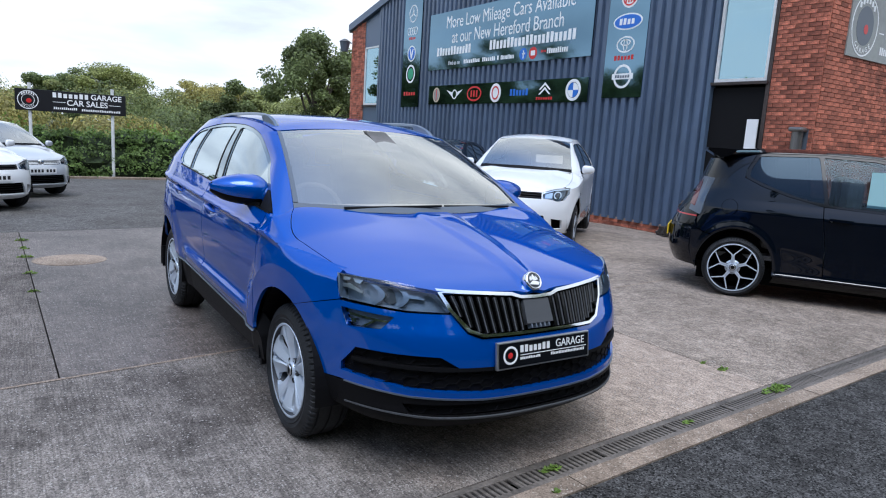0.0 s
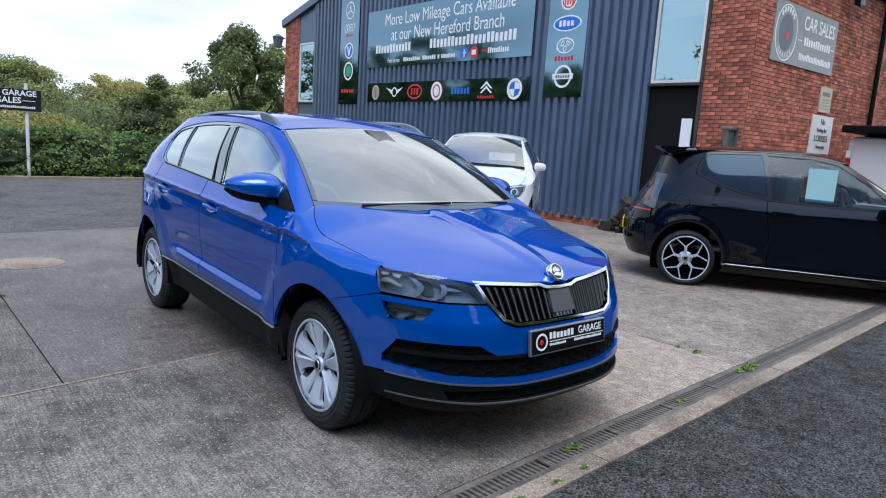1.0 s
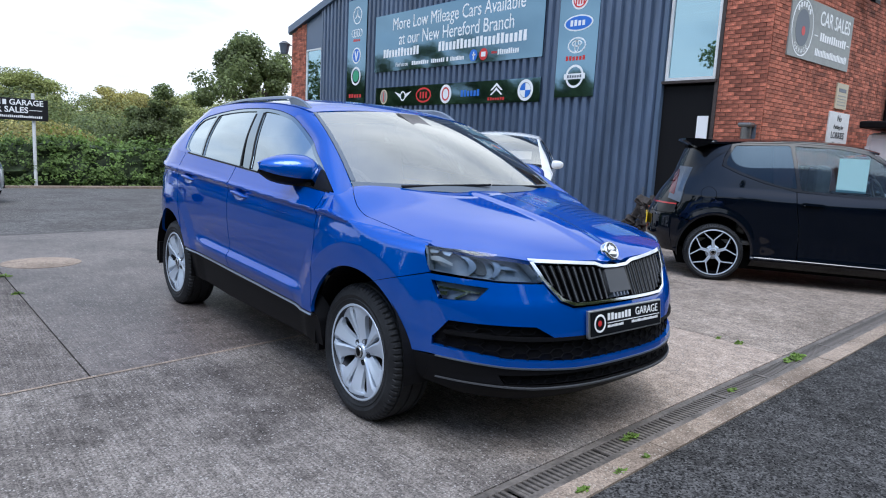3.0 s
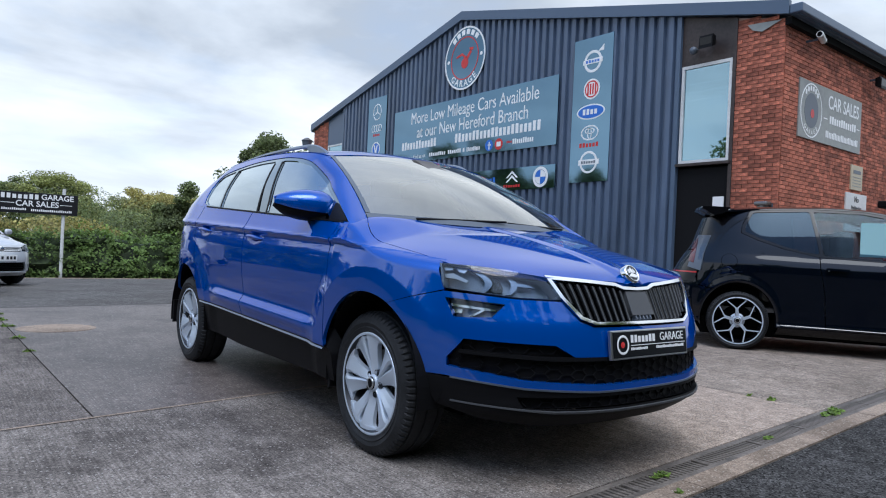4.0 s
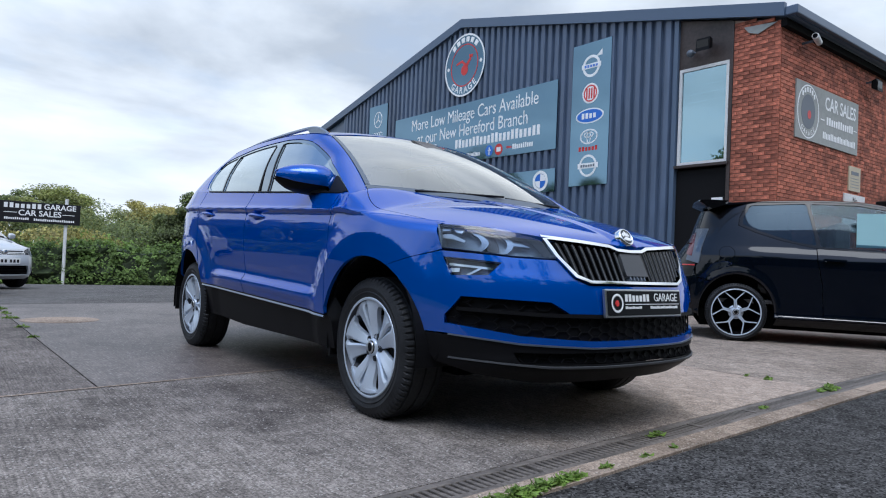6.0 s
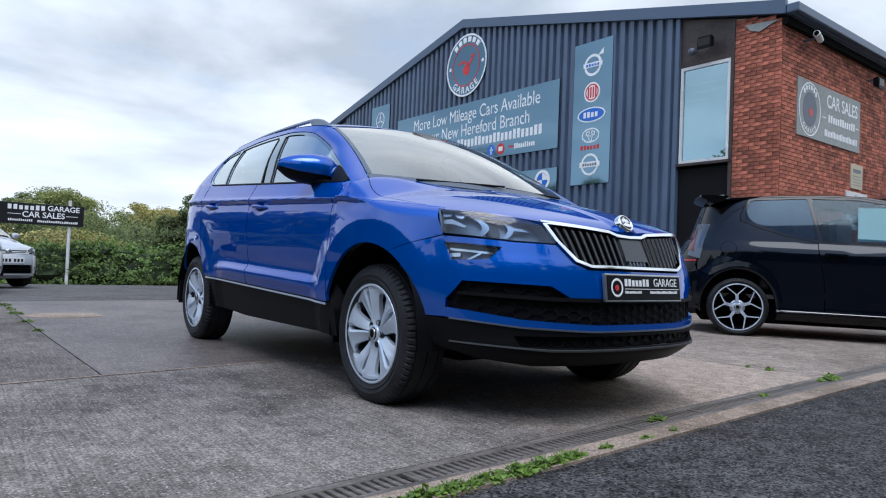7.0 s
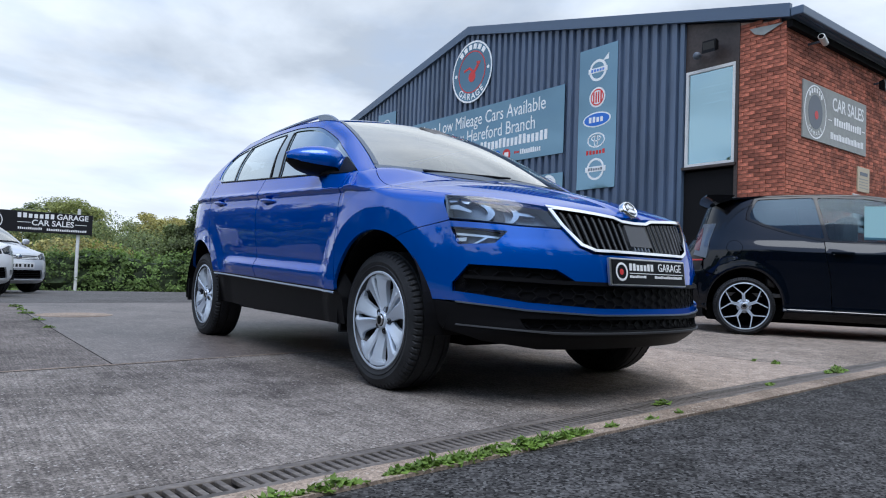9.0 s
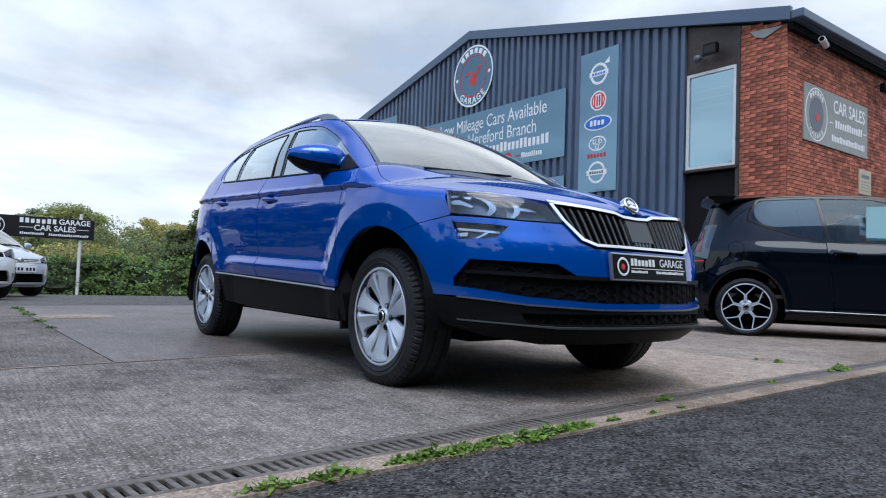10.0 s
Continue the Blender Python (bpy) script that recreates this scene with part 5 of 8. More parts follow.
    for pts in ([(-0.030, -0.016), (0.020, -0.022), (0.028, -0.010), (0.010, -0.004), (-0.006, 0.000)], [(-0.006, 0.004), (0.014, 0.000), (0.010, 0.012), (0.000, 0.030), (-0.010, 0.014)], [(-0.020, 0.000), (-0.010, 0.003), (-0.014, 0.022), (-0.024, 0.010)], [(0.016, 0.002), (0.024, 0.004), (0.020, 0.016), (0.012, 0.022)]):
        prism(pts, "z", 0.012, 0.016, bm)
    bm.transform(em)
    part("emblem_shape", bm, M_WHITE, car)

    # lamps: housing, inner reflectors, lens
    for sg in (-1, 1):
        def flip(c):
            return mirrored(c) if sg > 0 else c
        lamp = join("headlamp", [flip(lay(S.fore, LAMP, step=0.03, depth=0.0, lift=-0.06)), flip(lay(S.fore, LAMP, [[(LAMP_x * 0.985 - 0.008, LAMP_z * 0.985 + 0.0125) for LAMP_x, LAMP_z in LAMP]], step=0.03, depth=0.06, lift=-0.003))], M_LAMPBACK, car, "clear headlamp with a dark inner housing")
        join("lens", [flip(lay(S.fore, LAMP, step=0.03, depth=0.004, lift=0.002))], M_LENS, lamp, "clear lamp lens")
        join("lamp_rim", [flip(lay(S.fore, LAMP[:4] + [(-0.488, 0.848), (-0.60, 0.868), (-0.70, 0.879), (-0.797, 0.885)], step=0.03, depth=0.01, lift=-0.006))], M_GLOSSBLACK, lamp)
        # faceted bright shards by the outer end, two crescents and a dark smooth inner end
        for q in ([(-0.793, 0.884), (-0.765, 0.884), (-0.772, 0.872), (-0.792, 0.868)], [(-0.760, 0.882), (-0.728, 0.880), (-0.742, 0.862), (-0.756, 0.866)], [(-0.800, 0.852), (-0.772, 0.858), (-0.738, 0.832), (-0.742, 0.822), (-0.772, 0.836), (-0.802, 0.838)]):
            join("reflector", [flip(lay(S.fore, q, step=0.02, depth=0.012, lift=-0.022))], M_SATIN, lamp, "bright faceted reflector")
        for x0 in (-0.716, -0.628):
            out = [(x0 - 0.004 + 0.030 * math.sin(math.pi * i / 8), 0.878 - 0.092 * i / 8) for i in range(9)]
            inn = [(x0 + 0.016 + 0.034 * math.sin(math.pi * i / 8), 0.876 - 0.088 * i / 8) for i in range(8, -1, -1)]
            join("lamp_crescent", [flip(lay(S.fore, [(-0.0 + a if a < -0.44 else a, b) for a, b in (inn + out)], step=0.02, depth=0.02, lift=-0.03))], M_LAMPMETAL, lamp, "dull silver crescent ring")
        join("lamp_bar", [flip(lay(S.fore, [(-0.60, 0.838), (-0.545, 0.834), (-0.515, 0.820), (-0.60, 0.824)], step=0.02, depth=0.02, lift=-0.03))], M_LAMPMETAL, lamp)
        join("lamp_cup", [flip(lay(S.fore, rounded([(-0.69, 0.872), (-0.635, 0.868), (-0.630, 0.795), (-0.685, 0.798)], 0.03), step=0.02, depth=0.01, lift=-0.05))], M_SENSOR, lamp)
        fog = join("fog_lamp", [flip(lay(S.fore, FOG, step=0.02, depth=0.0, lift=-0.045))], M_LAMPBACK, car, "wedge-shaped lower lamp")
        join("fog_reflector", [flip(lay(S.fore, [(-0.79, 0.735), (-0.67, 0.724), (-0.675, 0.716), (-0.79, 0.725)], step=0.02, depth=0.02, lift=-0.025)), flip(lay(S.fore, [(-0.752, 0.690), (-0.742, 0.690), (-0.705, 0.718), (-0.716, 0.718)], step=0.02, depth=0.02, lift=-0.02)), flip(lay(S.fore, [(-0.79, 0.712), (-0.765, 0.716), (-0.768, 0.700), (-0.787, 0.698)], step=0.02, depth=0.02, lift=-0.022))], M_CHROME, fog)
        join("lens", [flip(lay(S.fore, FOG, step=0.02, depth=0.004, lift=0.001))], M_LENS, fog)
        tail = join("tail_lamp", [flip(lay(S.side, [(3.04, 1.075), (3.37, 1.06), (3.39, 0.90), (3.22, 0.95)], step=0.03, depth=0.01, lift=0.006, sign=-1))], M_REDLENS, car, "red tail lamp")

    # dealer plate
    pm = pose(0, -0.864, 0.592, -7, 0, 0)
    bm = box(-0.268, 0.268, 0.0, 0.018, -0.060, 0.060, 0.004)
    plate = part("number_plate", bm, M_SATIN, car, "black dealer plate in a silver frame", m=pm)
    part("plate_face", box(-0.258, 0.258, -0.003, 0.002, -0.052, 0.052), M_PLATE, plate)
    v, f = lathe([(0.030, -0.002), (0.036, -0.004), (0.040, -0.002)], 28)
    part("plate_ring", mesh_of("plate_ring", [(y - 0.20, w - 0.004, z) for w, y, z in v], f, M_WHITE, True), None, plate)
    v, f = lathe([(0.0, -0.002), (0.013, -0.001)], 20)
    part("plate_dot", mesh_of("plate_dot", [(y - 0.20, w - 0.004, z) for w, y, z in v], f, M_RED), None, plate)
    letter_bars(plate, -0.145, 0.030, 0.007, 0.038, 7, M_WHITE, -0.0032, 0.0018)
    words("GARAGE", 0.050, M_WHITE, plate, Matrix.Translation((0.145, -0.004, 0.023)), extrude=0.001, squash=0.90)
    part("text_bar", box(-0.145, 0.245, -0.005, -0.002, -0.006, -0.003), M_WHITE, plate)
    letter_bars(plate, -0.145, -0.03, -0.024, -0.013, 12, M_WHITE, -0.0032, 0.0018)
    letter_bars(plate, 0.03, 0.235, -0.024, -0.012, 22, M_WHITE, -0.0032, 0.0018)

    # mirrors: a wedge-shaped shell, blue above and black below
    m_top = pchip([(0.765, 1.170), (0.80, 1.216), (0.84, 1.229), (0.89, 1.229), (0.96, 1.219), (1.02, 1.200), (1.062, 1.178)])
    m_mid = pchip([(0.765, 1.135), (0.823, 1.104), (0.90, 1.110), (0.96, 1.119), (1.062, 1.146)])
    m_low = pchip([(0.765, 1.070), (0.82, 1.062), (0.90, 1.066), (0.99, 1.085), (1.03, 1.108), (1.062, 1.134)])
    m_deep = pchip([(0.765, 0.10), (0.80, 0.135), (0.86, 0.150), (0.94, 0.130), (1.01, 0.090), (1.045, 0.055), (1.062, 0.022)])

    def shell(sg, lo, hi, inset):
        xs, angles = np.linspace(0.766, 1.062, 26), np.linspace(0, 1, 15)
        grid = []
        for x in xs:
            t, w, l, d = (float(c(x)) for c in (m_top, m_mid, m_low, m_deep))
            back = 0.665 + 0.10 * (x - 0.77)
            zf = w + 0.30 * (t - w)
            row = []
            for q in angles:
                k = lo + (hi - lo) * q
                if k <= 1:
                    a = math.pi / 2 * (1 - k)
                    z, y = zf + (t - zf) * math.sin(a) ** 0.85, back - d * math.cos(a) ** 0.8
                else:
                    a = math.pi / 2 * (k - 1)
                    z, y = zf + (l - zf) * math.sin(a) ** 0.9, back - (d - inset) * math.cos(a) ** 0.55
                row.append((sg * x, y + inset * 0.5, z))
            grid.append(row)
        p = np.array(grid)
        v, f, n = grid_patch(p, sg)
        mid = np.array([sg * 0.9, 0.66, 1.15])
        if ((v - mid) * n).sum() < 0:
            f, n = [q[::-1] for q in f], -n
        return v, f, n
    for sg in (-1, 1):
        mir = join("door_mirror", [shell(sg, 0.0, 1.27, 0.0)], blue, car, "blue door mirror with a black underside")
        join("mirror_base", [shell(sg, 1.255, 2.0, 0.006)], M_PLASTIC, mir, "black mirror base")
        part("mirror_arm", prism([(sg * 0.72, 0.40), (sg * 0.80, 0.50), (sg * 0.90, 0.58), (sg * 0.90, 0.66), (sg * 0.80, 0.62), (sg * 0.72, 0.52)], "z", 1.068, 1.088), M_PLASTIC, mir)
        sail = lay(S.side, [(0.275, 1.062), (0.46, 1.072), (0.485, 1.155), (0.47, 1.160), (0.39, 1.120), (0.30, 1.076)], step=0.04, depth=0.012, lift=0.004, sign=-1)
        join("mirror_sail", [mirrored(sail) if sg > 0 else sail], M_PLASTIC, mir)
        part("mirror_back", prism([(sg * x, float(m_top(x)) - 0.002) for x in np.linspace(0.768, 1.06, 14)] + [(sg * x, float(m_low(x)) + 0.002) for x in np.linspace(1.06, 0.768, 14)], "y", 0.668, 0.676), M_PLASTIC, mir)
        part("mirror_glass", prism([(sg * x, float(m_top(x)) - 0.016) for x in np.linspace(0.79, 1.03, 10)] + [(sg * x, float(m_low(x)) + 0.018) for x in np.linspace(1.03, 0.79, 10)], "y", 0.678, 0.681), M_CHROME, mir)

    # roof rails
    rail_z = pchip([(1.07, 1.498), (1.11, 1.520), (1.17, 1.544), (1.25, 1.563), (1.35, 1.573), (1.6, 1.577), (2.0, 1.573), (2.3, 1.557), (2.5, 1.537), (2.6, 1.517)])
    for sg in (-1, 1):
        bm = bmesh.new()
        rows = []
        for t in np.linspace(0, 1, 36):
            y = 1.07 + 1.53 * t
            zz = float(rail_z(y))
            low = 0.017 if 1.31 < y < 2.34 else max(0.017, zz - float(S.edge(y)) + 0.004)
            rows.append([bm.verts.new((sg * (0.560 + dx), y, zz + dz)) for dx, dz in ((-0.016, -low), (-0.013, -0.004), (0.0, 0.002), (0.013, -0.004), (0.018, -low))])
        for a, b in zip(rows, rows[1:]):
            for i in range(5):
                bm.faces.new((a[i], a[(i + 1) % 5], b[(i + 1) % 5], b[i]))
        bm.faces.new(rows[0])
        bm.faces.new(rows[-1])
        bmesh.ops.recalc_face_normals(bm, faces=bm.faces)
        part("roof_rail", bm, M_LAMPMETAL, car, "dull satin roof rail")

    # back of the car
    hatch = [(-0.74, 0.62), (0.74, 0.62), (0.74, 1.10), (-0.74, 1.10)]
    join("tailgate", [lay(S.aft, hatch, step=0.06, depth=0.02, sign=-1)], blue, car)
    join("rear_glass", [grid_patch([[np.array([s * (0.70 - 0.14 * t), 3.36 - 0.24 * t - 0.04 * s * s, 1.10 + 0.30 * t]) for s in np.linspace(-1, 1, 11)] for t in np.linspace(0, 1, 7)], 1)], M_SIDEGLASS, car)
    join("rear_bumper", [lay(S.aft, [(-0.80, 0.30), (0.80, 0.30), (0.80, 0.61), (-0.80, 0.61)], step=0.06, depth=0.03, sign=-1)], blue, car)

    # wheels, liners, mud flaps, floor
    for sg in (-1, 1):
        wheel(car, sg * 0.757, 0.010, 0.328, 0.325, 0.222, 0.215, "twin", sg > 0, turn=0, spin=3)
        wheel(car, sg * 0.757, 2.638, 0.328, 0.325, 0.222, 0.215, "twin", sg > 0, spin=40)
        liner(car, *FA[:2], FA[2] + 0.006, FA[3] + 0.006, 0.52, 0.885, sg)
        liner(car, *RA[:2], RA[2] + 0.006, RA[3] + 0.006, 0.52, 0.885, sg)
        for y, z in ((0.345, 0.25), (2.985, 0.27)):
            part("mud_flap", prism([(y, z), (y + 0.02, z - 0.01), (y + 0.02, 0.44), (y - 0.01, 0.44)], "x", sg * 0.70, sg * 0.875), M_PLASTIC, car)
    # near-black boxes fill the shaded underside and the space behind the grille
    part("underbody", box(-0.62, 0.62, -0.36, 3.2, 0.24, 0.32), M_RECESS, car)
    part("engine_bay", box(-0.50, 0.50, -0.60, 0.30, 0.30, 0.78), M_RECESS, car)

    # cabin
    part("cabin_floor", box(-0.80, 0.80, 0.30, 3.2, 0.42, 0.46), M_SEAT, car)
    dash = bmesh.new()
    prism([(0.17, 1.05), (0.52, 1.075), (0.78, 1.05), (0.86, 0.95), (0.80, 0.60), (0.30, 0.60)], "x", -0.42, 0.42, dash)
    for sg in (-1, 1):
        prism([(0.36, 1.05), (0.52, 1.075), (0.78, 1.05), (0.86, 0.95), (0.80, 0.60), (0.40, 0.60)], "x", sg * 0.42, sg * 0.74, dash)
    part("dashboard", dash, M_INTERIOR, car, "grey dashboard")
    for sg in (-1, 1):
        part("door_card", box(sg * 0.79, sg * 0.83, 0.45, 2.6, 0.46, 1.03), M_SEAT, car)
    for x in (-0.36, 0.36):
        part("front_seat", box(x - 0.25, x + 0.25, 1.15, 1.70, 0.48, 0.74, 0.06), M_SEAT, car)
        bm = box(x - 0.245, x + 0.245, -0.08, 0.08, 0.0, 0.66, 0.06)
        bm.transform(Matrix.Translation((0, 1.66, 0.68)) @ Matrix.Rotation(radians(-14), 4, "X"))
        part("seat_back", bm, M_SEAT, car)
        bm = box(x - 0.13, x + 0.13, 1.80, 1.89, 1.30, 1.46, 0.035)
        part("head_rest", bm, M_SEAT, car)
    part("rear_seat", box(-0.66, 0.66, 2.45, 2.62, 0.6, 1.18, 0.05), M_SEAT, car)
    for x in (-0.42, 0.0, 0.42):
        part("head_rest", box(x - 0.12, x + 0.12, 2.52, 2.60, 1.20, 1.34, 0.03), M_SEAT, car)
    sw = bmesh.new()
    v, f = [], []
    for i in range(40):
        a = 2 * math.pi * i / 40
        for j in range(8):
            b = 2 * math.pi * j / 8
            r = 0.185 + 0.016 * math.cos(b)
            v.append((r * math.cos(a), 0.016 * math.sin(b), r * math.sin(a)))
    f = [(i * 8 + j, i * 8 + (j + 1) % 8, ((i + 1) % 40) * 8 + (j + 1) % 8, ((i + 1) % 40) * 8 + j) for i in range(40) for j in range(8)]
    sw.free()
    st = part("steering_wheel", mesh_of("steering_wheel", v, f, M_SEAT, True), None, car, m=pose(-0.36, 0.93, 0.98, -24, 0, 0))
    part("steering_boss", box(-0.07, 0.07, -0.03, 0.02, -0.06, 0.06, 0.02), M_SEAT, st)
    for x0, x1 in ((-0.18, -0.06), (0.06, 0.18)):
        part("steering_spoke", box(x0, x1, -0.008, 0.008, -0.02, 0.02), M_SEAT, st)
    part("roof_lining", box(-0.55, 0.55, 1.05, 2.9, 1.475, 1.485), M_INTERIOR, car)
    mr = part("cabin_mirror", box(-0.12, 0.12, 0.80, 0.83, 1.385, 1.45, 0.012), M_SEAT, car)
    part("sensor_cover", prism([(0.60, 1.385), (0.86, 1.50), (0.92, 1.50), (0.80, 1.40)], "x", -0.07, 0.07), M_SEAT, car)
    # wipers
    for p, q in (((-0.50, 0.20, 1.094), (0.06, 0.135, 1.112)), ((0.10, 0.165, 1.105), (0.60, 0.215, 1.10))):
        w = part("wiper", rod(p, q, 0.009, 0.006, 8), M_PLASTIC, car)
    return car


blue_suv()


# signs on the gable: glossy black boards, set proud of the ribs
FACE = WX - 0.045


def wall_board(name, label, y0, y1, z0, z1, material):
    """A board on the gable wall, with its origin at the middle of its face; x runs along the wall as one reads it."""
    m = Matrix.Translation((FACE - 0.02, (y0 + y1) / 2, (z0 + z1) / 2)) @ Matrix.Rotation(-math.pi / 2, 4, "Z")
    b = thing(name, label, "sign", m)
    w, h = y1 - y0, z1 - z0
    part("board", box(-w / 2, w / 2, 0.0, 0.03, -h / 2, h / 2, 0.003), material, b)
    return b


def flat_ring(parent, x, z, rx, rz, t, material, name="mark", d=0.004):
    n = 32
    o = [(x + rx * math.cos(2 * math.pi * i / n), z + rz * math.sin(2 * math.pi * i / n)) for i in range(n)]
    q = [(x + (rx - t) * math.cos(2 * math.pi * i / n), z + (rz - t) * math.sin(2 * math.pi * i / n)) for i in range(n)]
    return part(name, ring(o, "y", -d, 0.0, q), material, parent)


def flat_disc(parent, x, z, rx, rz, material, name="mark", d=0.003):
    n = 32
    return part(name, prism([(x + rx * math.cos(2 * math.pi * i / n), z + rz * math.sin(2 * math.pi * i / n)) for i in range(n)], "y", -d, 0.0), material, parent)


def flat_bar(parent, x0, x1, z0, z1, material, name="text_bar", d=0.004):
    return part(name, box(x0, x1, -d, 0.0, z0, z1), material, parent)


def flat_poly(parent, pts, material, name="mark", d=0.004):
    return part(name, prism(pts, "y", -d, 0.0), material, parent)


main = wall_board("main_sign", "large glossy black sign board with white lettering on the cladding", 8.25, 15.22, 3.52, 5.18, M_SIGN)
words("More Low Mileage Cars Available", 0.50, M_WHITE, main, Matrix.Translation((0.15, -0.003, 0.50)), squash=0.80, bold=0.0)
words("at our New Hereford Branch", 0.50, M_WHITE, main, Matrix.Translation((0.15, -0.003, 0.06)), squash=0.80, bold=0.0)
letter_bars(main, -3.0, -1.2, -0.42, -0.18, 12, M_WHITE)
letter_bars(main, -0.35, 3.0, -0.42, -0.17, 22, M_WHITE)
words("Find us on", 0.17, M_WHITE, main, Matrix.Translation((-2.05, -0.003, -0.66)), squash=0.85)
for a, b, k in ((-1.55, -0.75, 9), (-0.65, -0.05, 7), (0.02, 0.12, 1), (0.18, 0.75, 10)):
    letter_bars(main, a, b, -0.71, -0.60, k, M_WHITE)
flat_disc(main, 1.10, -0.63, 0.15, 0.15, M_BLUE)
flat_bar(main, 1.09, 1.13, -0.74, -0.54, M_WHITE, "mark", 0.006)
flat_bar(main, 1.06, 1.18, -0.64, -0.60, M_WHITE, "mark", 0.006)
flat_disc(main, 1.48, -0.63, 0.15, 0.15, M_RED)
flat_bar(main, 1.40, 1.56, -0.69, -0.57, M_WHITE, "mark", 0.006)
letter_bars(main, 1.78, 1.98, -0.64, -0.58, 4, M_RED)
letter_bars(main, 2.0, 2.75, -0.68, -0.55, 10, M_WHITE)

banner = wall_board("logo_banner", "long glossy black banner board with a row of maker emblems", 8.24, 15.10, 2.50, 3.06, M_SIGN)
for i, kind in enumerate(("disc", "wing", "oval", "white", "bar", "chev", "quad")):
    x = -2.98 + 0.99 * i
    if kind == "disc":
        flat_ring(banner, x, 0, 0.19, 0.22, 0.05, M_CREAM)
        flat_disc(banner, x, 0, 0.13, 0.16, M_GREYSIGN)
        flat_bar(banner, x - 0.02, x + 0.02, -0.15, 0.15, M_RED, "mark")
    elif kind == "wing":
        flat_ring(banner, x, 0, 0.13, 0.14, 0.035, M_WHITE)
        for sg in (-1, 1):
            flat_poly(banner, [(x + sg * 0.13, 0.06), (x + sg * 0.42, 0.13), (x + sg * 0.13, -0.06)][::sg], M_WHITE)
    elif kind == "oval":
        flat_ring(banner, x, 0, 0.35, 0.21, 0.05, M_RED)
        for k in (-1, 0, 1):
            flat_bar(banner, x + 0.13 * k - 0.035, x + 0.13 * k + 0.035, -0.09, 0.09, M_RED, "mark")
    elif kind == "white":
        flat_disc(banner, x, 0, 0.24, 0.25, M_WHITE)
        flat_ring(banner, x, 0, 0.16, 0.18, 0.04, M_RED, d=0.007)
    elif kind == "bar":
        letter_bars(banner, x - 0.36, x + 0.40, -0.09, 0.08, 6, M_BLUE)
    elif kind == "chev":
        for dz in (0.0, 0.11):
            flat_poly(banner, [(x - 0.22, -0.08 + dz), (x, 0.10 + dz), (x + 0.22, -0.08 + dz), (x + 0.16, -0.08 + dz), (x, 0.035 + dz), (x - 0.16, -0.08 + dz)], M_WHITE)
        letter_bars(banner, x - 0.30, x + 0.32, -0.21, -0.14, 7, M_RED)
    else:
        flat_ring(banner, x, 0, 0.25, 0.25, 0.07, M_WHITE)
        for k in range(4):
            a0 = k * math.pi / 2
            pts = [(x, 0)] + [(x + 0.17 * math.cos(a0 + j * math.pi / 16), 0.17 * math.sin(a0 + j * math.pi / 16)) for j in range(9)]
            flat_poly(banner, pts, M_BLUE if k % 2 else M_WHITE, d=0.005)

right_sign = wall_board("emblem_sign", "tall glossy black sign with five maker emblems on the cladding", 6.70, 7.80, 2.58, 5.83, M_SIGN)
flat_ring(right_sign, 0, 1.08, 0.25, 0.25, 0.06, M_WHITE)
flat_bar(right_sign, -0.27, 0.27, 1.03, 1.14, M_WHITE, d=0.007)
letter_bars(right_sign, -0.19, 0.21, 1.055, 1.115, 5, M_BLUE, d=0.010)
flat_poly(right_sign, [(0.14, 1.28), (0.30, 1.28), (0.30, 1.42)], M_WHITE)
flat_disc(right_sign, 0, 0.46, 0.23, 0.23, M_WHITE)
flat_ring(right_sign, 0, 0.46, 0.19, 0.19, 0.03, M_RED, d=0.006)
for k in range(4):
    flat_bar(right_sign, -0.12 + 0.07 * k, -0.08 + 0.07 * k, 0.34, 0.58, M_RED, "mark", 0.007)
flat_disc(right_sign, 0, -0.05, 0.40, 0.17, M_WHITE)
flat_disc(right_sign, 0, -0.05, 0.36, 0.14, M_BLUE, d=0.006)
letter_bars(right_sign, -0.22, 0.22, -0.11, 0.02, 4, M_WHITE, d=0.009)
flat_ring(right_sign, 0, -0.52, 0.25, 0.17, 0.03, M_WHITE)
flat_ring(right_sign, 0, -0.48, 0.14, 0.07, 0.025, M_WHITE, d=0.006)
flat_ring(right_sign, 0, -0.54, 0.06, 0.13, 0.02, M_WHITE, d=0.006)
letter_bars(right_sign, -0.28, 0.28, -0.84, -0.74, 6, M_RED)
flat_ring(right_sign, 0, -1.18, 0.25, 0.25, 0.05, M_WHITE)
flat_bar(right_sign, -0.29, 0.29, -1.24, -1.12, M_WHITE, d=0.007)
letter_bars(right_sign, -0.20, 0.22, -1.21, -1.15, 6, M_GREY, d=0.010)

left_sign = wall_board("emblem_sign", "tall glossy black sign with maker emblems near the gable end", 15.74, 16.85, 2.43, 5.85, M_SIGN)
flat_ring(left_sign, 0, 1.22, 0.25, 0.27, 0.03, M_WHITE)
for a in (90, 210, 330):
    flat_poly(left_sign, [(0.03 * math.cos(radians(a + 90)), 1.22 + 0.03 * math.sin(radians(a + 90))), (0.24 * math.cos(radians(a)), 1.22 + 0.25 * math.sin(radians(a))), (0.03 * math.cos(radians(a - 90)), 1.22 + 0.03 * math.sin(radians(a - 90)))][::-1], M_WHITE)
for k in range(4):
    flat_ring(left_sign, -0.21 + 0.14 * k, 0.68, 0.10, 0.12, 0.02, M_WHITE, d=0.004 + 0.001 * k)
letter_bars(left_sign, -0.2, 0.22, 0.42, 0.50, 4, M_RED)
flat_ring(left_sign, 0, -0.02, 0.25, 0.25, 0.04, M_WHITE)
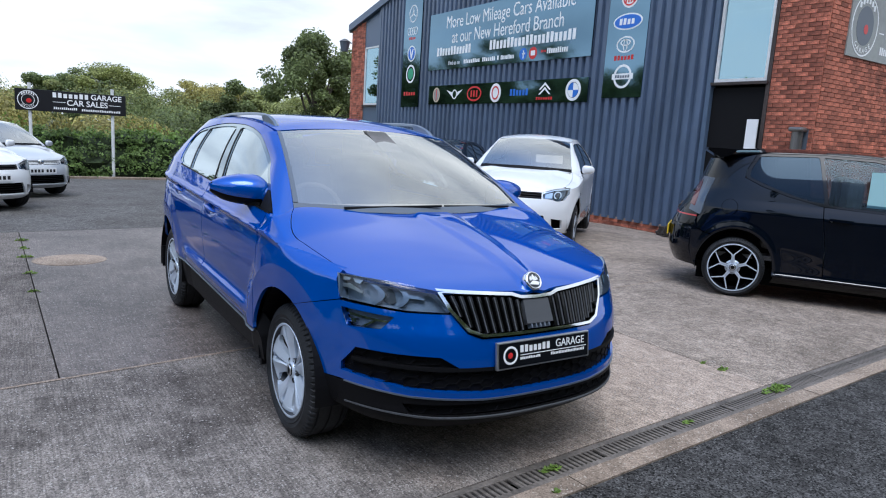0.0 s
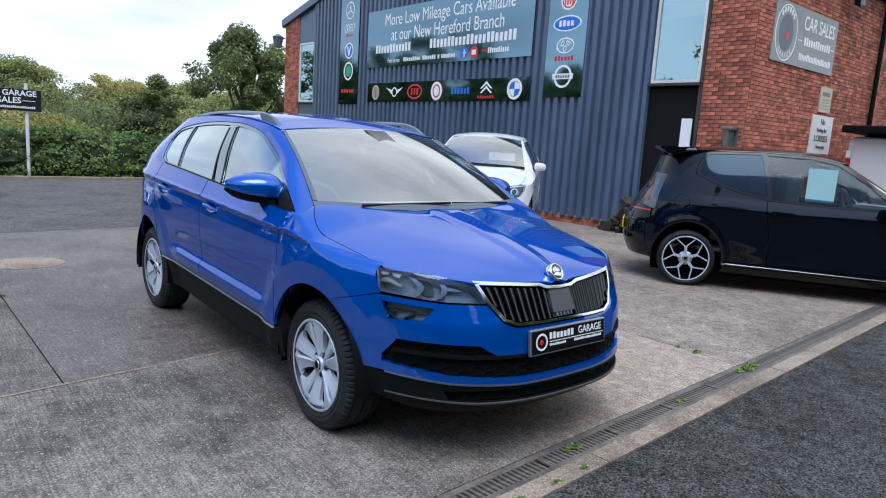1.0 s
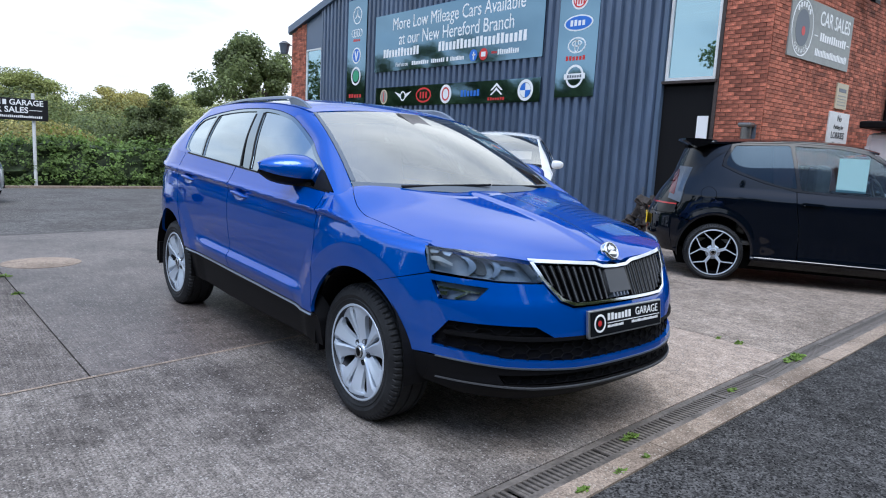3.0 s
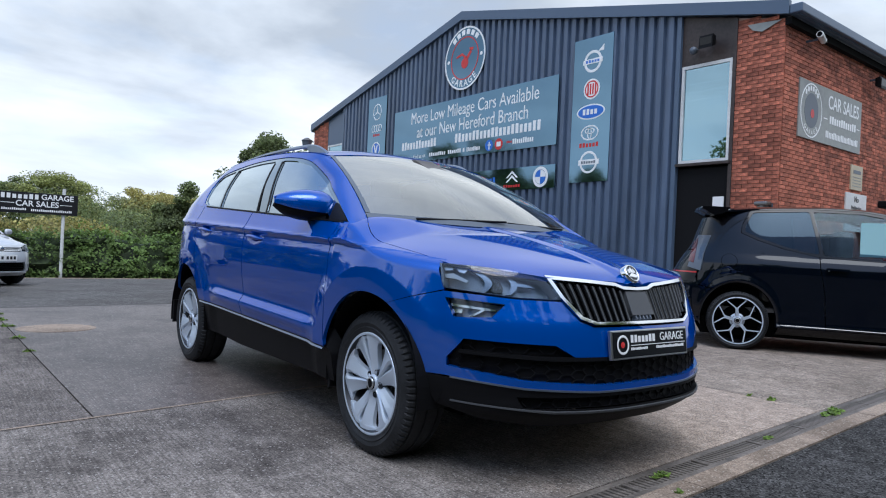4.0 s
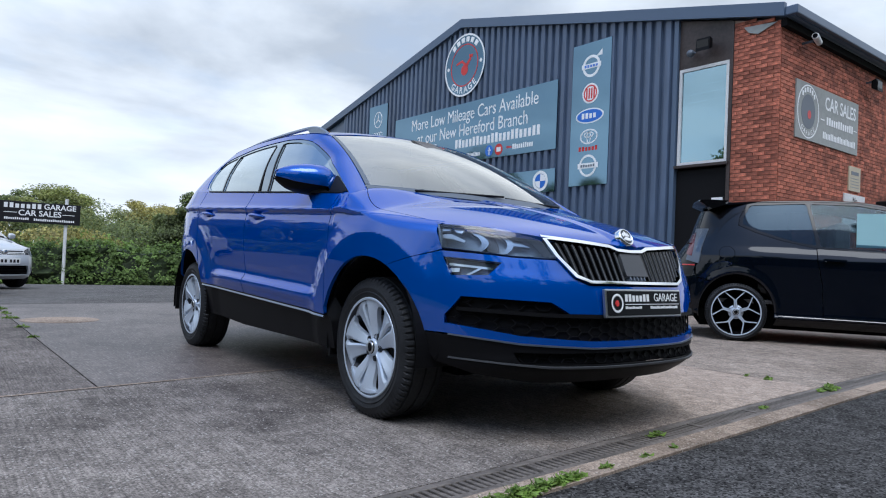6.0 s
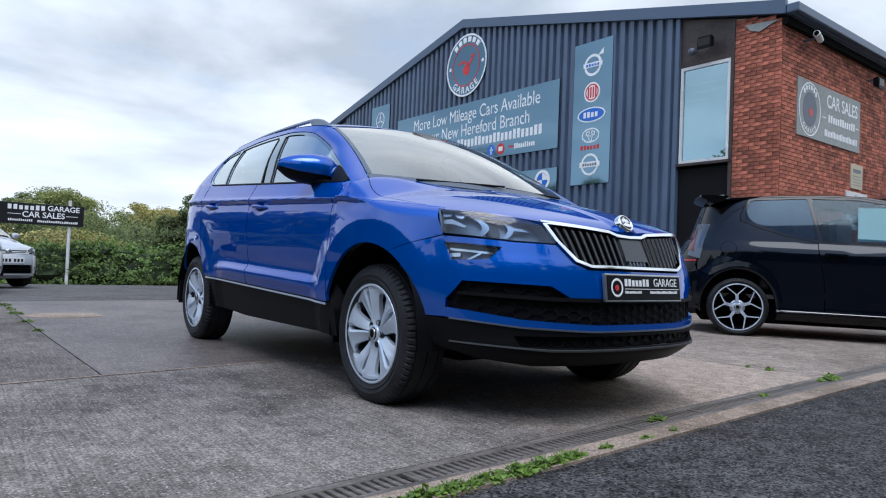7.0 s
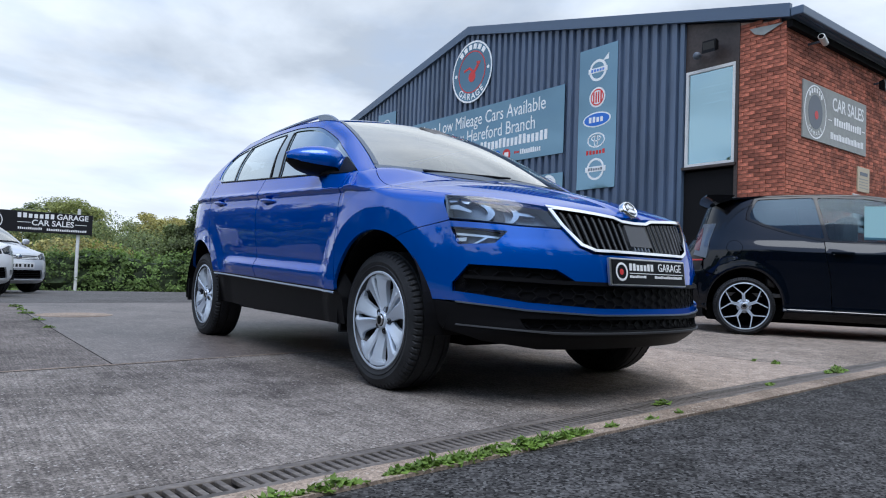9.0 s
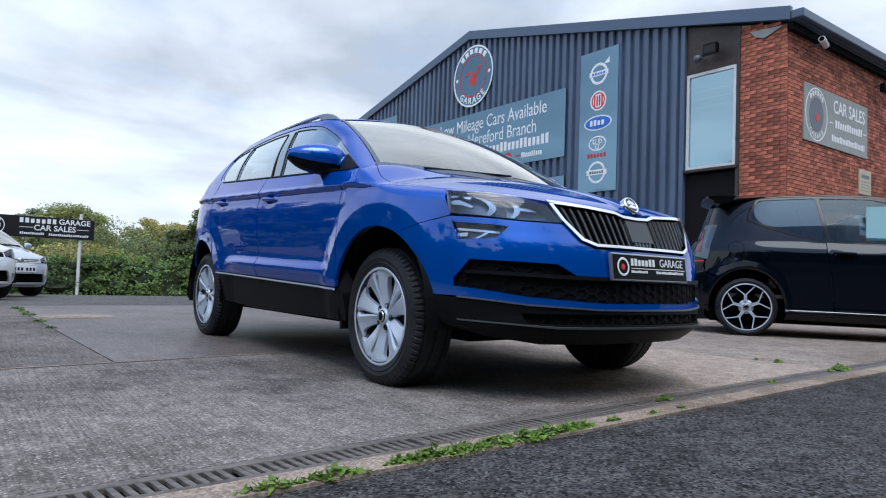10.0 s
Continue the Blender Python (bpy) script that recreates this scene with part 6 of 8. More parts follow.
flat_disc(left_sign, 0, -0.02, 0.20, 0.20, M_BLUE)
flat_poly(left_sign, [(-0.12, 0.12), (-0.06, 0.12), (0, -0.06), (0.06, 0.12), (0.12, 0.12), (0.03, -0.18), (-0.03, -0.18)][::-1], M_WHITE, d=0.006)
flat_ring(left_sign, 0, -0.66, 0.28, 0.29, 0.06, M_WHITE)
flat_disc(left_sign, 0, -0.66, 0.17, 0.18, M_GREEN)
letter_bars(left_sign, -0.38, 0.40, -1.34, -1.22, 5, M_RED)

badge = thing("round_sign", "round black and white garage sign with a red emblem", "sign", Matrix.Translation((FACE - 0.03, 11.82, 6.26)) @ Matrix.Rotation(-math.pi / 2, 4, "Z"))
n = 48
part("board", prism([(0.88 * math.cos(2 * math.pi * i / n), 0.88 * math.sin(2 * math.pi * i / n)) for i in range(n)], "y", 0.0, 0.03), M_SIGN, badge)
flat_ring(badge, 0, 0, 0.88, 0.88, 0.05, M_WHITE)
flat_ring(badge, 0, 0, 0.60, 0.60, 0.03, M_RED)


def arc_word(parent, text, radius, size, mid, material, lower=False, step=None, lift=-0.004):
    """Letters set one by one along a circle."""
    k = len(text)
    for i, ch in enumerate(text):
        a = mid + (step or 15) * (i - (k - 1) / 2) * (1 if lower else -1)
        m = Matrix.Translation((radius * math.cos(radians(a)), lift, radius * math.sin(radians(a)))) @ Matrix.Rotation(radians(-(a - 90) if not lower else -(a + 90)), 4, "Y")
        words(ch, size, material, parent, m, bold=0.004)


arc_word(badge, "GARAGE", 0.71, 0.25, 270, M_WHITE, True, 16)
for i in range(6):
    a0, a1 = 42 + 16.5 * i, 42 + 16.5 * i + 11
    pts = [(r * math.cos(radians(a)), r * math.sin(radians(a))) for r, a in ((0.65, a0), (0.79, a0), (0.80, (a0 + a1) / 2), (0.79, a1), (0.65, a1), (0.655, (a0 + a1) / 2))]
    flat_poly(badge, pts, M_WHITE, "text_bar")
for sg in (-1, 1):
    flat_disc(badge, sg * 0.71, 0.0, 0.05, 0.05, M_WHITE)
flat_disc(badge, 0.02, -0.14, 0.15, 0.15, M_RED)
for pts in ([(-0.35, 0.10), (-0.10, 0.16), (0.12, 0.0), (0.10, -0.06), (-0.12, 0.09), (-0.35, 0.04)], [(0.08, 0.02), (0.26, 0.20), (0.30, 0.12), (0.14, -0.06)], [(0.20, 0.26), (0.38, 0.24), (0.34, 0.16), (0.22, 0.18)]):
    flat_poly(badge, pts[::-1], M_RED)

# windows and dark panels in the gable
window_1 = thing("window_1", "tall white-framed fixed window reflecting sky", "window", kind="structure")


def wall_window(parent, y0, y1, z0, z1):
    o = [(y0, z0), (y1, z0), (y1, z1), (y0, z1)]
    i = [(y0 + 0.06, z0 + 0.06), (y1 - 0.06, z0 + 0.06), (y1 - 0.06, z1 - 0.06), (y0 + 0.06, z1 - 0.06)]
    part("window_frame", ring(o, "x", WX + 0.0, WX + 0.07, i), M_WHITEPAINT, parent, "white window frame")
    part("window_sill", box(WX - 0.05, WX + 0.07, y0 - 0.04, y1 + 0.04, z0 - 0.05, z0), M_BROWNPANEL, parent)
    g = part("pane", box(WX + 0.03, WX + 0.036, y0 + 0.06, y1 - 0.06, z0 + 0.06, z1 - 0.06), M_WIN, parent)
    # thin pale bars just behind the pane
    for k in range(3):
        zz = z1 - 0.35 - 0.16 * k
        part("pale_bar", box(WX + 0.12, WX + 0.13, y0 + 0.07, y1 - 0.07, zz, zz + 0.02), M_WHITEPAINT, parent)


wall_window(window_1, 3.985, 5.035, 2.82, 4.74)
window_2 = thing("window_2", "white-framed window at the far end of the gable", "window", kind="structure")
wall_window(window_2, 18.68, 19.80, 2.52, 4.58)
panels = thing("wall_panels", "dark brown infill panels above and below the windows", "wall", kind="structure")
part("panel", prism([(3.95, 4.705), (5.06, 4.705), (5.06, 5.74), (3.95, 5.47)], "x", WX + 0.02, WX + 0.1), M_BROWNPANEL, panels)
part("panel", box(WX + 0.05, WX + 0.1, 3.95, 5.06, Z0, 2.725), M_DARK, panels)
part("panel", prism([(18.64, 4.585), (19.84, 4.585), (19.84, 5.52), (18.64, 5.8)], "x", WX + 0.02, WX + 0.1), M_TRIM, panels)
part("panel", box(WX + 0.03, WX + 0.1, 18.64, 19.84, Z0, 2.47), M_TRIM, panels)
part("corner_post", box(WX - 0.01, WX + 0.12, 3.915, 3.985, Z0, 5.44), M_BROWNPANEL, panels)
paper = tagged(part("notice", box(WX + 0.03, WX + 0.045, 4.06, 4.28, 1.60, 2.16), M_WHITE), "white paper notice on the dark door panel", "notice")

# side wall signs
def side_board(name, label, x0, x1, z0, z1, material):
    b = thing(name, label, "sign", Matrix.Translation(((x0 + x1) / 2, WY - 0.03, (z0 + z1) / 2)))
    w, h = x1 - x0, z1 - z0
    part("board", box(-w / 2, w / 2, 0.0, 0.028, -h / 2, h / 2, 0.003), material, b)
    return b


sales = side_board("car_sales_sign", "weathered grey sign board with white lettering on brick", 9.78, 12.52, 3.26, 4.32, M_GREYSIGN)
words("CAR SALES", 0.36, M_WHITE, sales, Matrix.Translation((0.52, -0.003, 0.27)), squash=0.82, bold=0.004)
letter_bars(sales, -0.10, 1.14, -0.12, 0.03, 12, M_WHITE)
letter_bars(sales, -0.25, 1.25, -0.40, -0.27, 22, M_WHITE)
flat_bar(sales, -0.36, -0.20, -0.06, -0.04, M_WHITE)
flat_bar(sales, 1.16, 1.30, -0.06, -0.04, M_WHITE)
flat_ring(sales, -0.88, 0, 0.44, 0.50, 0.025, M_WHITE)
flat_disc(sales, -0.88, 0, 0.28, 0.32, M_GREY)
flat_disc(sales, -0.84, -0.05, 0.07, 0.08, M_RED, d=0.006)
for i in range(6):
    for mid, sg in ((90, -1), (270, 1)):
        a = mid + sg * 16 * (i - 2.5)
        x, z = -0.88 + 0.36 * math.cos(radians(a)), 0.41 * math.sin(radians(a))
        if mid == 270:
            words("GARAGE"[i], 0.12, M_WHITE, sales, Matrix.Translation((x, -0.003, z)) @ Matrix.Rotation(radians(-(a + 90)), 4, "Y"))
        else:
            flat_bar(sales, x - 0.03, x + 0.03, z - 0.045, z + 0.045, M_WHITE)
small = side_board("small_notice", "small cream notice board on brick", 12.16, 12.72, 2.52, 3.02, M_CREAM)
flat_bar(small, -0.18, 0.18, 0.08, 0.15, M_GREY)
for k in range(4):
    flat_bar(small, -0.20, 0.20, 0.0 - 0.06 * k, 0.015 - 0.06 * k, M_GREYSIGN)
lorry = side_board("parking_sign", "white no parking sign with black lettering on brick", 11.96, 12.98, 1.68, 2.45, M_WHITEPAINT)
for text, size, z in (("No", 0.17, 0.26), ("Parking for", 0.11, 0.09), ("LORRIES", 0.18, -0.08), ("Overnight", 0.11, -0.25)):
    words(text, size, M_SIGN_MATT, lorry, Matrix.Translation((0, -0.003, z)), bold=0.002)

# fittings on the walls
def cctv(name, label, m):
    c = thing(name, label, "camera", m)
    part("bracket", box(-0.015, 0.015, -0.25, 0.0, -0.02, 0.02, 0.004), M_GREY, c)
    part("housing", rod((0.10, -0.26, -0.02), (-0.16, -0.30, 0.04), 0.055, 0.06, 16), M_WHITEPAINT, c)
    part("lens_ring", rod((-0.16, -0.30, 0.04), (-0.175, -0.303, 0.043), 0.045, 0.04, 16), M_GLOSSBLACK, c)
    return c


cctv("security_camera", "white bullet security camera on the brick wall", Matrix.Translation((10.0, WY, 5.0)))


def floodlight(m, label):
    c = thing("floodlight", label, "lamp", m)
    part("arm", box(-0.02, 0.02, -0.14, 0.0, -0.02, 0.02, 0.004), M_GREY, c)
    bm = prism([(-0.15, 0.0), (-0.15, -0.16), (-0.27, -0.22), (-0.24, 0.03)], "x", -0.14, 0.14)
    part("housing", bm, M_PLASTIC, c)
    part("lens", box(-0.12, 0.12, -0.262, -0.252, -0.19, -0.01), M_GLOSSBLACK, c)
    return c


floodlight(Matrix.Translation((12.95, WY, 4.86)), "black floodlight on the brick wall")
fl = floodlight(Matrix.Translation((WX, 4.40, 5.16)) @ Matrix.Rotation(-math.pi / 2, 4, "Z"), "grey twin floodlight above the window")
dome = thing("dome_camera", "small round dome camera beside the floodlight", "camera", Matrix.Translation((WX, 4.72, 5.02)))
part("arm", rod((0, 0, 0), (-0.10, 0, -0.02), 0.02, 0.02, 12), M_GREY, dome)
bm = bmesh.new()
bmesh.ops.create_uvsphere(bm, u_segments=20, v_segments=12, radius=0.075, matrix=Matrix.Translation((-0.14, 0, -0.04)))
part("dome", bm, M_GREY, dome, smooth=True)
vent = thing("flue_cowl", "dented grey metal flue cowl on the brick pier", "vent", Matrix.Translation((WX, 3.25, 1.85)))
part("pipe", rod((-0.10, 0, -0.25), (-0.10, 0, 0.12), 0.09, 0.09, 20), M_DISC, vent)
part("cap", box(-0.21, -0.004, -0.12, 0.12, 0.10, 0.18, 0.03), M_DISC, vent)
part("back_plate", box(-0.012, 0.0, -0.13, 0.13, -0.25, 0.15), M_GREY, vent)
wl_lamp = thing("wall_lantern", "grey wall lantern at the gable end", "lamp", Matrix.Translation((WX, 21.0, 4.72)))
part("arm", box(-0.28, 0.0, -0.02, 0.02, 0.10, 0.14), M_GREY, wl_lamp)
part("lantern", rod((-0.28, 0, -0.22), (-0.28, 0, 0.14), 0.13, 0.20, 12), M_GREY, wl_lamp)
part("lantern_cap", rod((-0.28, 0, 0.14), (-0.28, 0, 0.24), 0.22, 0.06, 12), M_DISC, wl_lamp)
# plain dark rod, upright against the brick wall
dp = tagged(part("wall_upright", rod((14.9, WY - 0.08, -1.0), (14.9, WY - 0.08, 5.2), 0.05, 0.05, 14), M_PLASTIC), "dark round upright rod on the brick wall", "pipe")
cp = tagged(part("conduit", rod((WX - 0.06, 5.24, -0.25), (WX - 0.06, 5.24, 0.75), 0.025, 0.025, 12), M_GREY), "short grey conduit at the foot of the cladding", "pipe")
flash = tagged(part("loose_flashing", prism([(3.10, 5.22), (3.72, 5.26), (3.62, 5.14), (3.45, 5.08)], "x", WX - 0.03, WX - 0.02), M_GREYSIGN), "bent loose piece of metal flashing on the pier", "flashing")

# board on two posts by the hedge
# far hedge, kerb, bushes and board, scaled about the camera to fit its view
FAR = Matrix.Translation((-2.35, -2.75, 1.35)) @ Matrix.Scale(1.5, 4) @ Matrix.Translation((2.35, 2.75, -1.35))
NEAR_Z = -0.27


def post_sign():
    gz = NEAR_Z
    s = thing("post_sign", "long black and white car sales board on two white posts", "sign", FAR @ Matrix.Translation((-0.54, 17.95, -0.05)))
    part("board", box(-1.31, 1.31, -0.03, 0.0, 1.545, 2.10, 0.004), M_SIGN_MATT, s)
    for x in (-0.98, 0.98):
        part("post", rod((x, 0.05, gz - 0.1), (x, 0.05, 2.26), 0.042, 0.042, 14), M_WHITEPAINT, s, "white painted steel post")
    def put(o):
        o.location.y -= 0.03
        return o
    put(flat_ring(s, -1.02, 1.82, 0.24, 0.24, 0.02, M_WHITE))
    put(flat_ring(s, -1.02, 1.82, 0.15, 0.15, 0.012, M_WHITE))
    put(flat_disc(s, -1.0, 1.80, 0.06, 0.06, M_RED))
    for i in range(6):
        a = 90 - 17 * (i - 2.5)
        put(flat_bar(s, -1.02 + 0.19 * math.cos(radians(a)) - 0.015, -1.02 + 0.19 * math.cos(radians(a)) + 0.015, 1.82 + 0.19 * math.sin(radians(a)) - 0.025, 1.82 + 0.19 * math.sin(radians(a)) + 0.025, M_WHITE))
        a = 270 + 17 * (i - 2.5)
        words("GARAGE"[i], 0.065, M_WHITE, s, Matrix.Translation((-1.02 + 0.19 * math.cos(radians(a)), -0.034, 1.82 + 0.19 * math.sin(radians(a)))) @ Matrix.Rotation(radians(-(a + 90)), 4, "Y"))
    letter_bars(s, -0.46, 0.42, 1.925, 2.055, 7, M_WHITE, -0.03)
    words("GARAGE", 0.20, M_WHITE, s, Matrix.Translation((0.82, -0.034, 1.99)), bold=0.004, squash=0.98)
    words("CAR SALES", 0.21, M_WHITE, s, Matrix.Translation((0.36, -0.034, 1.80)), bold=0.004, squash=0.98)
    put(flat_bar(s, -0.46, -0.16, 1.80, 1.815, M_WHITE))
    put(flat_bar(s, 0.88, 1.17, 1.80, 1.815, M_WHITE))
    letter_bars(s, -0.44, 0.12, 1.62, 1.68, 12, M_WHITE, -0.03)
    letter_bars(s, 0.22, 1.18, 1.61, 1.67, 22, M_WHITE, -0.03)


post_sign()

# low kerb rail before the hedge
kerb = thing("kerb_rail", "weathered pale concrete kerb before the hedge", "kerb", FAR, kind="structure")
for i in range(9):
    x0 = -12 + 2.4 * i
    part("kerb_block", box(x0 + 0.01, x0 + 2.39, 17.62 + 0.02 * x0, 17.74 + 0.02 * x0, NEAR_Z - 0.1, NEAR_Z + 0.085, 0.015), M_EDGE, kerb)

# rubble and old timber at the foot of the cladding
heap = thing("rubble_heap", "small heap of broken bricks and old timber by the wall", "rubble")
rng = random.Random(5)
for i in range(44):
    x, y = 8.75 + rng.random() * 0.35, 4.92 + rng.random() ** 1.6 * 0.75
    s = 0.05 + rng.random() * 0.07
    bm = box(-s, s, -s * 0.6, s * 0.6, -s * 0.4, s * 0.4, 0.008)
    bm.transform(Matrix.Translation((x, y, float(ground_z(x, y)) + 0.03 + rng.random() * 0.75 * max(0.1, 1 - 2.2 * abs(y - 5.0)))) @ Euler((rng.random() * 3, rng.random() * 3, rng.random() * 3)).to_matrix().to_4x4())
    part("rubble_piece", bm, M_OLD_BRICK if i % 11 else M_BRICK, heap)


# greenery
def leaf_mesh(name, centres, normals, size, material, rs, droop=0.5):
    """Many small folded leaves, one per centre."""
    k = len(centres)
    up = rs.normal(size=(k, 3))
    n = normals + rs.normal(size=(k, 3)) * droop
    n /= np.linalg.norm(n, axis=1, keepdims=True)
    u = np.cross(n, up)
    u /= np.maximum(np.linalg.norm(u, axis=1, keepdims=True), 1e-6)
    v = np.cross(n, u)
    s = size * (0.6 + 0.8 * rs.random((k, 1)))
    p0, p2 = centres - u * s, centres + u * s
    fold = n * s * 0.25
    p1, p3 = centres + v * s * 0.62 - fold, centres - v * s * 0.62 - fold
    verts = np.stack([p0, p1, p2, p3], 1).reshape(-1, 3)
    me = bpy.data.meshes.new(name)
    me.vertices.add(4 * k)
    me.vertices.foreach_set("co", verts.ravel())
    me.loops.add(4 * k)
    me.loops.foreach_set("vertex_index", np.arange(4 * k))
    me.polygons.add(k)
    me.polygons.foreach_set("loop_start", np.arange(k) * 4)
    me.polygons.foreach_set("loop_total", np.full(k, 4))
    me.materials.append(material)
    me.update()
    me.validate()
    return me


def lumps(x, y, s=1.0, seed=0.0):
    return np.array([noise.noise((float(a) * s + seed, float(b) * s, seed)) for a, b in zip(np.ravel(x), np.ravel(y))]).reshape(np.shape(x))


def hedge():
    rs = np.random.RandomState(3)
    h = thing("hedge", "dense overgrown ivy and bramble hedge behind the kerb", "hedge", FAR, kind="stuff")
    x0, x1 = -13.0, 9.4
    xs, ts = np.linspace(x0, x1, 90), np.linspace(0, 1, 14)
    def surf(x, t):
        g = NEAR_Z
        top = 0.98 + 0.20 * noise.noise((x * 0.5, 3.1, 0)) + 0.18 * noise.noise((x * 1.7, 9.1, 0)) + 0.08 * noise.noise((x * 5.0, 2.1, 0))
        if t < 0.55:
            q = t / 0.55
            y = 18.16 + 0.02 * x - 0.10 * math.sin(q * math.pi) + 0.26 * noise.noise((x * 1.5, q * 3.5, 7)) + 0.12 * noise.noise((x * 4.1, q * 7, 3)) + 0.18 * q * q
            return np.array([x, y, g + (top - g) * q])
        q = (t - 0.55) / 0.45
        return np.array([x, 18.34 + 0.02 * x + 1.6 * q, top + 0.12 * noise.noise((x * 1.1, q * 3, 2)) - 0.15 * q * q])
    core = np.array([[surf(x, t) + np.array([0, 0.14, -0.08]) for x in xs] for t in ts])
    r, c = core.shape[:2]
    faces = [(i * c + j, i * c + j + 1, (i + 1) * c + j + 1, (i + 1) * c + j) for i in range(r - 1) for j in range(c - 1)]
    part("dark_core", mesh_of("dark_core", core.reshape(-1, 3), faces, M_SHADE_LEAF), None, h)
    # clumps of leaves that hang over one another, the dark core showing as hollows between
    cl = 1500
    px, pt = x0 + (x1 - x0) * rs.random(cl), rs.random(cl) ** 0.9
    mid = np.array([surf(a, b) for a, b in zip(px, pt)]) + rs.normal(size=(cl, 3)) * [0.03, 0.05, 0.03]
    k = 33000
    who = rs.randint(0, cl, k)
    size = 0.5 + 0.9 * rs.random(cl)
    off = rs.normal(size=(k, 3)) * [0.085, 0.035, 0.062] * size[who][:, None]
    off[:, 1] -= 0.05 - 0.25 * np.abs(off[:, 0]) - 0.3 * np.abs(off[:, 2])
    nor = np.where((pt[who] < 0.55)[:, None], [[0, -0.8, 0.6]], [[0, -0.3, 0.9]]) + off * [4, 0, 4]
    part("leaves", leaf_mesh("leaves", mid[who] + off, nor, 0.044, M_LEAF, rs, 0.5), None, h)
    k = 900
    px = x0 + (x1 - x0) * rs.random(k)
    cen = np.array([surf(a, 0.5 + 0.2 * b) for a, b in zip(px, rs.random(k))]) + np.stack([rs.normal(size=k) * 0.05, rs.normal(size=k) * 0.1, rs.random(k) ** 2 * 0.32], 1)
    part("shoots", leaf_mesh("shoots", cen, np.tile([0, -0.5, 0.7], (k, 1)), 0.05, M_WEED, rs, 0.7), None, h)


hedge()


def tree(name, label, x, y, height, spread, material, seed):
    rs = np.random.RandomState(seed)
    near = y > 30 and x > -14
    if near and y > 38:
        height *= 0.87
    leaves, size = (34000, 0.078) if near else (20000, 0.15)
    g = float(ground_z(x, y)) - 0.06
    size_up = Matrix.Identity(4)
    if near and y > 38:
        # trees beyond the hedge, pushed back from the camera and stretched to fit its view
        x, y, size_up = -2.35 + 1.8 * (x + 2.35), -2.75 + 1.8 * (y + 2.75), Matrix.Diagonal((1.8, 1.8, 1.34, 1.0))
    t = thing(name, label, "tree", Matrix.Translation((x, y, g)) @ size_up, group="trees beyond the hedge")
    bm = bmesh.new()
    rod((0, 0, 0), (0.1, 0, height * 0.45), 0.035 * height, 0.02 * height, 10, bm)
    cl = []
    for i in range(9):
        a, e = rs.random() * 2 * math.pi, 0.5 + 0.9 * rs.random()
        base = Vector((0.05, 0, height * (0.22 + 0.25 * rs.random())))
        tip = base + Vector((math.cos(a) * math.cos(e) * spread * 0.8, math.sin(a) * math.cos(e) * spread * 0.8, math.sin(e) * height * 0.45))
        rod(base, tip, 0.012 * height, 0.003 * height, 7, bm)
        cl.append(np.array(tip))
        for _ in range(2):
            tw = tip + Vector(rs.normal(size=3) * spread * 0.28)
            rod(base.lerp(tip, 0.6), tw, 0.005 * height, 0.001 * height, 5, bm)
            cl.append(np.array(tw))
    part("trunk", bm, M_BARK, t)
    for _ in range(34):
        d = rs.normal(size=3)
        d /= np.linalg.norm(d)
        r = (0.55 + 0.45 * rs.random())
        cl.append(np.array([d[0] * spread * r, d[1] * spread * r, height * 0.58 + d[2] * height * 0.40 * r]))
    cl = np.array(cl)
    cl = cl[cl[:, 2] > height * 0.10]
    w = 0.35 + rs.random(len(cl))
    pick = rs.choice(len(cl), leaves, p=w / w.sum())
    rad = spread * (0.15 + 0.20 * rs.random(len(cl)))
    off = rs.normal(size=(leaves, 3))
    off *= (rs.random((leaves, 1)) ** 0.45) / np.maximum(np.linalg.norm(off, axis=1, keepdims=True), 1e-6)
    cen = cl[pick] + off * rad[pick][:, None] * [1, 1, 0.8]
    part("crown", leaf_mesh("crown", cen, off + [0, 0, 0.4], size, material, rs, 0.8), None, t)
    return t


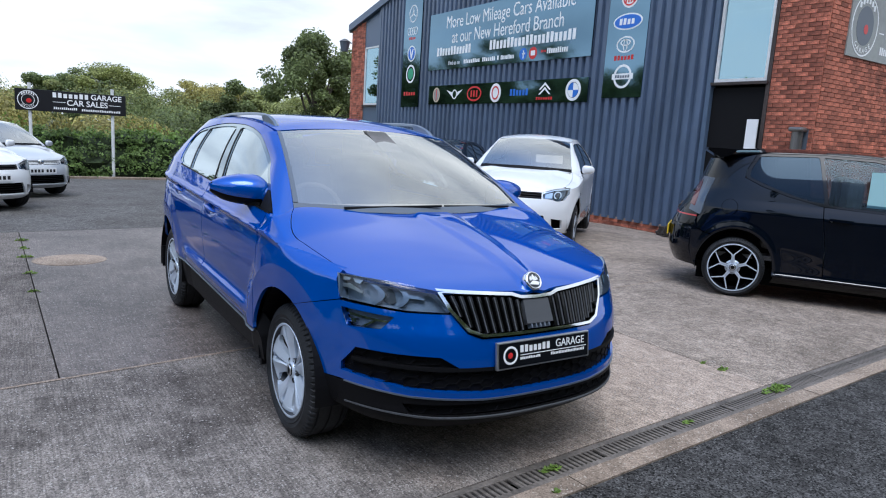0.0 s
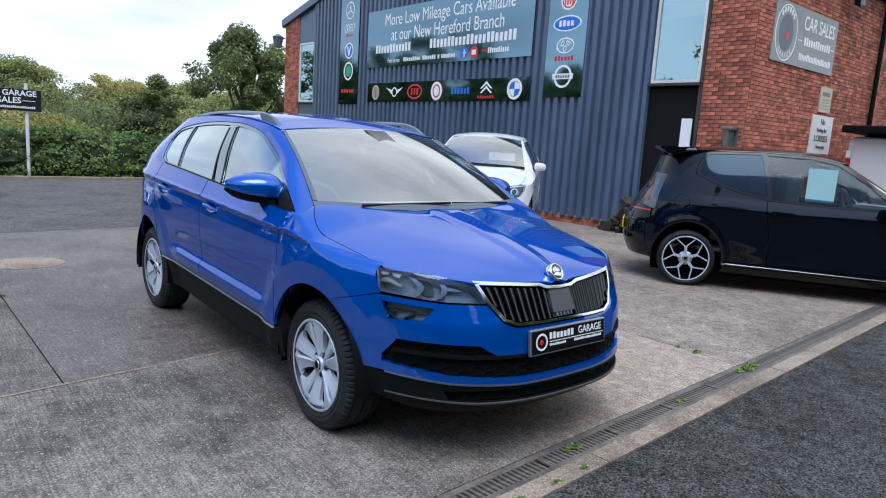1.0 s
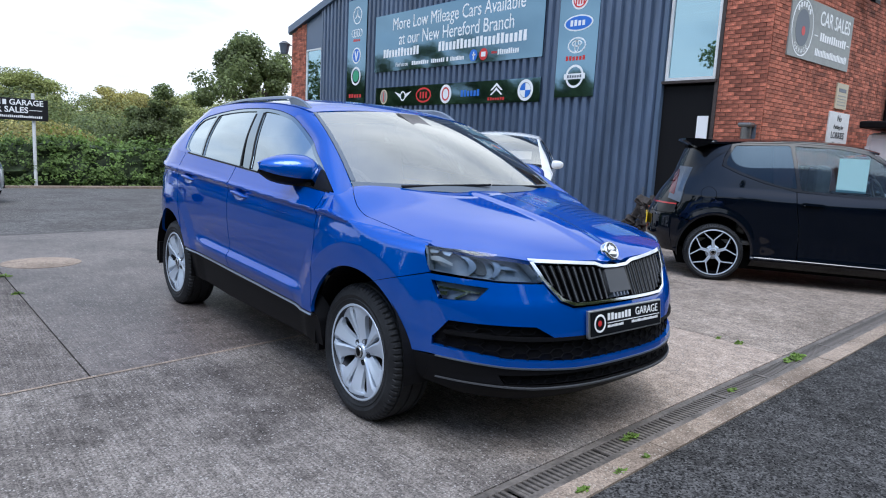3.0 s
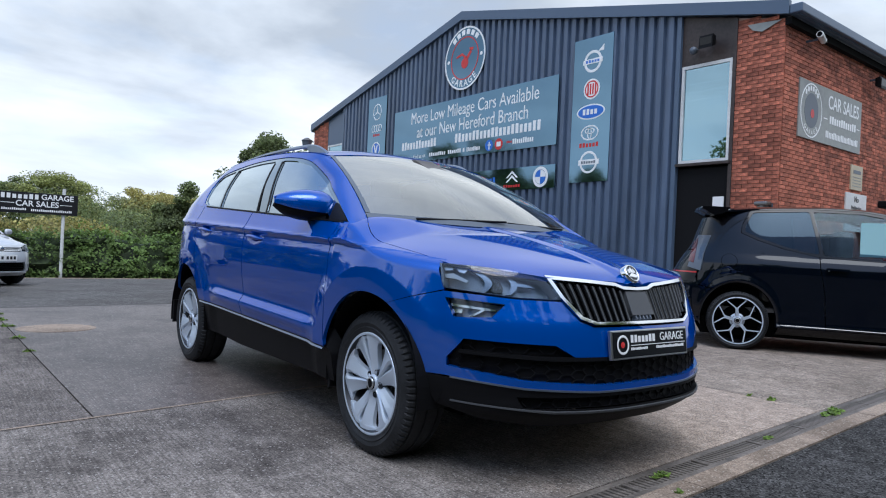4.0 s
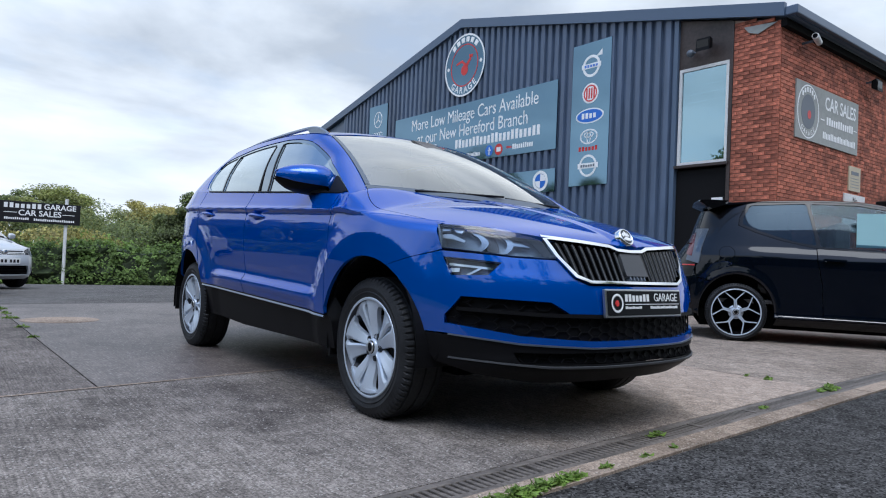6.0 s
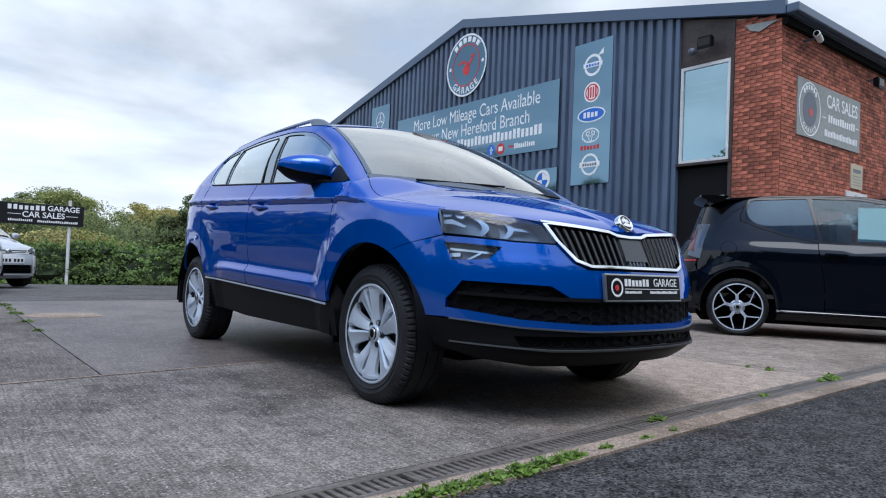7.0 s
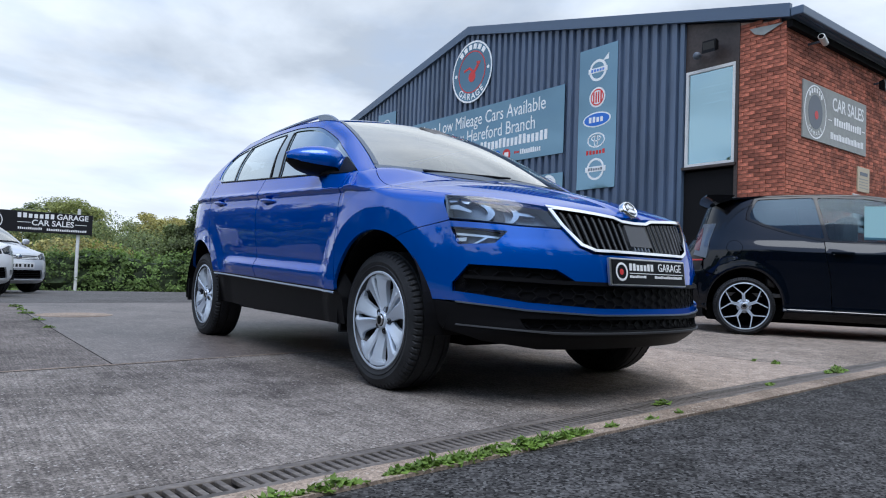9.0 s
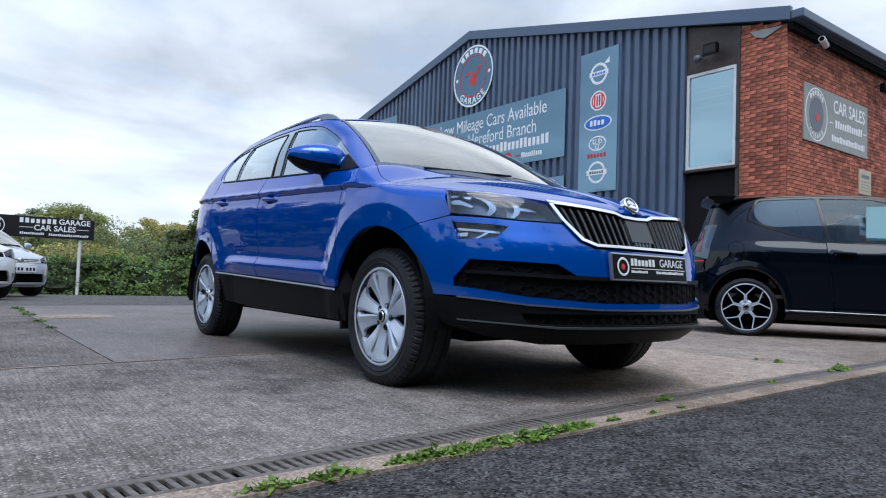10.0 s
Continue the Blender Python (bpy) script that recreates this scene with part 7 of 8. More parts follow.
# yard-edge and across-road trees are unseen, added to darken reflections
TREES = [
    ("tree", "full green tree beyond the hedge", -6.0, 44.0, 5.0, 3.0, M_LEAF_B, 11), ("tree", "full green tree beyond the hedge", -2.0, 46.0, 4.9, 2.6, M_LEAF_B, 12),
    ("tree", "tall dark green tree beyond the hedge", 1.6, 49.0, 7.2, 2.6, M_LEAF_D, 13), ("tree", "tall grey-green tree beyond the hedge", 4.2, 47.0, 7.5, 3.0, M_LEAF_B, 14),
    ("tree", "small green tree beyond the hedge", 7.0, 52.0, 4.6, 2.6, M_LEAF_B, 15), ("tree", "yellowing autumn tree beyond the hedge", 9.6, 46.0, 6.3, 2.5, M_LEAF_C, 16),
    ("tree", "dark bushy tree beyond the hedge", 8.4, 35.5, 4.4, 1.7, M_LEAF_D, 17), ("tree", "yellowing autumn tree beyond the hedge", 12.0, 53.0, 7.0, 3.0, M_LEAF_C, 18),
    ("tree", "full green tree beyond the hedge", 14.0, 47.0, 7.0, 2.9, M_LEAF_B, 19), ("tree", "full green tree beyond the hedge", 11.4, 40.0, 5.4, 2.0, M_LEAF_B, 20),
    ("tree", "tall dark green tree beside the workshop gable", 11.9, 31.0, 8.6, 2.6, M_LEAF_D, 21), ("tree", "full green tree beyond the hedge", 17.0, 42.0, 7.6, 3.0, M_LEAF_B, 22),
    ("tree", "full green tree beyond the hedge", -11.0, 42.0, 5.2, 3.0, M_LEAF_B, 23), ("tree", "dark green tree beyond the hedge", -17.0, 40.0, 7.0, 3.2, M_LEAF_D, 24),
    ("tree", "tall dark green tree added out of view at the yard edge", -22.0, 35.0, 9.5, 4.2, M_LEAF_D, 25), ("tree", "tall dark green tree added out of view at the yard edge", -21.0, 42.0, 10.5, 4.6, M_LEAF_D, 37),
    ("tree", "tall dark green tree added out of view at the yard edge", -18.5, 49.0, 10.5, 4.6, M_LEAF_D, 38), ("tree", "tall dark green tree added out of view at the yard edge", -20.0, 56.0, 10.5, 4.6, M_LEAF_D, 39), ("tree", "tall dark green tree added out of view at the yard edge", -18.5, 63.0, 10.5, 4.6, M_LEAF_D, 40), ("tree", "tall dark green tree added out of view at the yard edge", -22.0, 27.0, 6.4, 4.6, M_LEAF_D, 26),
    ("tree", "tall dark green tree added out of view at the yard edge", -21.0, 20.0, 6.4, 4.6, M_LEAF_D, 27), ("tree", "tall dark green tree added out of view at the yard edge", -22.0, 12.5, 8.2, 4.6, M_LEAF_D, 28),
    ("tree", "tall dark green tree added out of view across the road", -21.0, 5.0, 6.3, 4.6, M_LEAF_D, 29), ("tree", "tall dark green tree added out of view across the road", -21.0, -2.5, 6.3, 4.6, M_LEAF_D, 30),
    ("tree", "tall dark green tree added out of view across the road", -19.0, -10.0, 6.3, 4.6, M_LEAF_D, 31), ("tree", "tall dark green tree added out of view across the road", -13.0, -17.0, 14.0, 5.4, M_LEAF_D, 32),
    ("tree", "tall dark green tree added out of view across the road", -6.0, -19.0, 13.5, 5.4, M_LEAF_D, 33), ("tree", "tall dark green tree added out of view across the road", 1.5, -20.0, 13.5, 5.4, M_LEAF_D, 34),
    ("tree", "tall dark green tree added out of view across the road", 9.0, -20.0, 13.5, 5.4, M_LEAF_D, 35), ("tree", "tall dark green tree added out of view across the road", 17.0, -18.0, 13.5, 5.4, M_LEAF_D, 36),
]
for a in TREES:
    tree(*a)


def bush(label, x, y, w, h, material, seed, leaves=7000):
    rs = np.random.RandomState(seed)
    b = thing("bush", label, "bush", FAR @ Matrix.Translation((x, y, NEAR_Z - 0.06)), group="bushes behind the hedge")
    d = rs.normal(size=(leaves, 3))
    d /= np.linalg.norm(d, axis=1, keepdims=True)
    r = rs.random((leaves, 1)) ** 0.35
    cen = d * r * [w, w * 0.6, h * 0.5] + [0, 0, h * 0.5]
    cen[:, 2] += 0.2 * h * lumps(cen[:, 0], cen[:, 1], 0.9, seed)
    cen = cen[cen[:, 2] > 0.02]
    part("stems", rod((0, 0, -0.05), (0, 0, h * 0.6), 0.05, 0.02, 8), M_BARK, b)
    part("foliage", leaf_mesh("foliage", cen, cen - [0, 0, h * 0.3], 0.062, material, rs, 0.6), None, b)


for i, (x, y, w, h, m) in enumerate(((-7, 25, 3, 2.6, M_LEAF_B), (-2.5, 24, 2.6, 2.4, M_LEAF_C), (1.2, 23.5, 2.2, 1.9, M_LEAF_C), (4.2, 26, 2.8, 2.3, M_LEAF_D), (7.5, 27, 2.8, 2.5, M_LEAF_B), (10.2, 25, 2.2, 2.6, M_LEAF_D), (-12, 27, 3.2, 3.0, M_LEAF_D), (2.5, 33, 4, 3.4, M_LEAF_D), (-4, 34, 4, 3.6, M_LEAF_B), (7.5, 42, 4.2, 3.8, M_LEAF_B), (13.5, 38, 3.0, 4.2, M_LEAF_B))):
    bush("brownish autumn bush behind the hedge" if m is M_LEAF_C else "green bush behind the hedge", x, y, w, h, m, 60 + i)

def hedge_bank(label, a, b, height, seed):
    """A tall dark hedge from a to b, out of view, added to darken reflections: lumpy dark core and loose leaves."""
    rs = np.random.RandomState(seed)
    h = thing("hedge", label, "hedge", kind="stuff")
    a, b = np.array(a, float), np.array(b, float)
    side = np.array([-(b - a)[1], (b - a)[0]]) / np.linalg.norm(b - a)
    def at(u, v):
        q = a + (b - a) * u
        g = float(ground_z(q[0], q[1])) - 0.06
        z = height * (1 + 0.22 * noise.noise((u * 9, seed, 0)) + 0.12 * noise.noise((u * 31, seed, 4)))
        w = 1.2 * math.cos(v * math.pi) + 0.35 * noise.noise((u * 40, v * 5, seed))
        return np.array([*(q + side * w), g + z * math.sin(v * math.pi) ** 0.45])
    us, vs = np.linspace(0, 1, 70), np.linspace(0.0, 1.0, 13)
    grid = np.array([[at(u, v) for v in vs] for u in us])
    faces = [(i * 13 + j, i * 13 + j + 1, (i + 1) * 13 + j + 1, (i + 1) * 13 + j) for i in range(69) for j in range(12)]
    part("dark_core", mesh_of("dark_core", grid.reshape(-1, 3), faces, M_SHADE_LEAF), None, h)
    k = 14000
    cen = np.array([at(u, v) for u, v in zip(rs.random(k), 0.04 + 0.92 * rs.random(k))]) + rs.normal(size=(k, 3)) * 0.10
    part("leaves", leaf_mesh("leaves", cen, np.tile([0, 0, 0.8], (k, 1)), 0.11, M_LEAF_D, rs, 0.9), None, h)


hedge_bank("tall dark unseen hedge added across the road", (-20, -15.5), (22, -16.5), 7.4, 91)
hedge_bank("tall dark unseen hedge added at the yard edge", (-18.5, -14), (-19, 34), 3.6, 92)

# weeds in the joints
def weed(x, y, r, h, seed, n=46):
    rs = np.random.RandomState(seed)
    w = thing("weed", "small tuft of green weeds in the pavement edge", "weed", Matrix.Translation((x, y, 0.0)), group="weeds along the edging")
    a, q = rs.random(n) * 2 * math.pi, rs.random(n) ** 0.6
    cen = np.stack([np.cos(a) * q * r * 1.5, np.sin(a) * q * r * 0.34, 0.006 + h * (1 - q) * rs.random(n)], 1)
    part("leaves", leaf_mesh("leaves", cen, np.tile([0, 0, 1.0], (n, 1)), 0.014, M_WEED, rs, 0.5), None, w)
    bm = bmesh.new()
    for _ in range(7):
        b = rs.random() * 2 * math.pi
        rod((0, 0, -0.01), (math.cos(b) * r * 0.7, math.sin(b) * r * 0.4, h * 0.8), 0.0016, 0.0008, 4, bm)
    part("stems", bm, M_WEED, w)


for i, (x, y, r, h, n) in enumerate(((-1.87, -1.19, 0.06, 0.03, 50), (-1.70, -1.18, 0.07, 0.035, 70), (-1.47, -1.16, 0.05, 0.03, 50), (-1.37, -1.15, 0.07, 0.04, 110), (-1.26, -1.145, 0.07, 0.04, 110), (-1.12, -1.135, 0.07, 0.04, 100), (-1.00, -1.13, 0.08, 0.045, 120), (-0.88, -1.12, 0.07, 0.045, 110), (-0.77, -1.11, 0.06, 0.04, 90), (-0.69, -1.10, 0.04, 0.03, 40), (-0.50, -1.08, 0.03, 0.018, 22), (-0.25, -1.07, 0.025, 0.02, 20), (-0.04, -1.05, 0.022, 0.015, 14), (0.084, -0.885, 0.05, 0.022, 34), (1.15, -0.825, 0.03, 0.014, 16), (2.157, -0.745, 0.10, 0.05, 130), (-1.85, 6.06, 0.05, 0.04, 50), (-1.84, 4.985, 0.05, 0.04, 50), (-1.82, 4.15, 0.04, 0.03, 40), (-1.84, 5.5, 0.04, 0.03, 40), (-1.81, 3.4, 0.03, 0.02, 26), (2.17, -0.35, 0.04, 0.02, 30), (2.17, -0.2, 0.02, 0.015, 14))):
    weed(x, y, r, h, 100 + i, n)

cover = thing("manhole_cover", "pale round concrete cover patch in the slab", "cover", Matrix.Translation((-1.45, 4.75, 0.0)), kind="structure")
part("patch", prism([(0.34 * math.cos(2 * math.pi * i / 28), 0.30 * math.sin(2 * math.pi * i / 28)) for i in range(28)], "z", -0.02, 0.003), M_EDGE, cover)


# the other parked cars
class Scaled:
    """A body shape stretched across, along and upwards."""

    def __init__(s, base, kx, ky, kz):
        s.b, s.k = base, (kx, ky, kz)

    def _out(s, p):
        return p[0] * s.k[0], p[1] * s.k[1], p[2] * s.k[2]

    def side(s, y, z):
        return s._out(s.b.side(y, z))

    def fore(s, x, z):
        return s._out(s.b.fore(x, z))

    def aft(s, x, z):
        return s._out(s.b.aft(x, z))

    def bonnet(s, x, y):
        return s._out(s.b.bonnet(x, y))

    def lid(s, x, y):
        return s._out(s.b.lid(x, y))


def hatchback(name, label, m, paint, k, wheel_r, grille="bar", plate_m=None, sign=False):
    """A plain hatchback seen mostly from its front."""
    B = Shape(
        half=0.905, y1=2.4, drop=0.10, crown=0.05, roof_half=0.60, ridge=(0.35, 0.58, 0.008),
        front=[(0.18, -0.66), (0.25, -0.77), (0.32, -0.84), (0.45, -0.862), (0.56, -0.855), (0.68, -0.82), (0.78, -0.765), (0.86, -0.70), (0.92, -0.63), (1.0, -0.55), (1.1, -0.5)],
        rear=[(0.18, 3.2), (0.35, 3.36), (0.5, 3.42), (0.7, 3.41), (0.95, 3.36), (1.1, 3.32), (1.2, 3.26), (1.45, 3.05), (1.56, 2.9)],
        door=[(0.18, 0.79), (0.25, 0.85), (0.40, 0.885), (0.5, 0.905), (0.57, 0.900), (0.70, 0.898), (0.85, 0.905), (0.945, 0.912), (0.97, 0.906), (1.07, 0.860)],
        nose=[(0.15, 0.78), (0.25, 0.85), (0.45, 0.895), (0.70, 0.90), (0.9, 0.895), (1.1, 0.87)],
        hood=[(-0.80, 0.77), (-0.72, 0.83), (-0.62, 0.885), (-0.5, 0.93), (-0.3, 0.985), (-0.1, 1.028), (0.1, 1.06), (0.3, 1.085), (0.5, 1.10)],
        roof=[(0.85, 1.450), (0.98, 1.485), (1.2, 1.515), (1.6, 1.540), (2.0, 1.535), (2.4, 1.50), (2.8, 1.44), (3.1, 1.37), (3.3, 1.32)],
        cowl=0.05, belt=(1.03, 0.045), crease=(0.955, 0.03), arches=[(0.0, 0.33, 0.385, 0.395), (2.60, 0.33, 0.39, 0.395)],
    )
    S = Scaled(B, *k)
    car = thing(name, label, "car", m)
    FA, RA = B.arches
    def sh(y0, y1, n=10):
        return [(y, float(B.shoulder(y))) for y in np.linspace(y0, y1, n)]
    def bl(y0, y1, n=6, d=0.0):
        return [(y, float(B.belt(y)) + d) for y in np.linspace(y0, y1, n)]
    he = pchip([(-0.40, 0.72), (-0.2, 0.76), (0.1, 0.765), (0.25, 0.75), (0.44, 0.69)])
    wing = [(0.40, 0.26), (0.40, float(B.shoulder(0.40)))] + sh(0.36, -0.36, 12) + [(-0.40, 0.76)] + list(reversed(arc(*FA, -10, 128, 24)))
    top = [(-float(he(y)) - 0.004, y) for y in np.linspace(-0.385, 0.44, 12)] + [(-0.84, 0.46), (-0.88, 0.40)] + [(-float(B.wide(y, B.shoulder(y))), y) for y in np.linspace(0.36, -0.36, 12)]
    both("front_wing", [lay(S.side, wing, step=0.05, sign=-1), lay(S.bonnet, top, step=0.05, depth=0.01)], paint, car)
    both("front_door", [lay(S.side, [(0.408, 0.26), (0.408, float(B.shoulder(0.408)) + 0.004)] + bl(0.44, 1.45) + [(1.45, 0.26)], step=0.06, sign=-1)], paint, car)
    both("rear_door", [lay(S.side, [(1.458, 0.26)] + bl(1.458, 2.36) + [(2.36, 0.86), (2.33, 0.7)] + arc(*RA, 135, 190, 10), step=0.06, sign=-1)], paint, car)
    both("rear_quarter", [lay(S.side, bl(2.37, 3.2, 4) + [(3.27, 0.8), (3.2, 0.35)] + arc(*RA, 0, 130, 20) + [(2.37, 0.86)], step=0.06, sign=-1), lay(S.side, bl(2.40, 3.2, 4) + [(3.2, 1.2), (3.05, 1.35)] + [(y, float(B.edge(y)) - 0.005) for y in np.linspace(3.0, 0.98, 14)] + [(1.0, 1.44), (1.2, 1.47), (1.8, 1.485), (2.2, 1.43), (2.5, 1.25)], step=0.06, sign=-1)], paint, car)
    g1 = [(0.45, 1.065)] + bl(0.55, 1.36, 4, 0.012) + [(1.48, 1.472), (1.2, 1.462), (1.05, 1.43), (0.78, 1.28)]
    g2 = bl(1.43, 2.38, 5, 0.012) + [(2.20, 1.415), (1.82, 1.468), (1.54, 1.474)]
    frame_p = [(0.42, 1.05)] + bl(0.5, 2.44, 8) + [(2.52, 1.24), (2.22, 1.43), (1.8, 1.485), (1.2, 1.472), (1.02, 1.442), (0.74, 1.28)]
    both("window_frame", [lay(S.side, frame_p, [g1, g2], step=0.06, depth=0.02, lift=-0.004, sign=-1)], M_GLOSSBLACK, car)
    both("front_door_glass", [lay(S.side, g1, step=0.08, depth=0, lift=-0.01, sign=-1)], M_SIDEGLASS, car)
    both("rear_door_glass", [lay(S.side, g2, step=0.08, depth=0, lift=-0.01, sign=-1)], M_SIDEGLASS, car)
    kk = np.array(k)
    def screen(s, t):
        b = np.array([0.725 * s, 0.135 + 0.185 * s * s, 1.082 - 0.015 * s * s])
        p = np.array([0.585 * s, 0.905 + 0.085 * s * s, 1.530 - 0.05 * s * s])
        return (b + (p - b) * t + np.array([0, -0.03, 0.03]) * 4 * t * (1 - t)) * kk
    ss, tt = np.linspace(-1, 1, 17), np.linspace(0, 1, 11)
    join("windscreen", [grid_patch([[screen(s, t) for s in ss] for t in tt], -1)], M_GLASS, car, "windscreen with pale reflections")
    join("cowl_band", [grid_patch([[screen(s, t) + np.array([0, -0.005, 0.003]) for s in ss] for t in (-0.03, 0.05)])], M_PLASTIC, car)
    rows = []
    for t in np.linspace(0, 1, 9):
        inner = screen(-1, t)
        y, z = 0.40 + 0.62 * t, 1.046 + 0.40 * t
        outer = np.array([-float(B.wide(y, z)), y, z]) * kk
        mid = (inner + outer) / 2 + np.array([-0.02, -0.016, 0.014])
        rows.append([(1 - u) ** 2 * inner + 2 * u * (1 - u) * mid + u * u * outer for u in np.linspace(0, 1, 5)])
    p0, p1 = np.array([-0.70, 0.30, 1.030]) * kk, np.array([-0.885, 0.40, 0.958]) * kk
    tip = [[p0 * (1 - u) + p1 * u for u in np.linspace(0, 1, 5)]]
    both("a_pillar", [grid_patch(tip + rows, -1)], paint, car)
    el = [(-B.xr, y) for y in np.linspace(0.985, 3.0, 8)]
    rp = [(0.585 * s, 0.908 + 0.085 * s * s) for s in np.linspace(1, -1, 9)] + el[1:] + [(-x, y) for x, y in reversed(el[1:])]
    join("roof_panel", [lay(S.lid, rp, step=0.1, depth=0.02)], paint, car)
    half = [(0.0, -0.725), (-0.25, -0.712), (-0.45, -0.665), (-0.60, -0.57), (-0.70, -0.45)] + [(-float(he(y)), y) for y in np.linspace(-0.385, 0.43, 10)] + [(-0.60, 0.27), (-0.3, 0.16), (0.0, 0.12)]
    join("bonnet", [lay(S.bonnet, half + [(-x, y) for x, y in reversed(half[1:-1])], step=0.06, depth=0.02)], paint, car)
    # front: bumper skin with lamp, grille and intake openings
    LAMP = [(-0.80, 0.868), (-0.62, 0.852), (-0.455, 0.800), (-0.47, 0.722), (-0.58, 0.712), (-0.66, 0.690), (-0.74, 0.705), (-0.80, 0.79)]
    GR = [(-0.44, 0.80), (0.44, 0.80), (0.45, 0.715), (-0.45, 0.715)]
    IN = [(-0.50, 0.50), (0.50, 0.50), (0.58, 0.30), (-0.58, 0.30)]
    SIDE_IN = [(-0.74, 0.44), (-0.60, 0.46), (-0.62, 0.32), (-0.74, 0.32)]
    lm, sm = [(-x, z) for x, z in LAMP], [(-x, z) for x, z in SIDE_IN]
    skin = [(-0.80, 0.87), (-0.62, 0.862), (-0.45, 0.845), (0, 0.835), (0.45, 0.845), (0.62, 0.862), (0.80, 0.87), (0.80, 0.25), (0.5, 0.22), (-0.5, 0.22), (-0.80, 0.25)]
    seam = [(float(B.fore(np.array([-0.80]), np.array([z]))[1][0]), z) for z in np.linspace(0.87, 0.25, 9)]
    corner = [seam[0], (-0.385, 0.76)] + arc(*FA, 128.5, 190, 14) + list(reversed(seam))
    cn = lay(S.side, corner, step=0.05, sign=-1)
    join("front_bumper", [lay(S.fore, skin, [LAMP, lm, GR, IN, SIDE_IN, sm], step=0.05, depth=0.03), cn, mirrored(cn)], paint, car)
    join("intake_back", [lay(S.fore, q, step=0.1, depth=0, lift=-0.05) for q in (GR, IN, SIDE_IN, sm)], M_RECESS, car)
    for z in (0.735, 0.765):
        join("grille_bar", [lay(S.fore, [(-0.44, z + 0.006), (0.44, z + 0.006), (0.44, z - 0.006), (-0.44, z - 0.006)][::-1], step=0.06, depth=0.03)], M_CHROME if grille == "bar" else M_PLASTIC, car)
    for z in (0.34, 0.38, 0.42, 0.46):
        join("intake_bar", [lay(S.fore, [(-0.54, z + 0.005), (0.54, z + 0.005), (0.54, z - 0.005), (-0.54, z - 0.005)][::-1], step=0.08, depth=0.02, lift=-0.02)], M_PLASTIC, car)
    join("front_lip", [lay(S.fore, [(-0.78, 0.285), (0.78, 0.285), (0.76, 0.265), (-0.76, 0.265)][::-1], step=0.08, depth=0.03, lift=0.004)], paint if grille != "bar" else M_SATIN, car)
    for sg in (-1, 1):
        fl = (lambda c: mirrored(c)) if sg > 0 else (lambda c: c)
        lamp = join("headlamp", [fl(lay(S.fore, LAMP, step=0.05, depth=0, lift=-0.06))], M_LAMPBACK, car, "clear headlamp")
        join("lens", [fl(lay(S.fore, LAMP, step=0.04, depth=0.004, lift=0.002))], M_LENS, lamp)
        eye = [[(-0.665 + r * math.cos(2 * math.pi * i / 20), 0.775 + r * math.sin(2 * math.pi * i / 20)) for i in range(20)] for r in (0.052, 0.036)]
        join("projector_ring", [fl(lay(S.fore, eye[0], [eye[1]], step=0.02, depth=0.02, lift=-0.02))], M_CHROME, lamp, "chrome projector ring")
        join("projector", [fl(lay(S.fore, eye[1], step=0.02, depth=0.0, lift=-0.03))], M_SENSOR, lamp)
        join("reflector", [fl(lay(S.fore, [(-0.60, 0.815), (-0.50, 0.795), (-0.50, 0.735), (-0.60, 0.735)], step=0.03, depth=0.02, lift=-0.03))], M_CHROME, lamp)
        join("lamp_rim", [fl(lay(S.fore, [(-0.795, 0.862), (-0.62, 0.847), (-0.465, 0.798), (-0.47, 0.785), (-0.62, 0.832), (-0.795, 0.846)], step=0.03, depth=0.02, lift=-0.008))], M_CHROME, lamp)
        body = bmesh.new()
        bmesh.ops.create_uvsphere(body, u_segments=16, v_segments=10, radius=1.0)
        for v in body.verts:
            x, y, z = v.co
            v.co = ((sg * 0.965 + 0.095 * math.copysign(abs(x) ** 0.7, x)) * k[0], (0.44 + 0.055 * y + 0.03 * x * sg) * k[1], (1.105 + 0.062 * (1 - 0.2 * x * sg) * math.copysign(abs(z) ** 0.7, z)) * k[2])
        mir = part("door_mirror", body, paint, car, smooth=True)
        part("mirror_arm", box(min(sg * 0.84, sg * 0.93) * k[0], max(sg * 0.84, sg * 0.93) * k[0], 0.44 * k[1], 0.52 * k[1], 1.04 * k[2], 1.08 * k[2]), M_PLASTIC, mir)
        for y in (0.0, 2.60):
            wheel(car, sg * 0.775 * k[0], y * k[1], wheel_r, wheel_r, wheel_r - 0.115, 0.205, "twin", sg > 0, spin=10 + 30 * y)
            liner(car, y * k[1], 0.33 * k[2], 0.39 * k[1], 0.40 * k[2], 0.5, 0.875 * k[0], sg)
        both_seat = box(sg * 0.36 * k[0] - 0.22, sg * 0.36 * k[0] + 0.22, 1.50 * k[1], 1.66 * k[1], 0.6, 1.32 * k[2], 0.06)
        part("front_seat", both_seat, M_SEAT, car)
    part("dashboard", prism([(0.2 * k[1], 1.05 * k[2]), (0.75 * k[1], 1.04 * k[2]), (0.8 * k[1], 0.6), (0.3 * k[1], 0.6)], "x", -0.72 * k[0], 0.72 * k[0]), M_INTERIOR, car)
    part("underbody", box(-0.68 * k[0], 0.68 * k[0], -0.5, 3.0 * k[1], 0.20, 0.34), M_RECESS, car)
    part("engine_bay", box(-0.5 * k[0], 0.5 * k[0], -0.45, 0.35, 0.3, 0.7 * k[2]), M_RECESS, car)
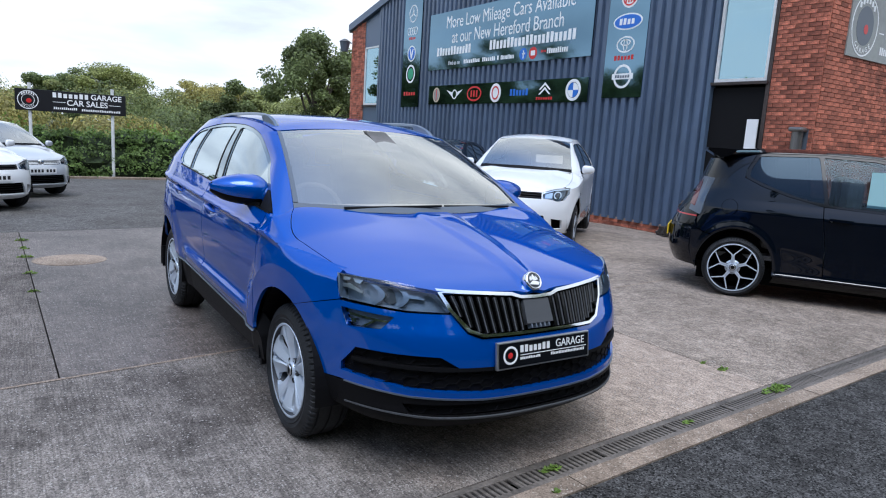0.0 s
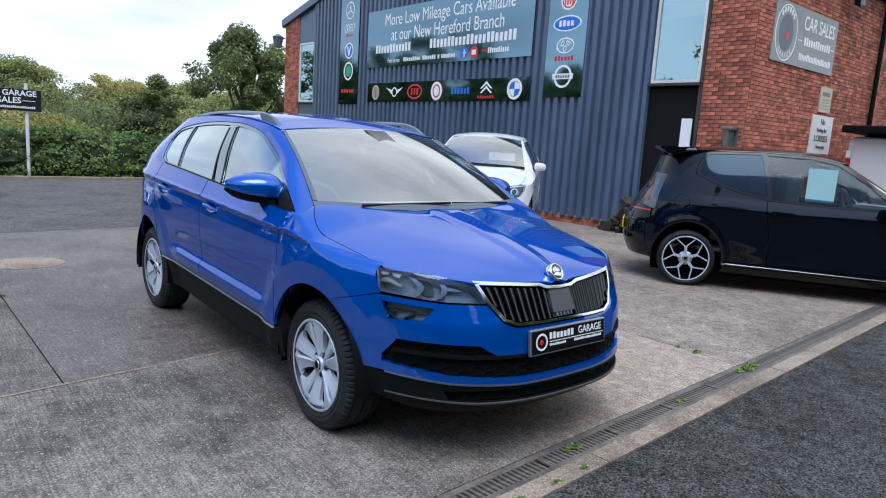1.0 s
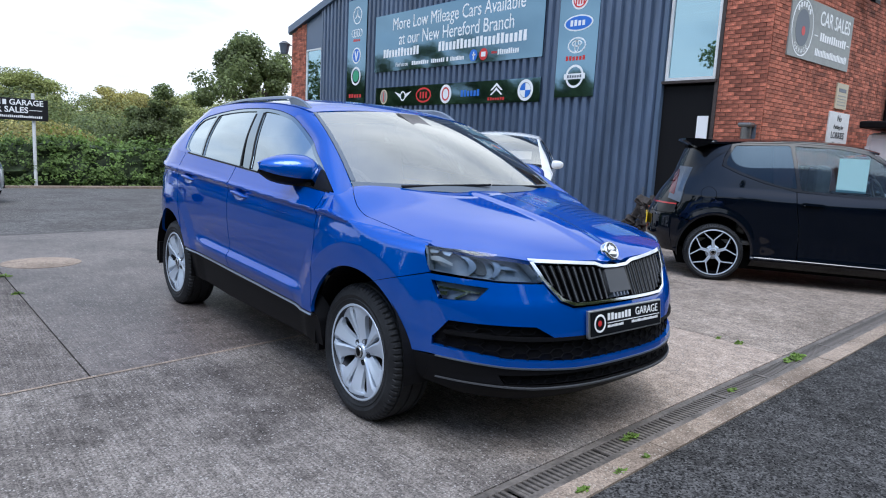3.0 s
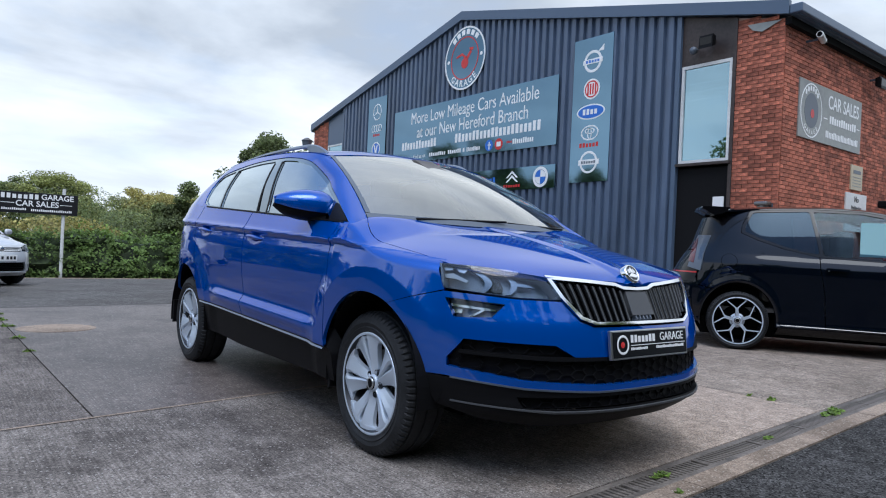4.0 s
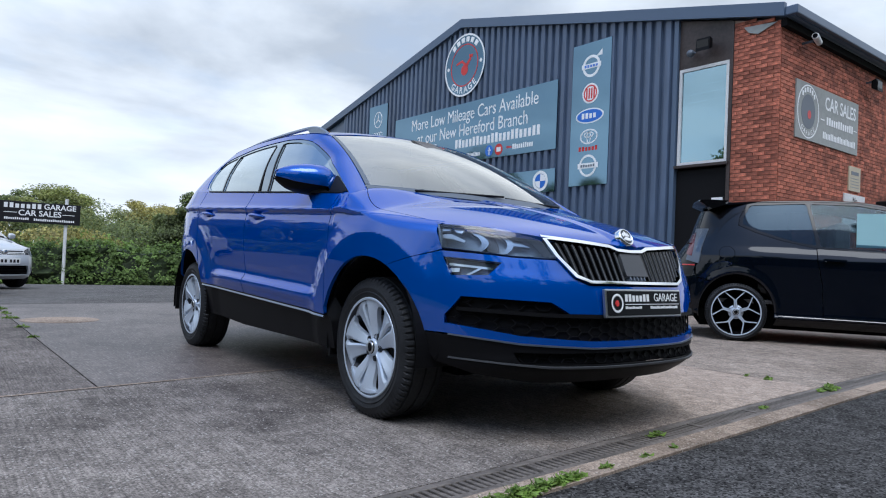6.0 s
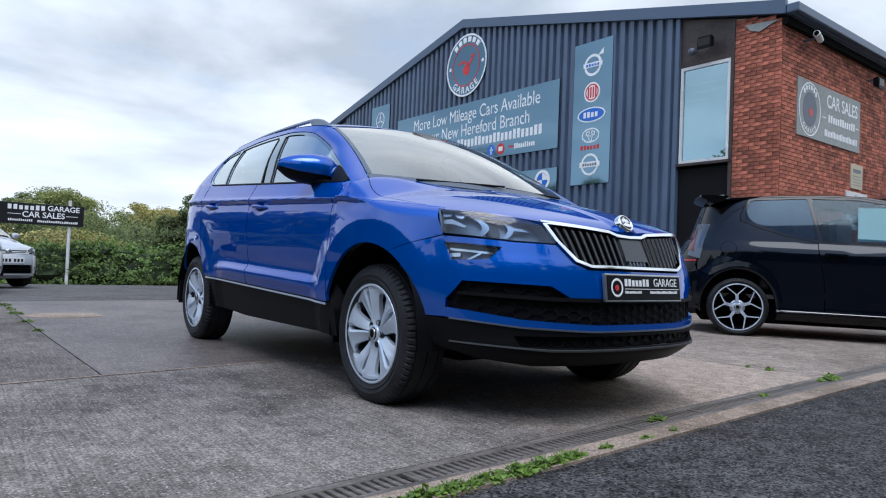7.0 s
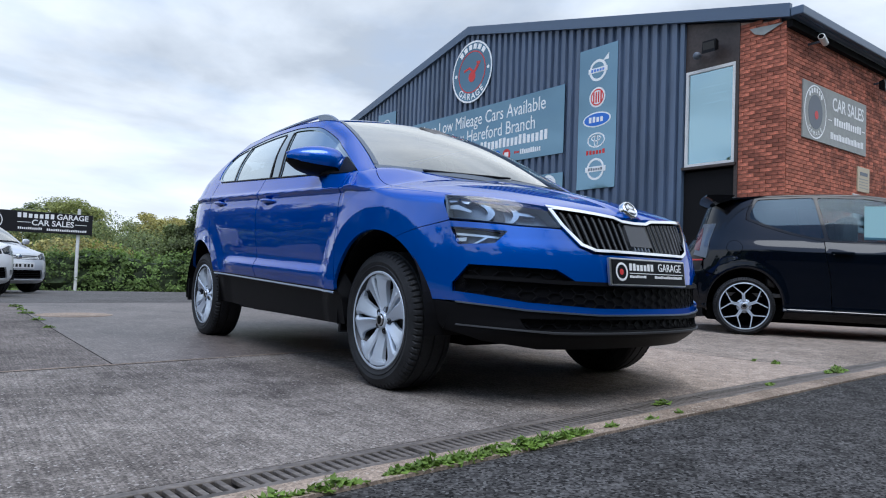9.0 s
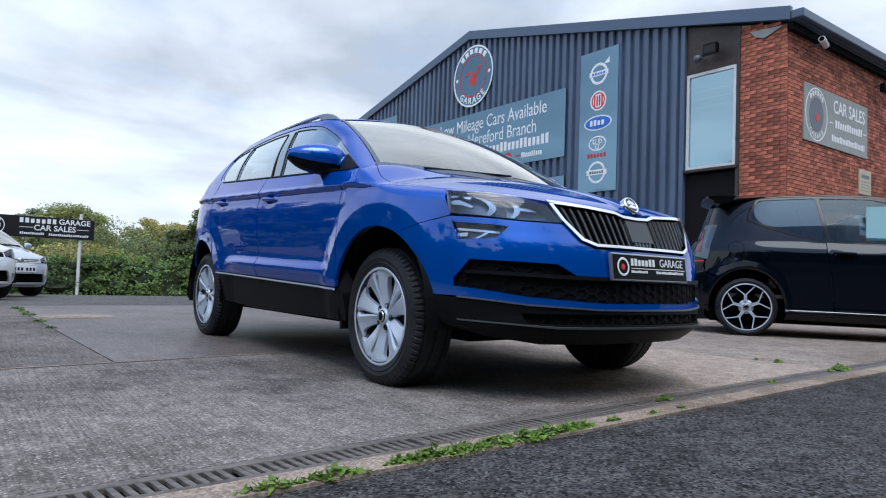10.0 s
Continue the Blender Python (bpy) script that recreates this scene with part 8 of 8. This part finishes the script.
    join("tailgate", [lay(S.aft, [(-0.78, 0.3), (0.78, 0.3), (0.76, 1.12), (-0.76, 1.12)], step=0.1, depth=0.02, sign=-1), grid_patch([[np.array([s * (0.72 - 0.14 * t), 3.26 - 0.26 * t, 1.11 + 0.30 * t]) * kk for s in np.linspace(-1, 1, 7)] for t in (0, 0.5, 1)], -1)], paint, car)
    y = float(B.fore(np.array([0.0]), np.array([0.58]))[1][0]) * k[1]
    pl = part("number_plate", box(-0.26, 0.26, y - 0.016, y - 0.002, 0.53 * k[2], 0.53 * k[2] + 0.112, 0.003), M_WHITE, car, "white number plate")
    for i in range(7):
        x = -0.215 + 0.066 * i + (0.03 if i > 3 else 0)
        part("plate_bar", box(x - 0.02, x + 0.02, y - 0.019, y - 0.015, 0.53 * k[2] + 0.028, 0.53 * k[2] + 0.084), M_SIGN_MATT, pl)
    v, f = lathe([(0.0, 0.0), (0.05, 0.0), (0.06, 0.01)], 24)
    ye = float(B.fore(np.array([0.0]), np.array([0.76]))[1][0]) * k[1]
    part("emblem", mesh_of("emblem", [(b, ye - 0.024 + a, c + 0.76 * k[2]) for a, b, c in v], f, M_CHROME, True), None, car, "round chrome emblem")
    if sign:
        part("price_card", box(0.10, 0.52, 0.62 * k[1], 0.63 * k[1], 1.16 * k[2], 1.28 * k[2]), M_WHITE, car, "white price card behind the windscreen")
    return car


def at_yard(x, y, turn):
    return Matrix.Translation((x, y, float(ground_z(x, y)))) @ Matrix.Rotation(radians(turn), 4, "Z")


hatchback("parked_car", "white crossover parked beside the cladding with a price card", at_yard(4.45, 4.72, -50), M_CAR_WHITE, (0.97, 0.985, 1.035), 0.325, "slats", sign=True)
hatchback("parked_car", "silver hatchback parked before the hedge", at_yard(-1.78, 12.45, 30), M_CAR_SILVER, (0.93, 0.92, 0.91), 0.30)
hatchback("parked_car", "white hatchback parked beside the silver one", at_yard(-2.50, 9.75, 28), M_CAR_WHITE, (0.93, 0.92, 0.92), 0.30, "slats")
hatchback("parked_car", "black hatchback parked by the far end of the cladding", at_yard(5.6, 9.3, -50), M_CAR_BLACK, (0.95, 0.95, 0.97), 0.31, "slats")


def city_car():
    """The small black three-door car."""
    S = Shape(
        half=0.80, y0=0.1, y1=2.05, round=2.5, drop=0.09, crown=0.045, roof_half=0.545, ridge=(0.3, 0.5, 0.005),
        front=[(0.15, -0.45), (0.25, -0.54), (0.35, -0.60), (0.5, -0.61), (0.7, -0.56), (0.85, -0.48), (0.95, -0.40), (1.1, -0.3)],
        rear=[(0.15, 2.92), (0.28, 3.04), (0.45, 3.10), (0.62, 3.095), (0.80, 3.03), (0.95, 2.95), (1.1, 2.85), (1.25, 2.80), (1.42, 2.74), (1.5, 2.70)],
        door=[(0.15, 0.70), (0.22, 0.775), (0.27, 0.80), (0.30, 0.785), (0.42, 0.788), (0.57, 0.796), (0.75, 0.802), (0.88, 0.806), (0.945, 0.806), (0.97, 0.800), (1.07, 0.762)],
        nose=[(0.15, 0.70), (0.25, 0.77), (0.5, 0.80), (0.8, 0.80), (1.1, 0.77)],
        hood=[(-0.60, 0.70), (-0.5, 0.80), (-0.3, 0.89), (0.0, 0.95), (0.3, 0.99), (0.5, 1.0)],
        roof=[(0.7, 1.37), (0.9, 1.43), (1.2, 1.488), (1.6, 1.506), (2.0, 1.500), (2.4, 1.480), (2.75, 1.445), (2.9, 1.42)],
        belt=(0.955, 0.022), crease=(0.87, 0.016), arches=[(0.0, 0.30, 0.37, 0.40), (2.40, 0.30, 0.365, 0.40)],
    )
    paint = M_CAR_BLACK
    turn = Matrix.Rotation(radians(34.1), 4, "Z")
    foot = Matrix.Translation((6.48, -0.394, 0.0)) @ turn @ Vector((-0.705, 2.40, 0.0))
    car = thing("parked_car", "small glossy black three-door hatchback with spoked alloy wheels", "car", Matrix.Translation(foot) @ turn @ Matrix.Scale(1.035, 4) @ Matrix.Translation((0.705, -2.40, 0.0)))
    FA, RA = S.arches
    def bl(y0, y1, n=6, d=0.0):
        return [(y, float(S.belt(y)) + d) for y in np.linspace(y0, y1, n)]
    sill = 0.262
    # window lines: the belt kicks up along the rear side glass
    q_glass = rounded([(1.655, 1.025), (1.80, 1.045), (1.97, 1.092), (2.20, 1.170), (2.352, 1.238), (2.345, 1.30), (2.27, 1.450), (1.735, 1.472)], 0.03)
    d_glass = rounded([(0.46, 1.0), (1.05, 0.992), (1.62, 1.015), (1.70, 1.470), (1.25, 1.456), (1.0, 1.41), (0.72, 1.23)], 0.025)
    surround = rounded([(0.40, 0.975), (1.05, 0.970), (1.66, 0.995), (1.98, 1.068), (2.22, 1.148), (2.385, 1.225), (2.375, 1.31), (2.295, 1.472), (1.7, 1.492), (1.25, 1.478), (0.97, 1.43), (0.66, 1.23)], 0.02)
    both("window_frame", [lay(S.side, surround, [q_glass, d_glass], step=0.035, depth=0.02, lift=-0.002, sign=-1)], M_GLOSSBLACK, car, "gloss black window surround")
    both("quarter_glass", [lay(S.side, q_glass, step=0.05, depth=0, lift=-0.008, sign=-1)], M_PRIVACY, car, "dark tinted rear side glass")
    both("door_glass", [lay(S.side, d_glass, step=0.05, depth=0, lift=-0.008, sign=-1)], pane("clear_side_glass", (0.42, 0.54, 0.60), 0.0, (0.7, 0.85, 0.95), ior=1.4), car, "door glass with a paper notice behind")
    door = [(0.36, sill), (0.36, 0.90), (0.42, 0.972)] + [(1.05, 0.966), (1.655, 0.990), (1.648, 0.86), (1.60, 0.62), (1.58, sill)]
    d = both("door", [lay(S.side, door, step=0.035, sign=-1)], paint, car)
    a1 = math.degrees(math.asin((sill - RA[1]) / RA[3]))
    quarter = [(1.588, sill), (1.608, 0.62), (1.656, 0.86), (1.663, 0.992), (1.985, 1.064), (2.225, 1.144), (2.39, 1.222), (2.38, 1.31), (2.30, 1.475), (2.4, float(S.edge(2.4)) - 0.004), (2.60, float(S.edge(2.6)) - 0.004), (2.66, 1.30), (2.70, 1.19), (2.735, 1.0), (2.76, 0.82), (2.80, 0.78), (2.80, 0.66), (2.74, 0.64)]
    quarter += list(arc(*RA, 52, 180 - a1, 30))
    both("rear_quarter", [lay(S.side, quarter, step=0.018, sign=-1)], paint, car)
    cant = [(2.31, 1.478), (2.6, float(S.edge(2.6)) - 0.003)] + [(y, float(S.edge(y)) - 0.003) for y in np.linspace(2.5, 0.9, 14)] + [(0.95, 1.43), (1.25, 1.482), (1.7, 1.496)]
    both("roof_side", [lay(S.side, cant, step=0.04, sign=-1)], paint, car)
    both("side_skirt", [lay(S.side, [(0.38, 0.17), (0.38, sill - 0.006), (2.02, sill - 0.006), (2.04, 0.185)], step=0.05, depth=0.08, sign=-1)], M_GLOSSBLACK, car, "gloss black side skirt")
    both("skirt_strip", [lay(S.side, [(0.40, 0.270), (0.40, 0.276), (2.00, 0.288), (2.00, 0.282)], step=0.06, depth=0.006, lift=0.004, sign=-1)], M_DISC, car, "thin bright skirt strip")
    for o, sgn in zip(d, (-1, 1)):
        for nm, poly, mat, dep, lf in (("handle_cup", [(1.44, 0.845), (1.58, 0.848), (1.58, 0.892), (1.44, 0.888)], M_GLOSSBLACK, 0.002, 0.001), ("door_handle", [(1.40, 0.862), (1.605, 0.868), (1.605, 0.890), (1.40, 0.882)], paint, 0.02, 0.03)):
            c = lay(S.side, rounded(poly, 0.012), step=0.02, depth=dep, lift=lf, sign=-1)
            join(nm, [mirrored(c) if sgn > 0 else c], mat, o)
        v, f = lathe([(0.0, 0.0), (0.011, 0.0), (0.012, 0.004)], 14)
        part("lock", mesh_of("lock", [(sgn * 0.832 + a * -sgn, b + 1.585, c + 0.872) for a, b, c in v], f, M_SATIN), None, o)
    flap_o = [(2.50 + 0.078 * math.cos(2 * math.pi * i / 28), 0.918 + 0.078 * math.sin(2 * math.pi * i / 28)) for i in range(28)]
    flap_i = [(2.50 + 0.074 * math.cos(2 * math.pi * i / 28), 0.918 + 0.074 * math.sin(2 * math.pi * i / 28)) for i in range(28)]
    join("fuel_flap_gap", [lay(S.side, flap_o, [flap_i], step=0.02, depth=0, lift=0.0012, sign=-1)], M_RECESS, car)
    join("fuel_flap", [lay(S.side, flap_i, step=0.03, depth=0.002, lift=0.0022, sign=-1)], paint, car)
    # back: hatch glass, lamps, bumper, plate, spoiler
    def rear_at(x, z):
        return float(S.aft(np.array([x]), np.array([z]))[1][0])
    join("tailgate", [lay(S.aft, [(-0.60, 0.68), (0.60, 0.68), (0.58, 1.40), (-0.58, 1.40)], step=0.06, depth=0.02, sign=-1)], M_GLOSSBLACK, car, "glossy black glass tailgate")
    join("hatch_strip", [lay(S.aft, [(-0.60, 0.775), (0.60, 0.775), (0.60, 0.790), (-0.60, 0.790)], step=0.06, depth=0.01, lift=0.006, sign=-1)], M_REDLENS, car, "thin red strip")
    for sg in (-1, 1):
        fl = (lambda c: mirrored(c)) if sg > 0 else (lambda c: c)
        lamp = join("tail_lamp", [fl(lay(S.side, [(2.672, 1.19), (2.79, 1.20), (2.90, 0.84), (2.775, 0.80), (2.745, 0.98)], step=0.03, depth=0.02, lift=0.004, sign=-1))], M_GREY, car, "clear and grey upright tail lamp")
        join("lens", [fl(lay(S.side, [(2.680, 1.18), (2.745, 1.185), (2.80, 0.93), (2.76, 0.92), (2.752, 0.98)], step=0.03, depth=0.004, lift=0.010, sign=-1))], M_LENS, lamp)
        join("red_segment", [fl(lay(S.side, [(2.79, 1.16), (2.83, 1.12), (2.89, 0.90), (2.84, 0.88)], step=0.03, depth=0.004, lift=0.008, sign=-1))], M_TAIL, lamp)
    seam = [(rear_at(-0.60, z), z) for z in np.linspace(0.655, 0.26, 7)]
    cor = [(2.745, 0.632), (2.80, 0.652), (2.84, 0.78)] + [(rear_at(-0.60, 0.78), 0.78)] + seam + [(2.74, 0.24)] + arc(*RA, -6, 50, 12)
    cc = lay(S.side, cor, step=0.03, sign=-1)
    join("rear_bumper", [lay(S.aft, [(-0.60, 0.26), (0.60, 0.26), (0.60, 0.675), (-0.60, 0.675)], step=0.05, depth=0.03, sign=-1), cc, mirrored(cc)], paint, car)
    pl = part("number_plate", box(-0.26, 0.26, 3.10, 3.114, 0.52, 0.632, 0.003), M_YELLOW, car, "yellow number plate")
    for i in range(7):
        x = -0.215 + 0.066 * i + (0.03 if i > 3 else 0)
        part("plate_bar", box(x - 0.02, x + 0.02, 3.113, 3.117, 0.548, 0.604), M_SIGN_MATT, pl)
    sp = bmesh.new()
    rows = []
    for x in np.linspace(-0.56, 0.56, 15):
        b = 0.05 * (x / 0.56) ** 2
        rows.append([sp.verts.new((x, yy - b, zz)) for yy, zz in ((2.54, 1.500), (2.70, 1.508), (2.825, 1.506), (2.832, 1.486), (2.79, 1.462), (2.70, 1.41), (2.60, 1.44))])
    for a, b in zip(rows, rows[1:]):
        for i in range(7):
            sp.faces.new((a[i], a[(i + 1) % 7], b[(i + 1) % 7], b[i]))
    sp.faces.new(rows[0])
    sp.faces.new(rows[-1])
    bmesh.ops.recalc_face_normals(sp, faces=sp.faces)
    part("roof_spoiler", sp, M_GLOSSBLACK, car, "large black roof spoiler")
    part("rear_wiper", rod((0.0, 2.90, 1.0), (-0.34, 2.87, 1.05), 0.008, 0.006, 8), M_PLASTIC, car)
    # roof, screen, bonnet, front
    el = [(-S.xr, y) for y in np.linspace(0.9, 2.72, 10)]
    join("roof_panel", [lay(S.lid, [(0.53 * s, 0.80 + 0.10 * s * s) for s in np.linspace(1, -1, 9)] + el + [(-x, y) for x, y in reversed(el)], step=0.08, depth=0.02)], paint, car)
    def screen(s, t):
        b = np.array([0.66 * s, 0.05 + 0.25 * s * s, 0.98])
        p = np.array([0.53 * s, 0.80 + 0.10 * s * s, 1.42 - 0.03 * s * s])
        return b + (p - b) * t
    join("windscreen", [grid_patch([[screen(s, t) for s in np.linspace(-1, 1, 13)] for t in np.linspace(0, 1, 7)], -1)], M_GLASS, car)
    rows = []
    for t in np.linspace(0, 1, 9):
        y, z = 0.38 + 0.56 * t, 0.975 + 0.425 * t
        a, b = screen(-1, t), np.array([-float(S.wide(y, z)), y, z])
        rows.append([a + (b - a) * u + np.array([-0.012, -0.012, 0.01]) * math.sin(math.pi * u) for u in np.linspace(0, 1, 5)])
    both("a_pillar", [grid_patch(rows, -1)], paint, car)
    join("bonnet", [lay(S.bonnet, [(-0.5, -0.45), (0.5, -0.45), (0.70, 0.0), (0.68, 0.30), (0.3, 0.08), (0, 0.05), (-0.3, 0.08), (-0.68, 0.30), (-0.70, 0.0)], step=0.08, depth=0.02)], paint, car)
    wing = [(0.352, sill), (0.352, 0.94)] + [(y, float(S.shoulder(y))) for y in np.linspace(0.30, -0.28, 10)] + [(-0.30, 0.7)] + list(reversed(arc(*FA, -5, 135, 20)))
    wt = [(-0.70, 0.0), (-0.68, 0.30), (-0.74, 0.352)] + [(-float(S.wide(y, S.shoulder(y))), y) for y in np.linspace(0.34, -0.28, 8)] + [(-0.60, -0.28)]
    both("front_wing", [lay(S.side, wing, step=0.05, sign=-1), lay(S.bonnet, wt, step=0.06, depth=0.01)], paint, car)
    seam = [(float(S.fore(np.array([-0.66]), np.array([z]))[1][0]), z) for z in np.linspace(0.80, 0.25, 7)]
    fc = lay(S.side, [seam[0], (-0.305, 0.70)] + arc(*FA, 136, 186, 10) + list(reversed(seam)), step=0.05, sign=-1)
    join("front_bumper", [lay(S.fore, [(-0.66, 0.80), (0.66, 0.80), (0.66, 0.25), (-0.66, 0.25)][::-1], step=0.06, depth=0.03), fc, mirrored(fc)], paint, car)
    for sg in (-1, 1):
        wheel(car, sg * 0.705, 0.0, 0.302, 0.302, 0.238, 0.195, "y", sg > 0, dark=True, spin=20)
        wheel(car, sg * 0.705, 2.40, 0.302, 0.302, 0.238, 0.195, "y", sg > 0, dark=True, spin=14)
        for a in S.arches:
            liner(car, *a[:2], a[2] + 0.005, a[3] + 0.005, 0.45, 0.79, sg)
        body = bmesh.new()
        bmesh.ops.create_uvsphere(body, u_segments=18, v_segments=12, radius=1.0)
        for v in body.verts:
            x, y, z = v.co
            v.co = (sg * 0.90 + 0.10 * x, 0.52 + 0.07 * y, 1.03 + 0.07 * z)
        part("door_mirror", body, paint, car, smooth=True)
        part("front_seat", box(sg * 0.34 - 0.21, sg * 0.34 + 0.21, 1.30, 1.46, 0.5, 1.28, 0.06), M_SEAT, car)
    part("paper_notice", box(-0.735, -0.730, 1.03, 1.30, 1.02, 1.36), M_PAPER, car, "pale blue paper notice behind the door glass")
    part("underbody", box(-0.66, 0.66, -0.40, 2.75, 0.14, 0.32), M_RECESS, car)
    part("cabin_floor", box(-0.70, 0.70, 0.35, 2.6, 0.40, 0.44), M_SEAT, car)
    part("far_door_card", box(0.70, 0.72, 0.4, 2.5, 0.44, 0.95), M_SEAT, car)
    part("rear_seat", box(-0.60, 0.60, 2.0, 2.16, 0.5, 1.10, 0.05), M_SEAT, car)
    part("dashboard", prism([(0.1, 0.96), (0.6, 0.96), (0.65, 0.6), (0.2, 0.6)], "x", -0.64, 0.64), M_SEAT, car)
    v, f = [], []
    for i in range(30):
        a = 2 * math.pi * i / 30
        for j in range(6):
            b = 2 * math.pi * j / 6
            v.append(((0.17 + 0.015 * math.cos(b)) * math.cos(a), 0.015 * math.sin(b), (0.17 + 0.015 * math.cos(b)) * math.sin(a)))
    f = [(i * 6 + j, i * 6 + (j + 1) % 6, ((i + 1) % 30) * 6 + (j + 1) % 6, ((i + 1) % 30) * 6 + j) for i in range(30) for j in range(6)]
    part("steering_wheel", mesh_of("steering_wheel", v, f, M_SEAT, True), None, car, m=pose(-0.34, 0.80, 1.0, -22, 0, 0))
    return car


city_car()


def van():
    v = thing("parked_van", "white van parked along the brick wall", "van", Matrix.Translation((12.3, 0.55, float(ground_z(13, 1)))))
    bm = box(0, 4.6, 0.0, 1.9, 0.35, 2.05, 0.12)
    part("body", bm, M_CAR_WHITE, v, smooth=False)
    part("rear_door", box(-0.02, 0.0, 0.12, 0.94, 0.5, 1.9, 0.01), M_CAR_WHITE, v)
    part("rear_door", box(-0.02, 0.0, 0.96, 1.78, 0.5, 1.9, 0.01), M_CAR_WHITE, v)
    part("rear_bumper", box(-0.10, 0.02, 0.05, 1.85, 0.35, 0.52, 0.03), M_PLASTIC, v)
    for y in (0.03, 1.79):
        part("tail_lamp", box(-0.03, 0.03, y, y + 0.09, 1.0, 1.62, 0.01), M_REDLENS, v, "tall red tail lamp")
        part("lamp_cap", box(-0.03, 0.03, y, y + 0.09, 1.63, 1.78, 0.01), M_WHITE, v)
    part("roof_bar", box(-0.25, 4.2, 0.2, 1.95, 2.12, 2.26, 0.03), M_PLASTIC, v, "black roof rack box")
    for x in (0.5, 3.6):
        part("rack_foot", box(x, x + 0.06, 0.3, 1.7, 2.04, 2.13), M_PLASTIC, v)
    for y, fl in ((0.12, False), (1.78, True)):
        for x in (0.9, 3.9):
            h = part("wheel", tyre_mesh(0.33, 0.2, 0.2), None, v, m=Matrix.Translation((x, y, 0.33)) @ Matrix.Rotation(math.pi / 2, 4, "Z"))
            part("hub_cap", mesh_of("hub_cap", *lathe([(0.0, -0.08), (0.2, -0.07), (0.2, 0.07), (0.0, 0.08)], 24), M_ALLOY), None, h)


van()


# bricks, set in courses on the mortar beds
COURSE, BLEN = 0.072, 0.2195
brick_mesh = {}


def brick_box(w, d, h):
    bm = box(-w / 2, w / 2, -d / 2, d / 2, -h / 2, h / 2, 0.0)
    me = bpy.data.meshes.new("brick")
    bm.to_mesh(me)
    bm.free()
    me.materials.append(M_BRICK)
    return me


def courses(lo, hi, z0, z1, top, seed):
    """Stretcher bond: the middle, width and height of each brick along a wall."""
    rs = random.Random(seed)
    k = int((z1 - z0) / COURSE)
    for j in range(k):
        z = z0 + (j + 0.5) * COURSE
        u = lo - (BLEN / 2 if j % 2 else 0)
        while u < hi - 0.02:
            a, b = max(u, lo), min(u + BLEN, hi)
            if b - a > 0.04 and z + COURSE / 2 < top((a + b) / 2):
                yield (a + b) / 2, z, b - a - 0.010, COURSE - 0.010, rs.random() * 0.004
            u += BLEN


def lay_bricks(owner, axis, lo, hi, z0, z1, top, near, seed):
    verts, faces, singles = [], [], 0
    for u, z, w, h, out in courses(lo, hi, z0, z1, top, seed):
        if axis == "y":
            c, half = (WX + 0.017 - out, u, z), (0.02, w / 2, h / 2)
        else:
            c, half = (u, WY + 0.017 - out, z), (w / 2, 0.02, h / 2)
        if near(u, z) and singles < 298:
            key = (axis, round(w, 3))
            if key not in brick_mesh:
                brick_mesh[key] = brick_box(2 * half[0], 2 * half[1], 2 * half[2])
            o = part("brick", brick_mesh[key], None, owner)
            o.location = c
            singles += 1
        else:
            b = len(verts)
            verts += [(c[0] + sx * half[0], c[1] + sy * half[1], c[2] + sz * half[2]) for sx in (-1, 1) for sy in (-1, 1) for sz in (-1, 1)]
            faces += [[b + i for i in q] for q in ((0, 1, 3, 2), (4, 6, 7, 5), (0, 4, 5, 1), (2, 3, 7, 6), (0, 2, 6, 4), (1, 5, 7, 3))]
    if verts:
        tagged(part("brickwork", mesh_of("brickwork", verts, faces, M_BRICK_I), None, owner, "red brickwork"), kind="stuff")


lay_bricks(pier, "y", WY + 0.0, 3.912, Z0, 5.45, lambda u: 5.27 + (u - WY) * 0.22, lambda u, z: z > 0.9, 1)
lay_bricks(side_wall, "x", WX + 0.04, 18.0, -0.9, 5.15, lambda u: 9.0, lambda u, z: z > 1.9 and u < 10.75, 2)
lay_bricks(building, "y", 5.15, 18.5, -0.46, -0.02, lambda u: 1.0, lambda u, z: False, 4)
lay_bricks(far_pier, "y", 19.85, WEND, 0.3, 5.5, lambda u: 5.55 - (u - 19.85) * 0.25, lambda u, z: False, 3)
